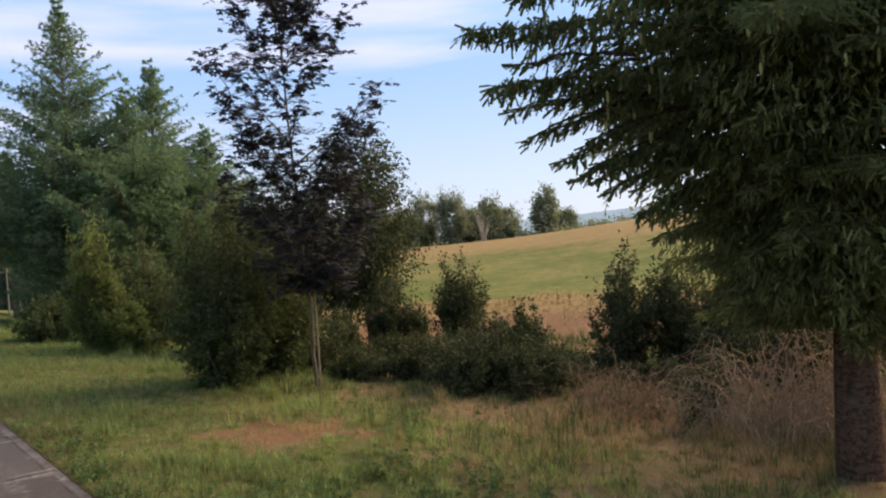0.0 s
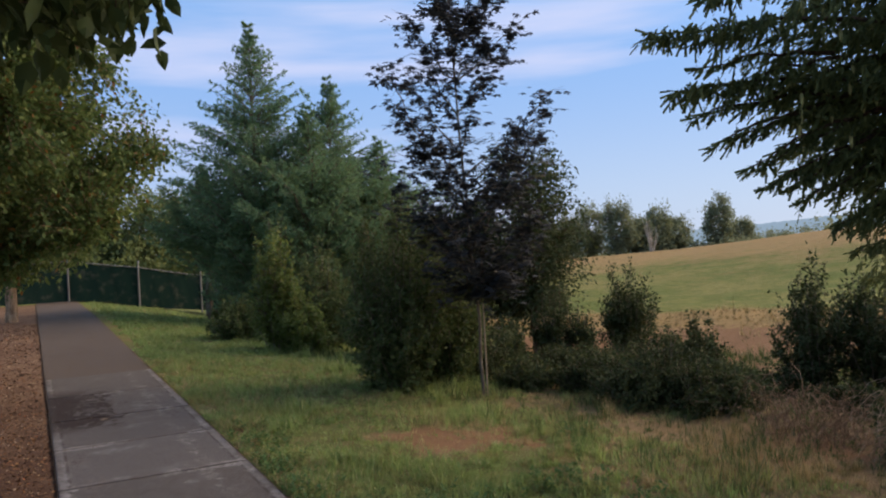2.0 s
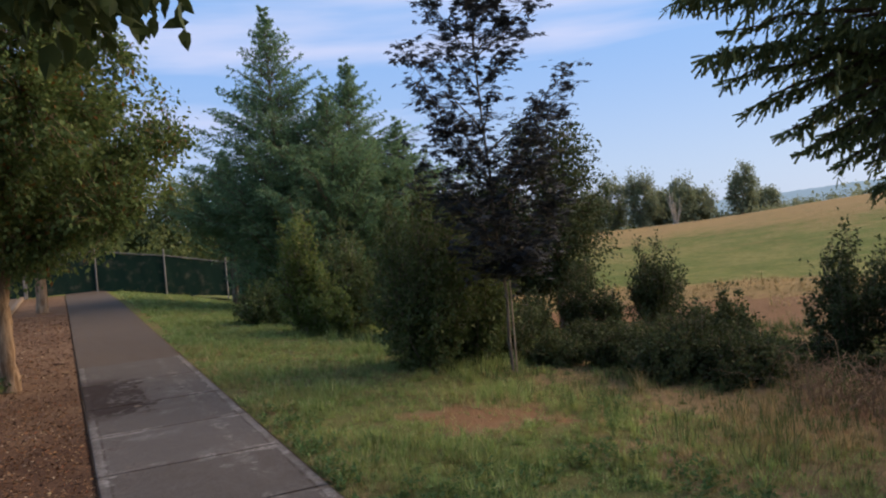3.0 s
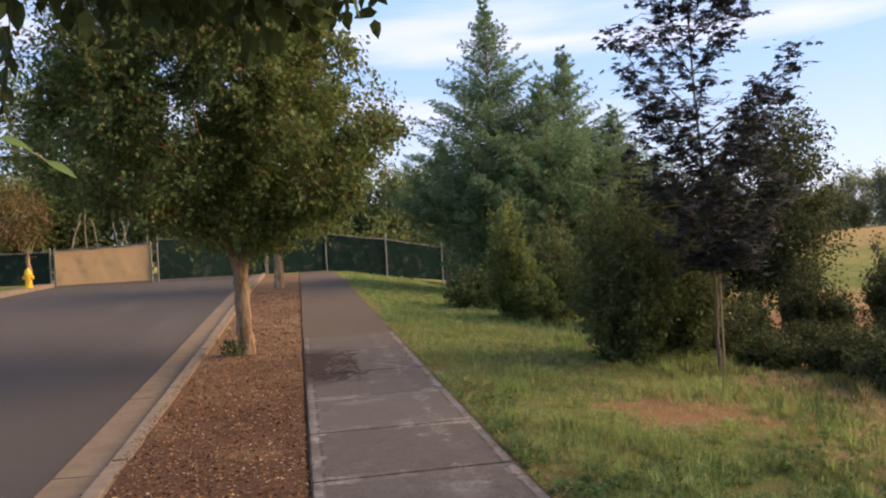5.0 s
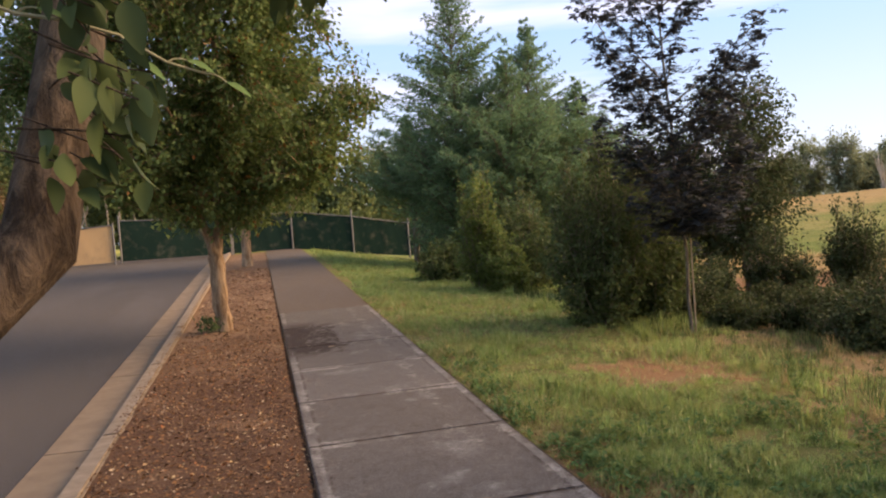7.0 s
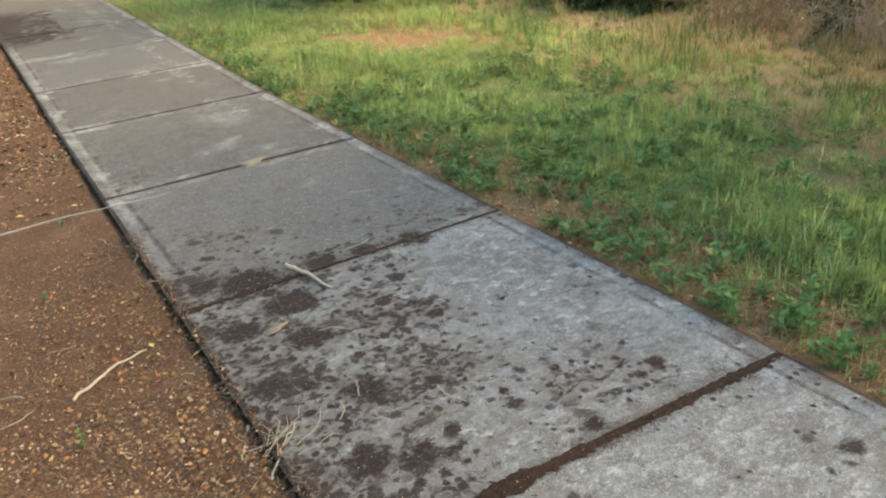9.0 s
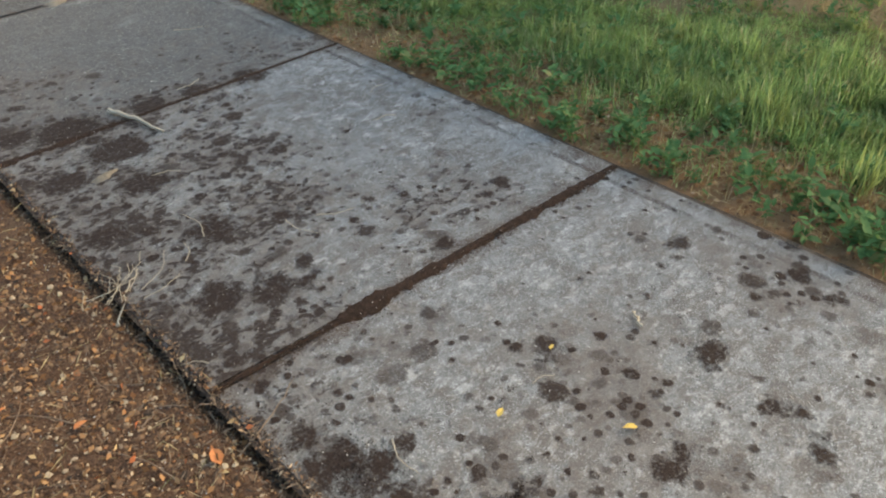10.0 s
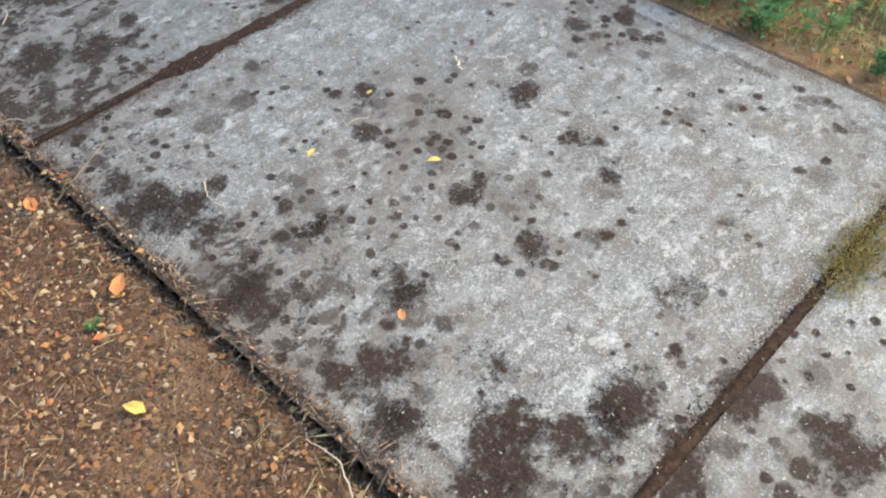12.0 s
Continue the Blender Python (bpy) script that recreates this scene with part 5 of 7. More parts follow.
def build_shrubs():
    # the dark dense shrub next to the maple, and the tall yellow-green one behind it
    fan_bush("shrub", "tall dense dark shrub crowded against the maple", R(41), 4.50, 9.75, 0.92, 2.75, 230, SHRUB_LEAF, 0.075, "", 0.45)
    fan_bush("shrub", "tall dense dark shrub crowded against the maple", R(42), 5.3, 9.9, 0.75, 2.2, 150, SHRUB_LEAF, 0.075, "", 0.45)
    fan_bush("shrub", "yellow-green bushy shrub with a tall ragged top", R(43), 4.62, 14.7, 0.52, 1.45, 70, BUSH_LEAF, 0.085)
    fan_bush("shrub", "yellow-green bushy shrub with a tall ragged top", R(44), 4.25, 15.2, 0.50, 2.95, 85, BUSH_LEAF, 0.085, "", 0.30)
    fan_bush("shrub", "low ragged olive shrub in front of the firs", R(45), 4.0, 17.6, 0.65, 1.0, 70, SHRUB_LEAF, 0.08)
    fan_bush("shrub", "olive shrub thicket below the firs", R(46), 6.0, 17.5, 1.05, 2.5, 150, SHRUB_LEAF, 0.09)
    fan_bush("shrub", "olive shrub thicket below the firs", R(47), 6.6, 13.2, 1.05, 2.5, 150, SHRUB_LEAF, 0.09)
    # small bushes on the far side of the hollow
    FIELD = "small bushes before the meadow"
    for k, (x, y, w, h1, n) in enumerate(((11.0, 12.4, 0.68, 1.42, 105), (9.15, 12.5, 0.42, 1.08, 60), (9.6, 12.2, 0.26, 0.66, 34), (9.85, 9.3, 0.34, 0.55, 46),
                                          (10.2, 7.3, 0.60, 1.42, 90), (10.75, 6.75, 0.65, 1.45, 100), (11.2, 6.1, 0.65, 1.3, 90), (10.4, 5.4, 0.8, 0.9, 90),
                                          (8.9, 3.9, 0.75, 1.1, 90), (9.8, 2.6, 0.9, 1.2, 100), (10.2, 10.3, 0.45, 0.25, 40), (11.9, 5.2, 0.8, 1.2, 90), (7.3, 11.6, 0.55, 0.42, 80), (7.9, 12.4, 0.5, 0.55, 60))):
        z = float(land_z(x, y))
        fan_bush("bush", "small dark green bush beyond the hollow", R(60 + k), x, y, w, h1 - z, n, FIELD_BUSH, 0.075, FIELD, 0.5)
    # low tangled mass in the hollow
    MASS = "low scrub in the hollow"
    for k, (x, y, w, h) in enumerate(((6.75, 7.35, 0.55, 0.66), (7.3, 7.4, 0.75, 0.80), (7.2, 6.65, 0.55, 0.52), (7.8, 6.85, 0.6, 0.58), (8.2, 7.6, 0.7, 0.62), (6.9, 8.5, 0.5, 0.5), (7.6, 8.4, 0.7, 0.66),
                                      (8.7, 9.0, 0.5, 0.36), (8.7, 5.8, 0.5, 0.36), (6.3, 9.2, 0.45, 0.46), (7.1, 9.7, 0.55, 0.52), (6.1, 10.3, 0.5, 0.6), (8.2, 10.2, 0.6, 0.42), (9.5, 7.4, 0.6, 0.36))):
        fan_bush("scrub", "low tangled dark green scrub", R(80 + k), x, y, w, h, 75, SCRUB_LEAF if k % 3 else FIELD_BUSH, 0.06, MASS, 0.45)
    # the dark tree behind the maple
    b = (9.9, 14.2, float(land_z(9.9, 14.2)) - 0.05)
    broadleaf("tree", "dark broad-crowned tree behind the maple", "tree", R(48), b, [([b, (9.85, 14.2, 0.6)], (0.12, 0.10))], ((9.75, 14.3, 1.9), (1.35, 1.4, 2.45)), GREY_BARK, FIELD_BUSH,
              14, 0.04, 1100, 15, 0.10, 0.10, 0.85)
    b = (8.6, 15.2, float(land_z(8.6, 15.2)) - 0.05)
    broadleaf("tree", "dark broad-crowned tree behind the maple", "tree", R(49), b, [([b, (8.6, 15.2, 0.5)], (0.12, 0.09))], ((8.5, 15.2, 1.3), (1.2, 1.2, 1.9)), GREY_BARK, FIELD_BUSH,
              12, 0.04, 800, 15, 0.10, 0.10, 0.9)


build_shrubs()


def far_trees():
    rng = R(90)
    # trees and scrub along the meadow's crest
    CREST = "trees along the meadow crest"
    for k, (az, r, h, w) in enumerate(((36.4, 66, 4.0, 1.7), (38.2, 68, 5.0, 1.6), (40.2, 66, 4.9, 1.4), (41.4, 68, 3.4, 1.5), (42.8, 70, 4.6, 1.5), (44.0, 72, 3.8, 1.5), (46.9, 70, 4.9, 1.4), (48.2, 74, 3.4, 1.6), (50.6, 80, 2.8, 2.0), (34.6, 62, 3.4, 1.9),
                                       (31.0, 60, 4.2, 2.6), (28.0, 58, 4.2, 2.6), (25.5, 56, 4.5, 2.8), (22.5, 52, 4.6, 2.8))):
        x, y = r * math.sin(radians(az)), r * math.cos(radians(az)) - 0.6
        z = float(land_z(x, y)) - 0.1
        b = (x, y, z)
        broadleaf("tree", "distant green tree on the meadow crest", "tree", R(100 + k), b, [([b, (x, y, z + 0.9)], (0.14, 0.10))], ((x, y, z + h * 0.48), (w, w, h * 0.50)), GREY_BARK, HAZED_LEAF,
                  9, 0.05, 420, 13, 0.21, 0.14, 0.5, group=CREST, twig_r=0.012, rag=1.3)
    # a bare bleached sapling clump among them
    x, y = 40.4, 43.7
    z = float(land_z(x, y)) - 0.1
    dead = thing("bare_tree", (x, y, z), "small bleached leafless tree on the meadow crest", "tree")
    for k in range(11):
        a = rng.uniform(0, 6.28)
        e = np.array((0.8 * math.cos(a) * rng.uniform(0.3, 1), 0.8 * math.sin(a) * rng.uniform(0.3, 1), rng.uniform(1.3, 2.7)))
        solid("stem", [tube(bend((0.1 * math.cos(a), 0.1 * math.sin(a), 0), e, -0.08, 7, rng, 0.04), np.linspace(0.05, 0.015, 7), 5)], PALE_BARK, dead, smooth=True)
    # hedge scrub below them
    pts, tips = [], []
    for az in np.arange(21, 66, 0.4):
        for k in range(5):
            r = rng.uniform(66, 92)
            x, y = r * math.sin(radians(az)), r * math.cos(radians(az))
            z = float(land_z(x, y))
            hh = rng.uniform(0.3, 1.3) * (0.6 + 0.5 * fbm(az, r, 0.35, 1.0)) * (2.3 if az < 47 else 1.2) + 0.2
            for j in range(4):
                pts.append((x + rng.normal(0, 0.5), y + rng.normal(0, 0.5), z))
                tips.append((x + rng.normal(0, 0.7), y + rng.normal(0, 0.7), z + hh * rng.uniform(0.5, 1)))
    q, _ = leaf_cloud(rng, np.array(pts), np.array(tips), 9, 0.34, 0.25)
    tagged(solid("far_scrub", q, HAZED_LEAF), "band of far scrub behind the meadow", "scrub", kind="stuff")
    # wooded ridge on the skyline, a long way off, its haze a glow in the material
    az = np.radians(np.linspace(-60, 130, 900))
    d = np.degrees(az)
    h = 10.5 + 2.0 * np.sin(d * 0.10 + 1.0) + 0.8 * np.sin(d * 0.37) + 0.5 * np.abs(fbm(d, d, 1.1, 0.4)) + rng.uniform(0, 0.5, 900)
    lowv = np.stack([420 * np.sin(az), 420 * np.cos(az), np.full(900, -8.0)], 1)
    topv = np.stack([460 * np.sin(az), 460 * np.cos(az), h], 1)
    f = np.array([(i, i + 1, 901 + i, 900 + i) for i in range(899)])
    tagged(solid("backdrop", [(np.concatenate([lowv, topv]), f)], HAZE_GLOW), "wooded ridge on the skyline with blue-grey haze painted in as glow", "backdrop", kind="structure")
    # wood behind the fence and across the street
    WOOD = "trees of the wood behind the fence"
    k = 0
    for x, y, h, w in ((6.1, 46, 6.6, 2.7), (3.2, 47, 5.2, 2.3), (1.0, 49, 6.5, 2.5), (-2.0, 47, 6.0, 2.6), (-5.5, 48, 9.0, 3.2), (-9.0, 47, 11.0, 3.6), (-12.5, 48, 12.0, 3.6), (-16.5, 48, 12.5, 3.8), (-20.5, 47, 12.5, 3.8), (-24, 44, 12.0, 3.8),
                       (9.5, 47, 5.0, 2.5), (13, 45, 4.6, 2.4), (-18, 40, 6.0, 2.4), (-22, 37, 7.0, 2.8), (-14, 41.5, 5.4, 1.9), (-11.5, 43, 6.0, 2.0), (-7.0, 43, 6.0, 2.0), (-4.2, 42.5, 5.4, 1.8)):
        z = float(land_z(x, y)) - 0.1
        b = (x, y, z)
        broadleaf("tree", "full green woodland tree behind the fence", "tree", R(130 + k), b, [([b, (x + 0.2, y, z + 2.2)], (0.16, 0.12))], ((x, y, z + h * 0.56), (w, w * 0.9, h * 0.46)), GREY_BARK, WOOD_LEAF,
                  10, 0.06, 560, 15, 0.26, 0.22, 0.95, group=WOOD, twig_r=0.012)
        k += 1
    # shady undergrowth between those trees
    n = 1500
    x, y = rng.uniform(-34, 16, n), rng.uniform(41.5, 45.5, n)
    z = np.where(x < -10.2, land_z(x, y), walk_z(y)) - 0.1
    foot = np.stack([x, y, z], 1)
    tip = foot + np.stack([rng.normal(0, 0.6, n), rng.normal(0, 0.4, n), rng.uniform(0.8, 4.2, n) * np.interp(x, (-34, -4, 2, 16), (1.1, 1.0, 0.62, 0.5))], 1)
    q, _ = leaf_cloud(rng, foot, tip, 16, 0.30, 0.24)
    tagged(solid("undergrowth", q, WOOD_LEAF), "shady green undergrowth of the wood behind the fence", "undergrowth", kind="stuff")
    # slim pale trunks above the tan screen
    for i in range(13):
        x = -13.4 + 0.60 * i + rng.normal(0, 0.26)
        y = 40.6 + rng.normal(0, 0.3)
        z = float(land_z(x, y)) if x < -10.2 else float(walk_z(y))
        e = (x + rng.normal(0, 0.55), y, z + rng.uniform(3.0, 4.4))
        ob = solid("sapling", [tube(bend((0, 0, 0), np.array(e) - np.array((x, y, z)), 0, 7, rng, 0.06), np.linspace(rng.uniform(0.035, 0.06), 0.02, 7), 7)], SAPLING_BARK, smooth=True)
        ob.location = (x, y, z)
        tagged(ob, "slim pale grey sapling trunk", "sapling", "pale saplings behind the tan screen")


far_trees()

# ---------------------------------------------------------------- fence, hydrant


def fence_run(label, posts, cloth, rail_drop, group="fence round the building site"):
    """Chain-link fence with privacy cloth: posts as (x, y, foot, top)."""
    ob = thing("fence", (posts[0][0], posts[0][1], posts[0][2]), label, "fence", group)
    o = np.array((posts[0][0], posts[0][1], posts[0][2]))
    rng = R(int(abs(posts[0][0]) * 10))
    for x, y, z0, z1 in posts:
        foot = np.array((x, y, z0)) - o
        post = part("post", lathe([(0.038, -0.1), (0.038, z1 - z0 - 0.018)], 10, place=foot), GALV, ob)
        part("cap", lathe([(0.045, z1 - z0 - 0.02), (0.045, z1 - z0 + 0.01), (0.034, z1 - z0 + 0.032), (0.012, z1 - z0 + 0.045)], 10, place=foot), GALV, post)
    for a, c in zip(posts, posts[1:]):
        za, zc = a[3] - rail_drop, c[3] - rail_drop
        p = bend((a[0], a[1] + 0.03, za), (c[0], c[1] + 0.03, zc), -0.012, 7, rng)
        solid("rail", [tube(p - o, np.full(7, 0.022), 8)], GALV, ob, smooth=True)
        nx, nz = 26, 9
        S, T = np.meshgrid(np.linspace(0, 1, nx), np.linspace(0, 1, nz))
        X = a[0] + (c[0] - a[0]) * S
        Yv = a[1] + (c[1] - a[1]) * S + 0.055 + 0.012 * np.sin(S * 19 + T * 3 + a[0]) * np.sin(T * 3.1) + 0.008 * np.sin(S * 47 + T * 7)
        zb, zt = a[2] + 0.03 + (c[2] - a[2]) * S, za + (zc - za) * S - 0.02 - 0.05 * np.sin(S * math.pi) * (0.5 + 0.5 * np.sin(S * 21))
        Z = zb + (zt - zb) * T
        v = np.stack([X, Yv, Z], -1).reshape(-1, 3) - o
        i, j = np.meshgrid(np.arange(nz - 1), np.arange(nx - 1), indexing="ij")
        f = np.stack([i * nx + j, i * nx + j + 1, (i + 1) * nx + j + 1, (i + 1) * nx + j], -1).reshape(-1, 4)
        back = v + np.array((0, 0.004, 0))
        solid("cloth", [(v, f), (back, f[:, ::-1])], cloth, ob, smooth=True)
    return ob


fence_run("dark green cloth-covered chain-link fence on steel posts", [(-1.39, 35.2, 0.66, 2.5), (1.22, 35.5, 0.67, 2.60), (3.95, 35.5, 0.22, 2.20), (6.6, 35.8, -0.12, 1.70), (9.4, 36.1, -0.35, 1.5), (12.2, 36.4, -0.4, 1.45)], GREEN_CLOTH, 0.24)
fence_run("dark green cloth-covered double gate across the street end", [(-5.85, 34.2, 0.74, 2.64), (-1.46, 35.15, 0.68, 2.50)], GREEN_CLOTH, 0.18)
fence_run("tan cloth-covered gate leaf between steel posts", [(-9.55, 33.0, 0.76, 2.24), (-6.0, 33.6, 0.74, 2.35)], TAN_CLOTH, 0.06)
fence_run("dark green cloth-covered fence across the street", [(-15.5, 33.4, 0.9, 2.3), (-12.6, 33.3, 0.86, 2.25), (-9.75, 33.1, 0.82, 2.24)], GREEN_CLOTH, 0.1)


def hydrant():
    z = float(road_z(30.2)) + 0.13
    ob = thing("fire_hydrant", (-9.68, 30.2, z), "bright yellow cast-iron fire hydrant at the kerb", "hydrant")
    barrel = part("barrel", lathe([(0.15, 0), (0.15, 0.05), (0.105, 0.055), (0.105, 0.46), (0.14, 0.47), (0.14, 0.50), (0.115, 0.51)], 16), YELLOW, ob, smooth=False)
    bonnet = part("bonnet", lathe([(0.125, 0.51), (0.12, 0.58), (0.08, 0.66), (0.045, 0.69)], 16), YELLOW, ob, smooth=False)
    part("operating_nut", lathe([(0.034, 0.688), (0.034, 0.74), (0.026, 0.75)], 5), YELLOW, bonnet)
    for ax in ((1, 0, 0), (-1, 0, 0), (0, -1, 0)):
        part("outlet", lathe([(0.06, 0.09), (0.06, 0.15)], 10, ax, (0, 0, 0.38)), YELLOW, barrel)
        part("outlet_cap", lathe([(0.07, 0.15), (0.07, 0.18), (0.022, 0.181), (0.022, 0.20)], 10, ax, (0, 0, 0.38)), YELLOW, barrel)


hydrant()

# ---------------------------------------------------------------- scrub heaps, grass, litter


def bramble(label, rng, cx, cy, rx, ry, h, n, material):
    """A heap of long canes that rise, arch over and come down again, with crossing side twigs."""
    z0 = float(land_z(cx, cy))
    ob = thing("brush_heap", (cx, cy, z0), label, "brush", "heaps of dead brush")
    chunks = []
    for i in range(n):
        a, q = rng.uniform(0, 6.28), rng.uniform(0, 1) ** 0.5
        s = np.array((rx * q * math.cos(a), ry * q * math.sin(a), 0.0))
        s[2] = float(land_z(cx + s[0], cy + s[1])) - z0
        d, L = rng.uniform(0, 6.28), rng.uniform(0.4, 1.3)
        e = s + np.array((L * math.cos(d) * 0.8, L * math.sin(d) * 0.8, 0.0))
        e[2] = float(land_z(cx + e[0], cy + e[1])) - z0 + (0.02 if rng.uniform() < 0.6 else rng.uniform(0.1, 0.9) * h)
        peak = rng.uniform(0.25, 1.0) * h * (1.15 - 0.6 * q)
        t = np.linspace(0, 1, 11)[:, None]
        p = s * (1 - t) + e * t
        p[:, 2] += peak * np.sin(np.pi * t[:, 0] ** 0.75)
        p[1:-1] += rng.normal(0, 0.022, (9, 3))
        r = np.linspace(rng.uniform(0.0028, 0.0058), 0.0014, 11)
        if i < 40:
            solid("cane", [tube(p, r, 5)], material, ob)
        else:
            chunks.append(tube(p, r, 4))
        for j in range(2):
            k = rng.randint(2, 10)
            e2 = p[k] + unit(rng.normal(0, 1, 3) + np.array((0, 0, -0.3))) * rng.uniform(0.1, 0.4)
            e2[2] = max(e2[2], 0.0)
            chunks.append(tube(bend(p[k], e2, 0.03, 5, rng, 0.012), np.linspace(0.0030, 0.0011, 5), 3))
    solid("cane_tangle", chunks, material, ob)["kind"] = "stuff"


def heaps():
    for k, (x, y, rx, ry, h, n) in enumerate(((6.85, 3.05, 0.55, 0.5, 0.95, 105), (7.25, 2.7, 0.6, 0.5, 1.10, 105), (7.2, 3.6, 0.6, 0.5, 0.85, 70))):
        bramble("tangled heap of bleached grey-brown bramble canes", R(200 + k), x, y, rx, ry, h, n, CANE)
    for k, (x, y, rx, ry, h, n) in enumerate(((7.0, 5.0, 0.6, 0.5, 0.50, 48), (7.6, 5.6, 0.6, 0.5, 0.55, 44), (7.2, 4.4, 0.5, 0.5, 0.45, 42))):
        bramble("low heap of brown dead brush in the hollow", R(210 + k), x, y, rx, ry, h, n, DEAD)


heaps()
fan_bush("weed", "dark green sapling growing in the dead brush", R(230), 7.0, 3.95, 0.30, 0.95, 26, FIELD_BUSH, 0.05, "", 0.5, "weed")


def seedling(label, rng, x, y, high, n, leaf, group):
    """A small weed: a few thin stems with leaves along them."""
    z = float(strip_z(x, y)) - 0.004 if x < 0 else float(land_z(x, y)) - 0.004
    ob = thing("weed", (x, y, z), label, "weed", group)
    pts, dirs = [], []
    for k in range(max(2, n // 5)):
        a, tilt = rng.uniform(0, 6.28), rng.uniform(0.1, 0.55)
        e = np.array((math.cos(a) * tilt, math.sin(a) * tilt, 1.0)) * high * rng.uniform(0.6, 1.05)
        p = bend((0, 0, 0), e, 0.02 * high, 6, rng, 0.02 * high)
        solid("stem", [tube(p, np.linspace(0.0022, 0.0009, 6), 5)], WEED, ob, smooth=True)
        for t in rng.uniform(0.1, 1.0, 5):
            pts.append([np.interp(t, np.linspace(0, 1, 6), p[:, i]) for i in range(3)])
            b = rng.uniform(0, 6.28)
            dirs.append((math.cos(b), math.sin(b), rng.uniform(0.1, 0.7)))
    m = len(pts)
    L = leaf * rng.uniform(0.6, 1.2, m)
    v, q, t = blades(np.array(pts), np.array(dirs), unit(rng.normal(0, 0.3, (m, 3)) + np.array((0, 0, 1))), L, L * 0.5, "oval")
    solid("foliage", [(v, q), (v[t].reshape(-1, 3), np.arange(t.size).reshape(-1, 3))], WEED, ob)["kind"] = "stuff"


def small_weeds():
    rng = R(240)
    seedling("tall pale green weed standing in the lawn", rng, 4.26, 5.32, 0.48, 40, 0.06, "")
    for x, y, h in ((-0.43, 2.60, 0.06), (-0.47, 1.46, 0.05), (-0.17, -0.03, 0.025), (-0.62, 4.3, 0.07), (-0.25, 3.4, 0.05)):
        seedling("tiny green seedling in the bare soil", rng, x, y, h, 12, 0.022, "seedlings in the strip")
    for i in range(46):
        y = -1.5 + 6.3 * (i + rng.uniform(0, 1)) / 46
        seedling("leafy green weed on the bare pavement edge", rng, rng.uniform(1.60, 2.05), y, rng.uniform(0.05, 0.14), rng.randint(15, 45), rng.uniform(0.025, 0.045), "weeds along the pavement edge")
    # spiky clump with seed heads on the bare edge
    n = 60
    a, tl = rng.uniform(0, 6.28, n), np.abs(rng.normal(0, 0.35, n))
    d = unit(np.stack([np.cos(a) * tl, np.sin(a) * tl, np.ones(n)], 1))
    p = np.stack([1.93 + rng.normal(0, 0.02, n), -0.16 + rng.normal(0, 0.02, n), np.full(n, float(land_z(1.93, -0.16)) - 0.005)], 1)
    tagged(solid("grass_clump", [blades(p, d, rng.normal(0, 1, (n, 3)), rng.uniform(0.12, 0.24, n), np.full(n, 0.006), "leaf")], GRASS), "spiky green grass clump on the bare pavement edge", "grass", kind="stuff")


small_weeds()


def lawn(name, label, rng, n, area, dens, hmin, hmax, w, material, lean=0.5, clump=9, simple=False):
    """Grass blades in tufts; dens(x, y) from 0 to 1 thins them out."""
    m = n // clump
    x, y = rng.uniform(area[0], area[1], m * 4), rng.uniform(area[2], area[3], m * 4)
    ok = rng.uniform(0, 1, m * 4) < dens(x, y)
    x, y = x[ok][:m], y[ok][:m]
    m = len(x)
    size = rng.uniform(0.6, 1.2, m) * np.where(rng.uniform(0, 1, m) < 0.14, 1.7, 1.0)
    X = np.repeat(x, clump) + rng.normal(0, 0.022, m * clump)
    Y = np.repeat(y, clump) + rng.normal(0, 0.022, m * clump)
    X = np.maximum(X, 1.56)
    S = np.repeat(size, clump)
    Z = land_z(X, Y) - 0.008
    k = m * clump
    h = rng.uniform(hmin, hmax, k) * S * np.clip(0.72 + 0.6 * fbm(X, Y, 1.3, 4.0) + 0.35 * fbm(X, Y, 4.2, 1.0), 0.28, 1.7)
    a = rng.uniform(0, 6.28, k)
    tilt = np.abs(rng.normal(0, lean, k))
    d = np.stack([np.cos(a) * tilt, np.sin(a) * tilt, np.ones(k)], 1)
    d = unit(d)
    s = np.stack([-np.sin(a), np.cos(a), np.zeros(k)], 1)
    p = np.stack([X, Y, Z], 1)
    far = np.hypot(X, Y)
    W = (w * rng.uniform(0.7, 1.3, k) * (0.8 + 0.12 * far))[:, None]
    mid = p + d * h[:, None] * 0.55
    tip = p + d * h[:, None] + np.stack([np.cos(a), np.sin(a), -0.3 * np.ones(k)], 1) * (h * 0.35 * np.minimum(tilt + 0.2, 1))[:, None]
    v = np.stack([p - s * W / 2, p + s * W / 2, mid + s * W * 0.4, mid - s * W * 0.4, tip], 1).reshape(-1, 3)
    b = np.arange(k)[:, None] * 5
    if simple:
        v = np.stack([p - s * W / 2, p + s * W / 2, tip], 1).reshape(-1, 3)
        return tagged(solid(name, [(v, np.arange(k * 3).reshape(-1, 3))], material), label, "grass", kind="stuff")
    ob = solid(name, [(v, b + np.array((0, 1, 2, 3))), (v[(b + np.array((3, 2, 4))).ravel()], np.arange(k * 3).reshape(-1, 3))], material)
    tagged(ob, label, "grass", kind="stuff")


def green_density(x, y):
    d, b, f = ground_zones(x, y)
    patch = 0.5 + 0.4 * fbm(x, y, 1.7, 0.3) + 0.6 * fbm(x, y, 6.5, 1.3)
    return np.clip((1 - 0.92 * sstep(b, 0.25, 0.6)) * (1 - 0.65 * sstep(d, 0.25, 0.75)) * patch, 0, 1) * sstep(x - np.interp(y, (-9, 3.0, 5.0), (0.22, 0.22, 0.0)) + 0.16 * fbm(x, y, 2.4, 3.3), 1.62, 2.0)


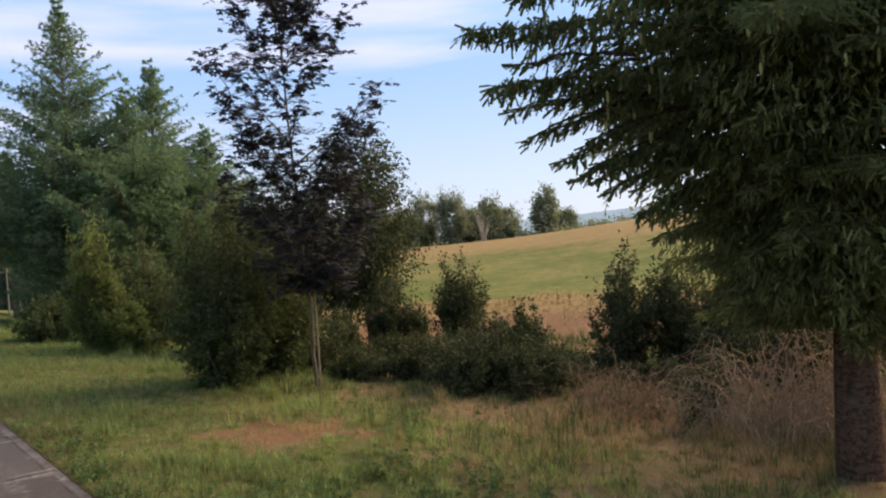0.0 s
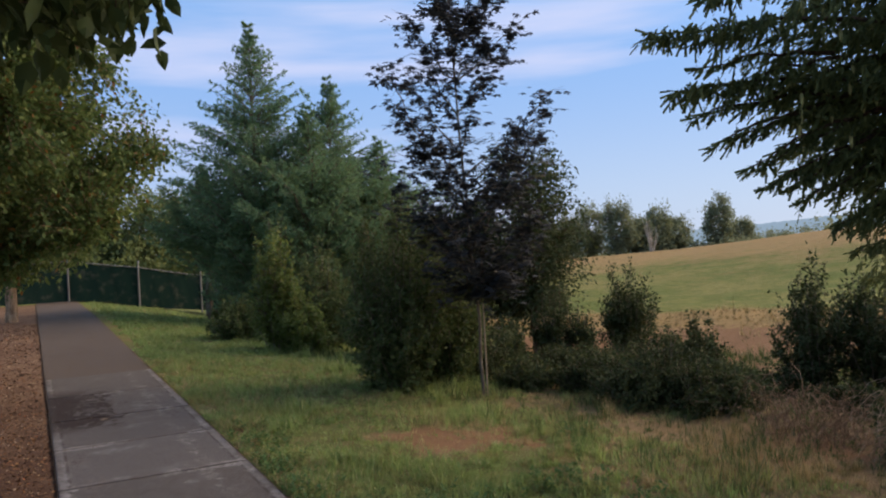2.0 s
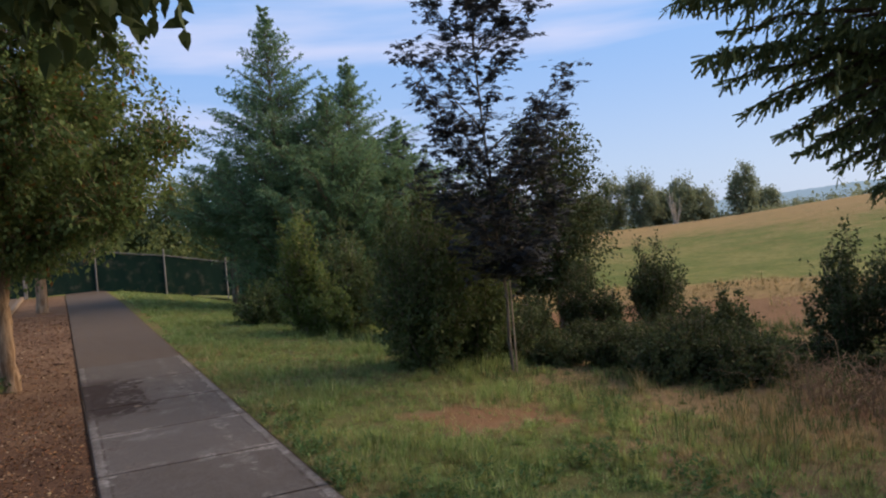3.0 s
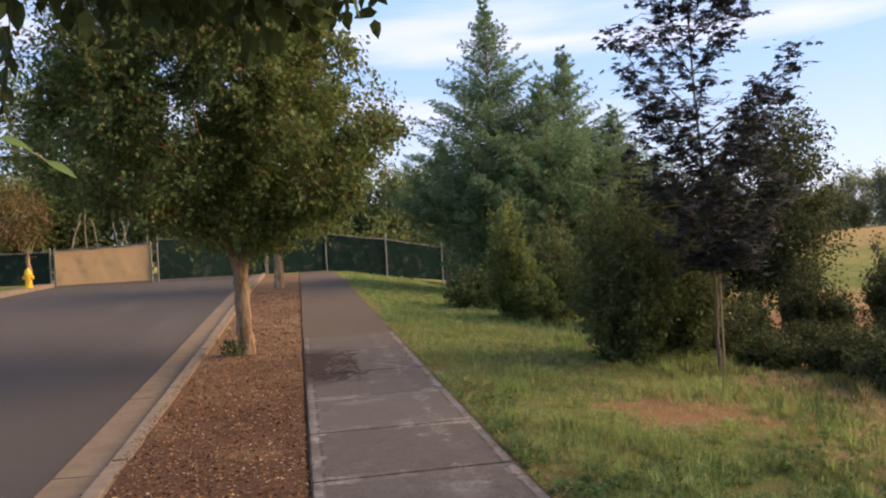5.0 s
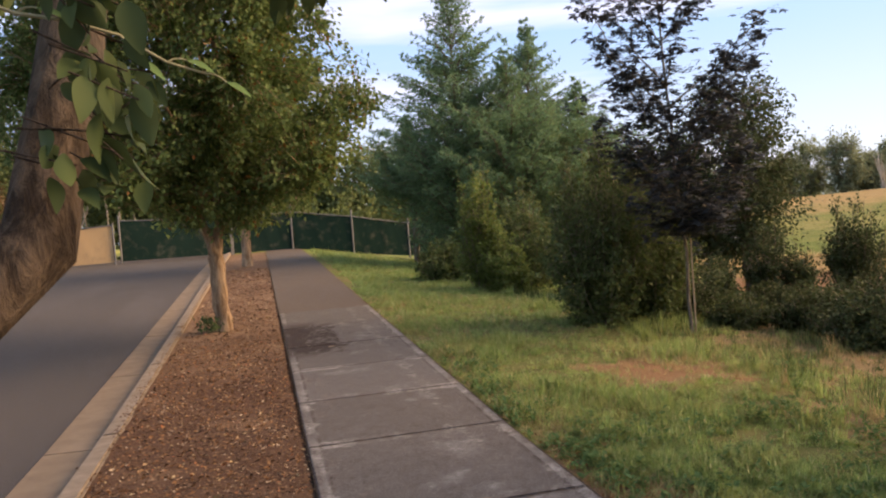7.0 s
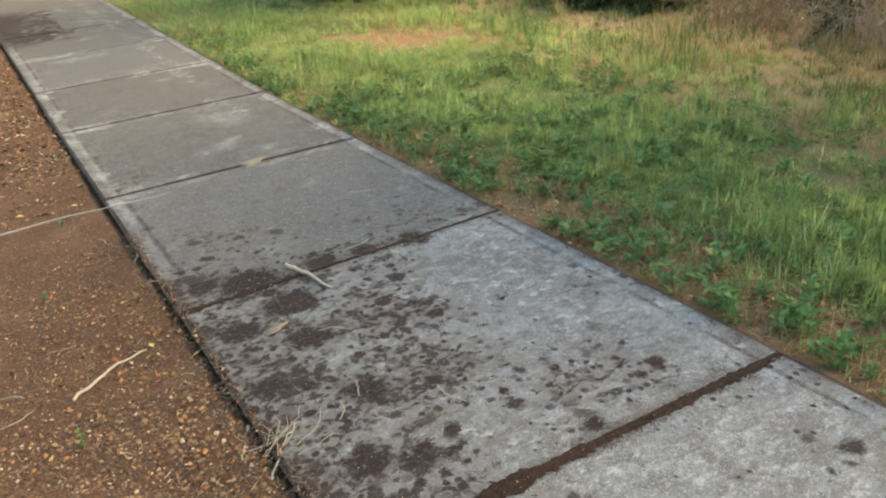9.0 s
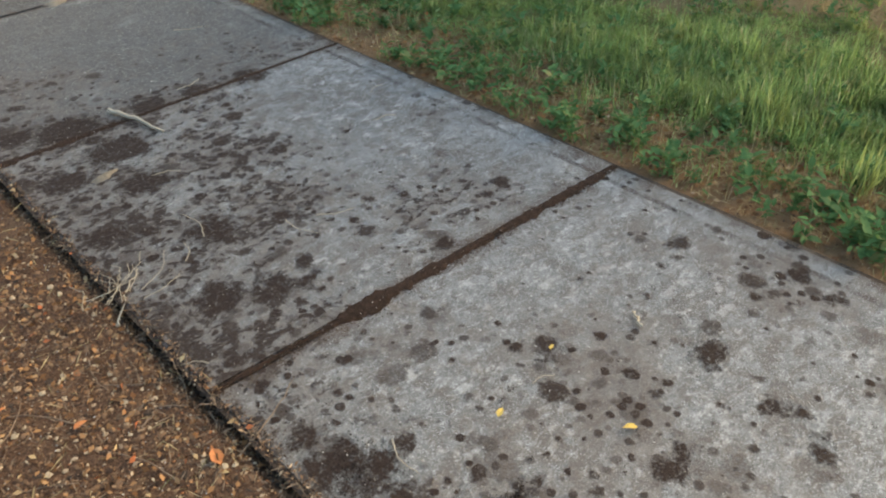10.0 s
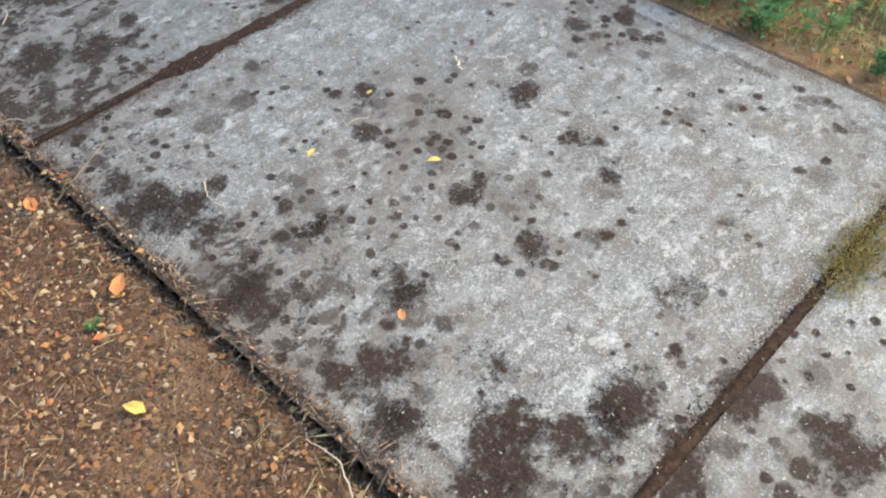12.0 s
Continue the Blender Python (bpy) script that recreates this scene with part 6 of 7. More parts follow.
def straw_density(x, y):
    d, b, f = ground_zones(x, y)
    return np.clip(sstep(d, 0.2, 0.7) * (0.45 + 0.5 * fbm(x, y, 1.3, 1.1) + 0.45 * fbm(x, y, 4.5, 0.4)) * (1 - 0.7 * sstep(b, 0.35, 0.7)), 0.0, 1)


def grasses():
    rng = R(300)
    lawn("lawn_grass", "short green lawn grass beside the pavement", rng, 82000, (1.58, 3.6, -1.6, 4.0), green_density, 0.035, 0.10, 0.0046, GRASS, 0.85, 7)
    lawn("lawn_grass", "short green lawn grass beside the pavement", rng, 84000, (1.58, 5.6, 1.0, 6.8), green_density, 0.04, 0.115, 0.0056, GRASS, 0.8, 7, simple=True)
    lawn("lawn_grass", "short green lawn grass sloping to the shrubs", rng, 105000, (1.58, 7.5, 6.5, 20), green_density, 0.06, 0.14, 0.0055, GRASS, simple=True)
    lawn("lawn_grass", "short green lawn grass near the fence", rng, 42000, (1.58, 9, 20, 36), green_density, 0.07, 0.15, 0.0060, GRASS, simple=True)
    lawn("dry_grass", "tall straw-coloured dry grass", rng, 34000, (2.7, 9.5, -2.5, 9.0), straw_density, 0.05, 0.17, 0.0034, STRAW, 0.6, 14, simple=True)
    lawn("dry_grass", "thin straw among the green grass", rng, 42000, (1.7, 9.0, -2.0, 14), lambda x, y: 0.35 + 0.5 * fbm(x, y, 0.9, 3.0), 0.05, 0.16, 0.0030, STRAW, 0.7, 5, simple=True)
    # dark shrub colour in place of grass green imitates the shade in the hollow
    lawn("scrub_grass", "rough mixed grass in the hollow", rng, 38000, (4.5, 14, 2, 16), lambda x, y: np.full_like(x, 0.6) * (np.hypot(x, y) < 17), 0.10, 0.28, 0.0060, SHRUB_LEAF, 0.6, 8, simple=True)
    lawn("edge_grass", "ragged dry and green grass along the pavement edge", rng, 16000, (1.56, 2.1, -2.2, 14), lambda x, y: 0.4 + 0.5 * fbm(x, y, 2.6, 6.0), 0.03, 0.10, 0.0024, STRAW, 0.8, 6)
    lawn("edge_grass", "ragged green grass along the pavement edge", rng, 22000, (1.56, 2.1, -2.2, 16), lambda x, y: (0.25 + 0.6 * fbm(x, y, 2.1, 8.0)) * np.where(y < 3.5, 0.30, 1.0), 0.03, 0.10, 0.0030, GRASS, 0.6, 7)
    lawn("grass_tufts", "rank green grass tufts in the lawn", rng, 26000, (1.75, 4.6, -1.8, 6.5), lambda x, y: np.clip(fbm(x, y, 2.7, 2.0) * 0.9 + 0.15, 0, 1) * green_density(x, y), 0.10, 0.20, 0.0050, GRASS, 0.45, 24)
    lawn("grass_tufts", "rank green grass tufts in the lawn", rng, 20000, (1.75, 6.5, 6.5, 16), lambda x, y: np.clip(fbm(x, y, 1.7, 2.0) * 0.9 + 0.15, 0, 1) * green_density(x, y), 0.10, 0.22, 0.0050, GRASS, 0.45, 24, simple=True)
    lawn("dry_tufts", "bleached upright straw tufts", rng, 14000, (3.0, 7.5, -1.5, 7.5), lambda x, y: np.clip(fbm(x, y, 2.2, 5.0), 0, 1) * straw_density(x, y), 0.12, 0.28, 0.0032, STRAW, 0.38, 34, simple=True)
    lawn("dry_tufts", "bright straw tufts at the foot of the spruce", rng, 16000, (4.8, 7.8, -0.8, 4.2), lambda x, y: np.clip(0.25 + 0.8 * fbm(x, y, 2.6, 7.0), 0, 1), 0.10, 0.26, 0.0034, STRAW, 0.32, 40, simple=True)
    lawn("grass_tufts", "tall lush grass behind the bare pavement edge", rng, 15000, (1.85, 3.2, -1.8, 4.2), lambda x, y: np.clip(fbm(x, y, 2.0, 9.0) * 0.9 + 0.35, 0, 1) * green_density(x, y), 0.10, 0.19, 0.0042, GRASS, 0.5, 20)
    lawn("lawn_grass", "short green lawn grass beside the pavement", rng, 26000, (1.58, 5.5, -9, -1.5), green_density, 0.04, 0.11, 0.0060, GRASS, 0.8, 8, simple=True)
    # taller meadow tufts in the middle distance
    lawn("meadow_grass", "dry meadow grass on the bank", rng, 26000, (10, 26, 6, 28), lambda x, y: straw_density(x, y), 0.10, 0.26, 0.0060, STRAW, 0.5, 7, simple=True)


grasses()


def weeds():
    """Small broad-leaved weeds on the bare edge of the lawn."""
    rng = R(310)
    pts, dirs, nor, L = [], [], [], []
    for i in range(1500):
        x, y = 1.56 + abs(rng.normal(0, 0.22)), rng.uniform(-1.8, 8)
        if i >= 560:
            x, y = rng.uniform(1.7, 4.2), rng.uniform(-1.8, 5)
        if fbm(x, y, 2.3, 5.0) < -0.45:
            continue
        z = float(land_z(x, y))
        s = rng.uniform(0.6, 1.4)
        for k in range(rng.randint(7, 18)):
            a = rng.uniform(0, 6.28)
            hgt = rng.uniform(0, 0.07) * s
            pts.append((x + rng.normal(0, 0.012), y + rng.normal(0, 0.012), z + hgt))
            dirs.append((math.cos(a), math.sin(a), rng.uniform(0.1, 0.9)))
            nor.append((rng.normal(0, 0.3), rng.normal(0, 0.3), 1))
            L.append(rng.uniform(0.02, 0.05) * s)
    L = np.array(L)
    v, q, t = blades(np.array(pts), np.array(dirs), np.array(nor), L, L * 0.5, "oval")
    ob = solid("weeds", [(v, q), (v[t].reshape(-1, 3), np.arange(t.size).reshape(-1, 3))], WEED)
    tagged(ob, "small leafy weeds along the pavement edge", "weeds", kind="stuff")
    # low sprouts at the foot of the forked street tree
    rng = R(312)
    z = float(walk_z(11.6)) - 0.03
    n = 160
    p = np.stack([-1.05 + rng.normal(0, 0.12, n), 11.75 + rng.normal(0, 0.1, n), z + rng.uniform(0, 0.22, n)], 1)
    d = unit(rng.normal(0, 0.5, (n, 3)) + np.array((0, 0, 0.8)))
    Ls = rng.uniform(0.05, 0.11, n)
    tagged(solid("sprouts", [blades(p, d, rng.normal(0, 1, (n, 3)), Ls, Ls * 0.4, "leaf")], SHRUB_LEAF), "dark green basal sprouts at a trunk's foot", "sprouts", kind="stuff")


weeds()


def crust_patch(x, y, rx, ry, rot, rng, z=0.0, high=0.006):
    """A thin ragged scab of soil and moss lying on the slab."""
    seg = 26
    a = np.linspace(0, 2 * np.pi, seg, endpoint=False)
    ph = rng.uniform(0, 6.28, 4)
    edge = 1 + 0.20 * np.sin(2 * a + ph[0]) + 0.16 * np.sin(3 * a + ph[1]) + 0.13 * np.sin(5 * a + ph[2]) + 0.10 * np.sin(9 * a + ph[3]) + rng.normal(0, 0.06, seg)
    rows = [(0.0, high), (0.4, high * 0.95), (0.75, high * 0.6), (1.0, -0.003)]
    vs = []
    for q, h in rows[1:]:
        px, py = rx * q * edge * np.cos(a), ry * q * edge * np.sin(a)
        vs.append(np.stack([px * math.cos(rot) - py * math.sin(rot), px * math.sin(rot) + py * math.cos(rot), h + rng.normal(0, high * 0.14, seg) * (q < 1)], 1))
    v = np.concatenate([[(0, 0, high)]] + vs) + np.array((x, y, z))
    tri = np.array([(0, 1 + i, 1 + (i + 1) % seg) for i in range(seg)])
    quad = np.array([(1 + r * seg + i, 1 + (r + 1) * seg + i, 1 + (r + 1) * seg + (i + 1) % seg, 1 + r * seg + (i + 1) % seg) for r in range(2) for i in range(seg)])
    return [(v, tri), (v, quad)]


def clutter():
    rng = R(400)
    # soil scabs: the large dark ones, then a scatter of small round ones, thicker next to the strip
    big = ((0.16, -0.83, 0.10, 0.055, 0.6), (0.10, 0.12, 0.085, 0.05, 0.9), (0.08, -0.19, 0.05, 0.03, 0.3), (0.30, -0.45, 0.045, 0.025, 0.2), (0.36, -0.91, 0.055, 0.04, 0.5), (0.45, -1.05, 0.06, 0.03, 0.6),
           (0.52, -1.10, 0.03, 0.025, 0), (0.27, 0.82, 0.10, 0.05, 0.9), (0.09, -0.63, 0.045, 0.03, 1.2), (0.30, -0.17, 0.04, 0.025, 0), (0.31, 0.84, 0.10, 0.06, 0.2), (0.33, 2.14, 0.16, 0.07, 0.1), (0.36, 1.17, 0.09, 0.06, 0.4),
           (0.28, 1.59, 0.10, 0.06, 1.0), (0.58, -1.26, 0.05, 0.03, 0.3))
    def crumbs(name, label, c, s, material):
        """Small lumps, each a low five-sided pyramid with a skewed top."""
        n = len(c)
        a = np.linspace(0, 2 * np.pi, 5, endpoint=False)[None] + rng.uniform(0, 6.28, (n, 1))
        r = s[:, None] * rng.uniform(0.6, 1.3, (n, 5))
        foot = np.stack([c[:, :1] + r * np.cos(a), c[:, 1:2] + r * np.sin(a), np.repeat(c[:, 2:3], 5, 1) - 0.002], 2)
        top = c + np.stack([rng.normal(0, 0.3, n) * s, rng.normal(0, 0.3, n) * s, s * rng.uniform(0.25, 0.7, n)], 1)
        v = np.concatenate([foot, top[:, None]], 1).reshape(-1, 3)
        k = np.arange(n)[:, None] * 6
        f = np.concatenate([k + np.array((i, (i + 1) % 5, 5)) for i in range(5)])
        tagged(solid(name, [(v, f)], material, smooth=True), label, "soil", kind="stuff")
    c, s = [], []
    for x, y, rx, ry, rot in big:
        n = int(4500 * (rx * ry) ** 0.5)
        u, w = rng.normal(0, 0.55, n) * rx, rng.normal(0, 0.55, n) * ry
        px, py = x + u * math.cos(rot) - w * math.sin(rot), y + u * math.sin(rot) + w * math.cos(rot)
        ok = fbm(px, py, 38, x * 9) + 0.5 * fbm(px, py, 90, y * 7) > -0.35
        c.append(np.stack([px, py, walk_z(py)], 1)[ok]); s.append(rng.uniform(0.0008, 0.0021, ok.sum()))
    for i in range(260):
        x, y = min(1.45, 0.04 + abs(rng.normal(0, 0.45))), rng.uniform(-1.6, 3.4)
        if fbm(x, y, 3.1, 2.0) + rng.normal(0, 0.4) < -0.2:
            continue
        q = rng.uniform(0.004, 0.011) * (1.7 if rng.uniform() < 0.15 else 1)
        n = rng.randint(6, 20)
        c.append(np.stack([x + rng.normal(0, q, n), y + rng.normal(0, q * 0.8, n), np.zeros(n)], 1)); s.append(rng.uniform(0.0008, 0.0019, n))
    crumbs("moss_crumbs", "dark crumbly moss and soil spots on the slabs", np.concatenate(c), np.concatenate(s), CRUST)
    # soil that wells out of the joints and along the edge
    c, s = [], []
    for jy, amount, wide in ((-1.04, 2600, 0.011), (0.50, 4200, 0.017), (2.03, 2600, 0.012), (3.59, 700, 0.008), (5.18, 400, 0.007), (6.55, 250, 0.007), (8.0, 250, 0.007)):
        x = rng.uniform(0.0, 1.5, amount)
        wv = wide * (1 + 0.8 * fbm(x, x * 0, 9, jy)) * np.where(x < 0.75, 1.25, 0.9)
        c.append(np.stack([x, joint_y(jy, x) + rng.normal(0, 1, amount) * wv, walk_z(jy) - 0.003 + rng.uniform(0, 0.003, amount)], 1)); s.append(rng.uniform(0.0012, 0.0034, amount))
    # low mats of soil and moss that fill the joints and spill over their edges
    for jy, at, half in ((0.50, (0.0, 0.12, 0.2, 0.30, 0.36, 0.45, 0.52, 0.58, 0.9, 1.2, 1.35, 1.5), (0.005, 0.009, 0.006, 0.006, 0.013, 0.037, 0.030, 0.022, 0.020, 0.018, 0.026, 0.012)),
                         (2.03, (0.0, 0.3, 0.6, 0.9, 1.2, 1.5), (0.030, 0.024, 0.014, 0.018, 0.012, 0.016)), (-1.04, (0.0, 0.2, 0.5, 1.0, 1.5), (0.016, 0.022, 0.012, 0.010, 0.010))):
        xs, us = np.linspace(0.0, 1.515, 330), np.linspace(-1, 1, 9)
        X, U = np.meshgrid(xs, us, indexing="ij")
        side = np.where(U < 0, 1.0, 7.0)
        reach = np.interp(X, at, half) * (1 + 0.35 * fbm(X, side, 11, jy) + 0.40 * fbm(X, side, 37, 2 + jy) + 0.25 * fbm(X, side, 110, 4 + jy))
        Y = joint_y(jy, X) + U * np.maximum(reach, 0.003)
        Z = walk_z(Y) + 0.0030 - 0.0048 * U ** 2 + 0.0012 * fbm(X, Y, 90, 5.0)
        v = np.stack([X, Y, Z], 2).reshape(-1, 3)
        i = (np.arange(329)[:, None] * 9 + np.arange(8)[None, :]).ravel()
        tagged(solid("joint_moss", [(v, np.stack([i, i + 9, i + 10, i + 1], 1))], JOINT_MOSS, smooth=True), "dark brown mat of soil and moss in a slab joint", "moss", kind="stuff")
    n = 2600
    y = rng.uniform(-1.7, 6, n)
    c.append(np.stack([-0.012 + rng.normal(0, 0.014, n) + 0.02 * fbm(y, y * 0, 5, 1.0), y, np.full(n, -0.036)], 1)); s.append(rng.uniform(0.003, 0.007, n))
    n = 3500
    y = rng.uniform(-1.7, 4, n)
    c.append(np.stack([rng.exponential(0.05, n) * (0.7 + 0.6 * fbm(y, y * 0, 4, 2.0)), y, np.full(n, -0.001)], 1)); s.append(rng.uniform(0.0012, 0.0035, n))
    crumbs("joint_dirt", "dark crumbly soil welling from the slab joints", np.concatenate(c), np.concatenate(s), JOINT_SOIL)
    n = 2600
    y = rng.uniform(0.5, 32, n)
    crumbs("gutter_dirt", "dark line of soil along the kerb's foot", np.stack([-1.675 - np.abs(rng.normal(0, 0.025, n)), y, road_z(y) - 0.128], 1), rng.uniform(0.006, 0.022, n), JOINT_SOIL)
    n = 1500
    y = rng.uniform(0.5, 26, n)
    crumbs("kerb_dirt", "soil spilling over the kerb", np.stack([-1.50 - np.abs(rng.normal(0, 0.05, n)), y, road_z(y) - 0.013], 1), rng.uniform(0.004, 0.016, n), SOIL)
    c, s = [], []
    for jy in (-1.04, 0.50, 2.03):
        n = 1300
        x = np.where(rng.uniform(0, 1, n) < 0.7, rng.uniform(0, 0.8, n), rng.uniform(0.8, 1.5, n))
        y = joint_y(jy, x) + rng.normal(0, 0.013, n) * (1 + 0.9 * fbm(x, x * 0, 7, jy + 2)) + 0.01 * fbm(x, x * 0, 13, jy)
        ok = fbm(x, y, 8, jy) > -0.25
        c.append(np.stack([x, y, np.full(n, -0.001)], 1)[ok]); s.append(rng.uniform(0.0009, 0.0024, ok.sum()))
    crumbs("joint_moss", "black-brown moss lumps along the slab joints", np.concatenate(c), np.concatenate(s), CRUST)
    # mossy yellow tuft in the nearest joint
    n = 2600
    p = np.stack([1.0 + rng.normal(0, 0.075, n), -1.085 + rng.normal(0, 0.026, n), np.full(n, 0.0)], 1)
    L = rng.uniform(0.006, 0.018, n)
    tagged(solid("moss_tuft", [blades(p, unit(rng.normal(0, 0.55, (n, 3)) + np.array((0, 0, 1))), rng.normal(0, 1, (n, 3)), L, L * 0.16, "leaf")], MOSS_BLADE), "olive-yellow moss tuft in a slab joint", "moss", kind="stuff")
    # bark chips and leaf litter on the strip
    def litter(name, label, n, area, lo, hi, ratio, material, tilt=0.35):
        x, y = rng.uniform(area[0], area[1], n), rng.uniform(area[2], area[3], n)
        z = (land_z(x, y) + 0.004 if area[0] > 1.5 else np.where(x < -0.012, strip_z(x, y) + 0.005, walk_z(y) + 0.002)) + rng.uniform(0, 0.008, n)
        a = rng.uniform(0, 6.28, n)
        d = np.stack([np.cos(a), np.sin(a), rng.normal(0, tilt * 0.5, n)], 1)
        L = rng.uniform(lo, hi, n) ** 1.0
        got = blades(np.stack([x, y, z], 1), d, unit(rng.normal(0, tilt, (n, 3)) + np.array((0, 0, 1))), L, L * ratio, "leaf")
        tagged(solid(name, [got], material), label, "litter", kind="stuff")
    litter("bark_chips", "bark chips and dry leaf litter on the soil", 9000, (-1.46, -0.02, 4.2, 11), 0.010, 0.040, 0.6, CHIP)
    litter("leaf_scraps", "crumbled orange-brown dry leaves on the soil", 3200, (-1.46, -0.02, 3.6, 10.5), 0.012, 0.045, 0.55, LEAF_SCRAP)
    litter("bark_chips", "fine bark chips on the bare soil", 9000, (-1.46, -0.02, 2.2, 5.0), 0.004, 0.014, 0.5, CHIP)
    litter("leaf_scraps", "crumbled orange-brown dry leaves on the soil", 3200, (-0.95, -0.02, -1.65, 2.6), 0.006, 0.024, 0.6, LEAF_SCRAP, 0.7)
    litter("leaf_scraps", "crumbled orange-brown dry leaves beside the slab edge", 900, (-0.32, 0.0, -1.65, 2.4), 0.008, 0.026, 0.6, LEAF_SCRAP, 0.8)
    litter("bark_chips", "bark chips and dry leaf litter on the soil", 15000, (-1.25, 0.01, -1.6, 3.0), 0.004, 0.016, 0.42, CHIP, 0.6)
    litter("bark_chips", "bark chips and dry leaf litter on the soil", 4000, (-1.40, -0.02, 11, 24), 0.02, 0.07, 0.6, CHIP)
    litter("dry_needles", "thin dry stems among the bark litter", 900, (-1.2, 0.0, -1.6, 3.0), 0.02, 0.07, 0.05, STRAW)
    litter("grit", "pale grit and seed husks on the slabs", 5200, (0.0, 1.5, -1.6, 4.0), 0.002, 0.0075, 0.6, PEBBLE)
    litter("soil_grit", "pale grit in the soil of the strip", 3000, (-1.1, -0.02, -1.6, 3.0), 0.002, 0.0065, 0.8, PEBBLE)
    litter("bark_chips", "small dark bark chips and leaf scraps on the soil", 13000, (-0.95, 0.02, -1.65, 1.1), 0.003, 0.011, 0.5, CHIP, 0.8)
    litter("dry_stems", "thin dry stems among the bark litter", 500, (-0.95, 0.03, -1.65, 1.1), 0.015, 0.06, 0.04, STRAW, 0.5)
    litter("edge_litter", "dry leaf scraps on the bare lawn edge", 2600, (1.56, 2.15, -1.8, 5.0), 0.006, 0.024, 0.5, CHIP, 0.6)
    litter("edge_litter", "crumbled tan leaves on the bare lawn edge", 2600, (1.56, 2.12, -1.8, 4.6), 0.010, 0.040, 0.6, LEAF_SCRAP, 0.6)
    litter("edge_straw", "bits of dead straw on the bare lawn edge", 4200, (1.55, 2.1, -1.8, 5.0), 0.02, 0.07, 0.05, STRAW, 0.5)
    n = 11000
    x, y = -0.95 + 0.96 * rng.uniform(0, 1, n), rng.uniform(-1.65, 1.6, n)
    crumbs("soil_crumbs", "dark crumbs of soil and bark on the strip", np.stack([x, y, strip_z(x, y) + 0.003], 1), rng.uniform(0.002, 0.008, n) * rng.uniform(0.6, 1.6, n), CHIP)
    litter("bark_fibres", "dark shredded bark fibres on the soil", 4500, (-0.95, 0.02, -1.65, 1.1), 0.012, 0.045, 0.07, DEAD, 0.6)
    litter("edge_scraps", "crumbled bark spilling over the slab edge", 3600, (-0.05, 0.020, -1.65, 3.0), 0.004, 0.016, 0.4, CHIP, 0.8)
    litter("edge_fibres", "dark shredded bark fibres along the slab edge", 1000, (-0.06, 0.022, -1.65, 3.0), 0.015, 0.05, 0.06, DEAD, 0.6)
    n = 1500
    x, y = rng.uniform(-0.95, 0.0, n), rng.uniform(-1.65, 1.6, n)
    ok = fbm(x, y, 5, 2.2) + rng.normal(0, 0.4, n) > 0.1
    crumbs("soil_clods", "dark damp clods of soil on the strip", np.stack([x, y, strip_z(x, y)], 1)[ok], rng.uniform(0.005, 0.015, ok.sum()), JOINT_SOIL)
    # single fallen leaves
    def fallen(x, y, z, s, rot, material, label):
        v, q, t = blades(np.zeros((1, 3)), np.array([(math.cos(rot), math.sin(rot), 0.12)]), np.array([(0.1, 0.15, 1.0)]), np.array([s]), np.array([s * 0.6]), "oval")
        ob = solid("fallen_leaf", [(v, q), (v[t].reshape(-1, 3), np.arange(t.size).reshape(-1, 3))], material)
        ob.location = (x, y, z)
        tagged(ob, label, "leaf", "fallen leaves")
    fallen(0.246, -0.49, 0.006, 0.03, 1.0, ORANGE_LEAF, "small orange fallen leaf on the slab")
    fallen(0.63, -0.24, 0.006, 0.035, 2.4, YELLOW_LEAF, "small yellow fallen leaf on the slab")
    fallen(0.68, 0.06, 0.006, 0.02, 0.2, YELLOW_LEAF, "tan husk on the slab")
    fallen(0.43, 0.0, 0.006, 0.03, 0.4, YELLOW_LEAF, "pale yellow petal on the slab")
    fallen(-0.09, 0.345, -0.010, 0.055, 1.4, ORANGE_LEAF, "orange-brown fallen leaf on the soil")
    fallen(-0.10, 0.0, -0.010, 0.06, 0.8, ORANGE_LEAF, "reddish fallen leaf on the soil")
    fallen(-0.21, -0.27, -0.010, 0.05, 2.0, YELLOW_LEAF, "yellow fallen leaf on the soil")
    for i in range(14):
        fallen(rng.uniform(-1.2, -0.05), rng.uniform(-1.2, 4.5), -0.010, rng.uniform(0.02, 0.04), rng.uniform(0, 6), ORANGE_LEAF if i % 2 else YELLOW_LEAF, "dry fallen leaf on the bare soil")
    # twigs
    def twig(pts, r0, r1, label, material=DRYSTEM):
        p0 = np.array(pts[0], float)
        p = np.array(pts, float) - p0
        t = np.linspace(0, 1, 12)
        q = np.stack([np.interp(t, np.linspace(0, 1, len(p)), p[:, i]) for i in range(3)], 1)
        q += rng.normal(0, 0.004 if r0 > 0.0025 else 0.0013, q.shape) * np.array((1, 1, 0.3))
        ob = solid("twig", [tube(q, np.linspace(r0, r1, 12), 6)], material, smooth=True)
        ob.location = p0
        tagged(ob, label, "twig", "fallen twigs")
    twig([(-0.63, 3.46, -0.008), (-0.3, 3.47, 0.002), (-0.04, 3.42, 0.012), (0.32, 3.41, 0.006)], 0.006, 0.002, "long pale dry stem lying over the pavement edge")
    twig([(-0.46, 1.72, -0.012), (-0.3, 1.83, -0.004), (-0.17, 1.88, -0.01)], 0.006, 0.003, "pale dry twig on the bare soil")
    twig([(0.48, 2.15, 0.010), (0.52, 2.0, 0.013), (0.545, 1.84, 0.007)], 0.009, 0.005, "short forked pale twig on the slab")
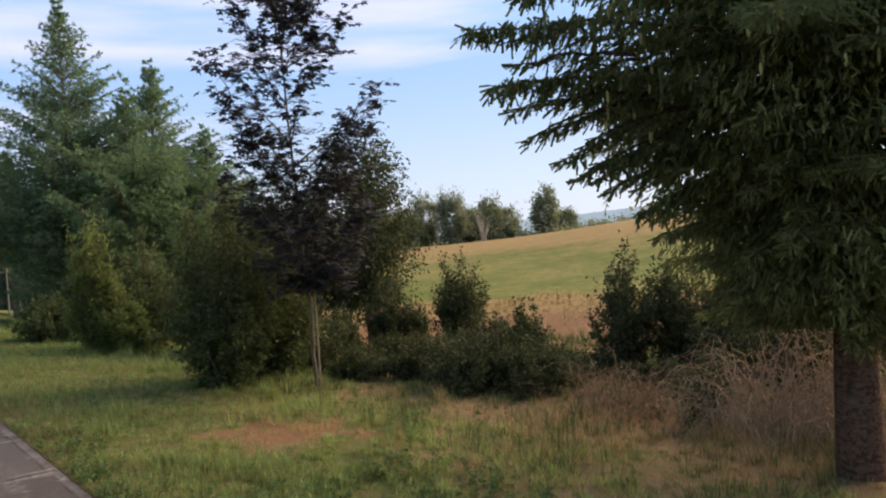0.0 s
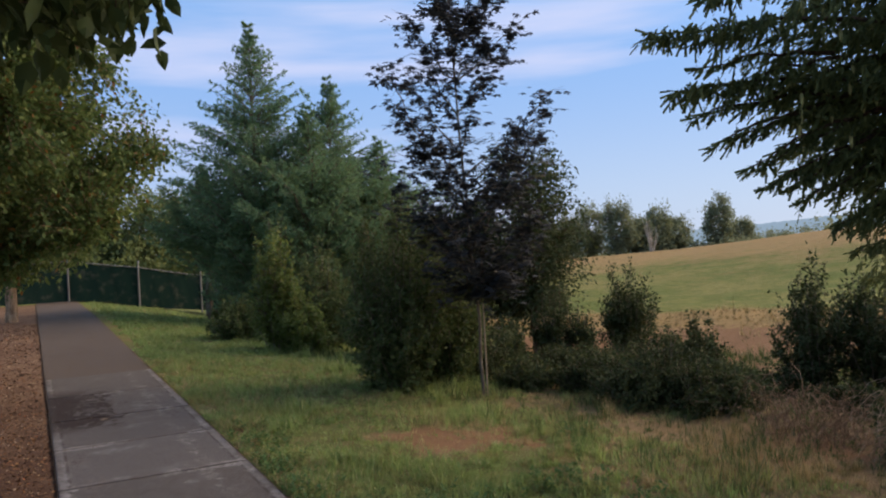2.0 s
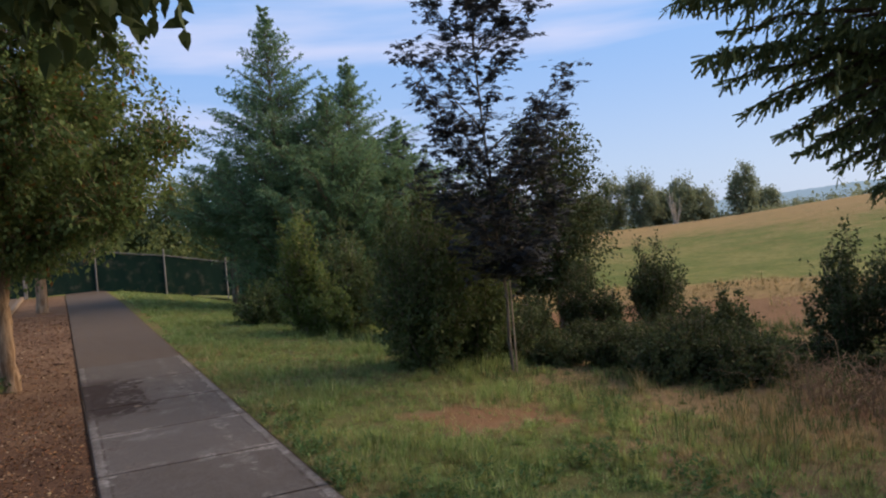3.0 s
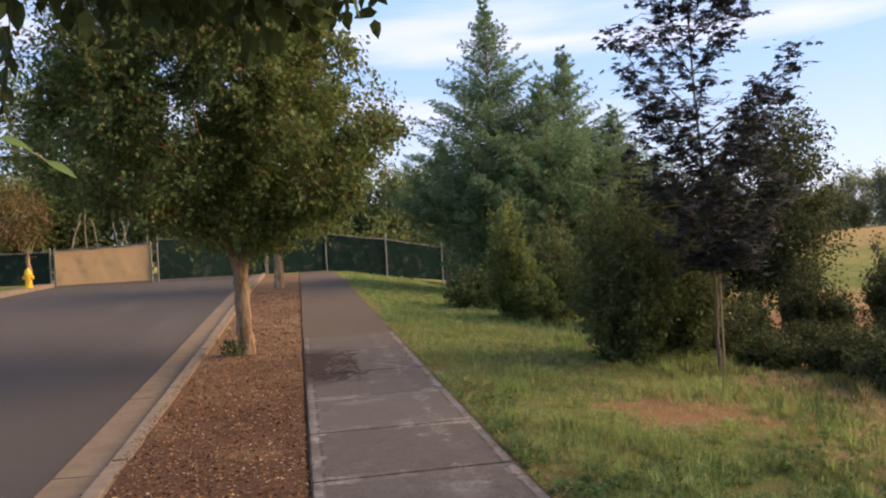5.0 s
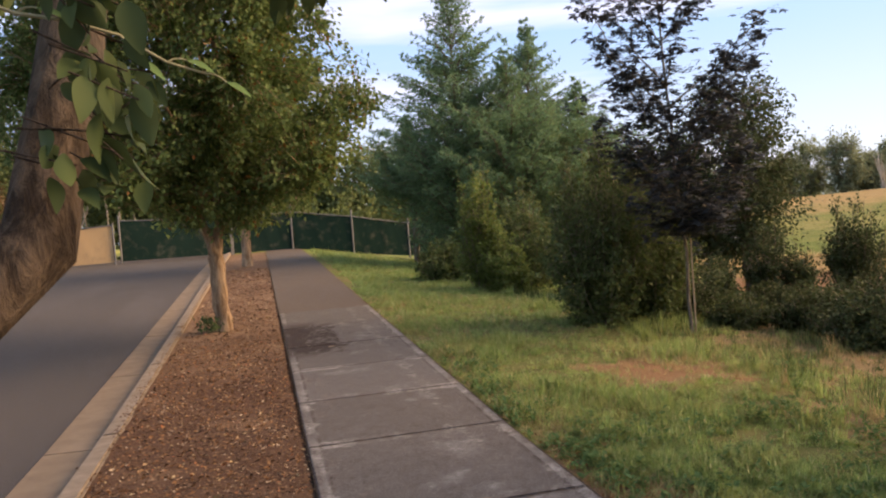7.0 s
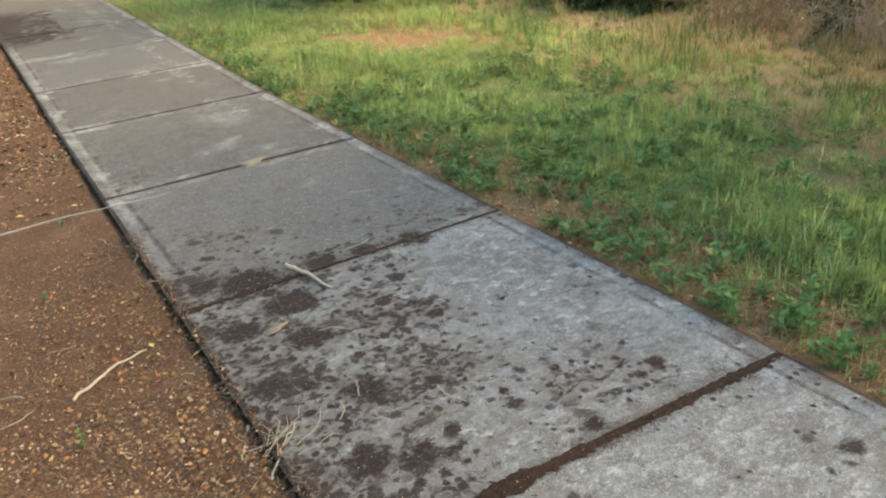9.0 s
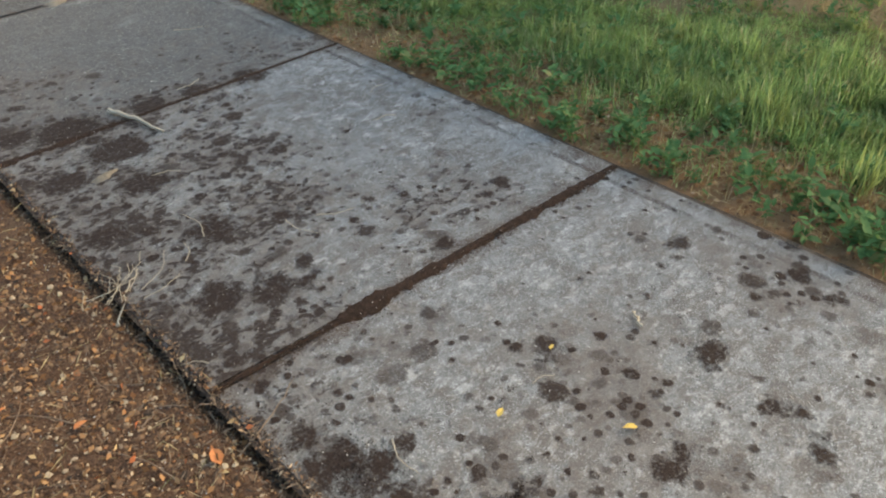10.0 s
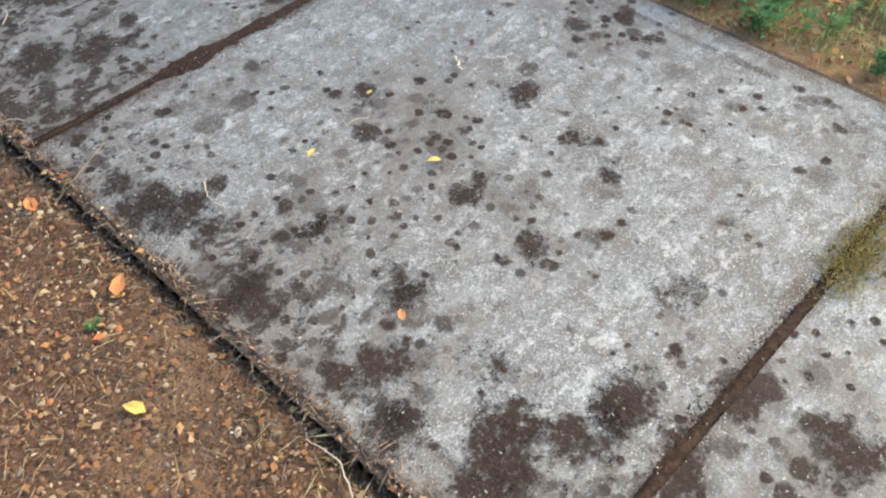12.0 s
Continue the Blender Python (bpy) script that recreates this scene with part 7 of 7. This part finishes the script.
    twig([(0.91, -0.05, 0.005), (0.945, 0.0, 0.006)], 0.004, 0.003, "small whitish twig on the slab")
    twig([(-0.05, 0.95, -0.02), (0.02, 1.05, 0.004), (0.10, 1.12, 0.004)], 0.003, 0.0015, "thin dry stem across the pavement edge")
    for i in range(30):
        x, y = rng.uniform(-1.1, 1.4), rng.uniform(-1.4, 3)
        z = 0.005 if x > 0 else -0.008
        a, L = rng.uniform(0, 6.28), rng.uniform(0.05, 0.16)
        twig([(x, y, z), (x + L * 0.5 * math.cos(a), y + L * 0.5 * math.sin(a), z + 0.002), (x + L * math.cos(a + 0.3), y + L * math.sin(a + 0.3), z)], 0.0018, 0.0008, "thin dry stalk lying on the ground")
    for i in range(34):
        x, y = rng.uniform(-0.8, -0.03), rng.uniform(-1.4, 0.9)
        a, L = rng.uniform(0, 6.28), rng.uniform(0.08, 0.26)
        q = [(x + L * k * math.cos(a + 0.35 * k), y + L * k * math.sin(a + 0.35 * k)) for k in (0, 0.35, 0.7, 1.0)]
        twig([(u, w, float(strip_z(u, w) if u < -0.012 else walk_z(w)) + 0.006) for u, w in q], rng.uniform(0.0015, 0.003), 0.0008, "thin brown twig lying in the bark litter", DEAD)
    # wisps of dry grass over the slab's edge
    for i in range(12):
        x, y, a, L = rng.uniform(-0.10, 0.06), rng.uniform(0.98, 1.14), rng.normal(0.35, 0.45), rng.uniform(0.08, 0.20)
        twig([(x, y, 0.004), (x + L * 0.5 * math.cos(a), y + L * 0.5 * math.sin(a), 0.016), (x + L * math.cos(a + 0.4), y + L * math.sin(a + 0.4), 0.004)], 0.0012, 0.0006, "wisp of dry grass across the slab's edge")
    # pale stone flake in the hole of the slab
    for x, y, s in ((0.25, 1.69, 0.045), (0.54, 9.28, 0.05), (0.86, 3.605, 0.085)):
        tagged(solid("stone_flake", crust_patch(0, 0, s, s * 0.5, 0.3, rng, high=0.009), KERB), "pale stone flake on the pavement", "stone", "stone flakes").location = (x, y, float(walk_z(y)))


clutter()

# ---------------------------------------------------------------- pavement, kerb and gutter pieces


def pavement():
    rng = R(500)
    top = thing("sidewalk", (0, 0, 0), "weathered grey concrete slab sidewalk with mossy joints", "sidewalk", kind="structure")
    joints = [-10.25, -8.7, -7.16, -5.63, -4.1, -2.57, -1.04, 0.50, 2.03, 3.59, 5.18, 6.55, 8.0, 9.45, 11.1, 12.93]
    for a, c in zip(joints, joints[1:]):
        g = 0.0065
        bm = block(0.0, 1.52, a + g, c - g, -0.1, 0.0, 0.007)
        for v in bm.verts:
            j = a if v.co.y < (a + c) / 2 else c
            v.co.y += float(joint_y(j, v.co.x)) - j
            v.co.z += float(walk_z(v.co.y)) if v.co.z > -0.05 else float(walk_z(v.co.y))
        tilt, lift = rng.normal(0, 0.0012), rng.normal(0, 0.0015)
        for v in bm.verts:
            v.co.z += lift + tilt * v.co.x
        part("slab", bm, CONCRETE, top)
    path = solid("asphalt_path", [ribbon(0.0, 1.50, 12.95, FENCE_Y + 0.5, -0.004, 12, 120, 0.004, 2.2)], PATH_ASPHALT, top, smooth=True)
    path["label"] = "brownish asphalt stretch of the sidewalk"
    kerb = thing("kerb", (-1.53, 0, 0), "worn concrete kerb with gutter pan along the street", "kerb", kind="structure")
    y = -15.0
    while y < 34.5:
        L = 3.05
        bm = block(-1.66, -1.495, y + 0.006, y + L - 0.006, -0.25, -0.012, 0.022)
        for v in bm.verts:
            v.co.z += float(road_z(v.co.y)) + rng.normal(0, 0.0015)
            v.co.x += 1.53
        part("kerb_stone", bm, KERB, kerb)
        bm = block(-2.11, -1.662, y + 0.006, y + L - 0.006, -0.25, -0.128, 0.006)
        for v in bm.verts:
            v.co.z += float(road_z(v.co.y)) + (0.010 if v.co.x < -1.85 else 0)
            v.co.x += 1.53
        part("gutter_slab", bm, GUTTER, kerb)
        y += L
    far = thing("far_kerb", (-9.67, 0, 0), "pale concrete kerb on the opposite side", "kerb", kind="structure")
    y = -15.0
    while y < 32:
        bm = block(-0.07, 0.07, y + 0.006, y + 3.044, -0.1, 0.135, 0.02)
        for v in bm.verts:
            v.co.z += float(road_z(v.co.y))
        part("kerb_stone", bm, KERB, far)
        y += 3.05


pavement()
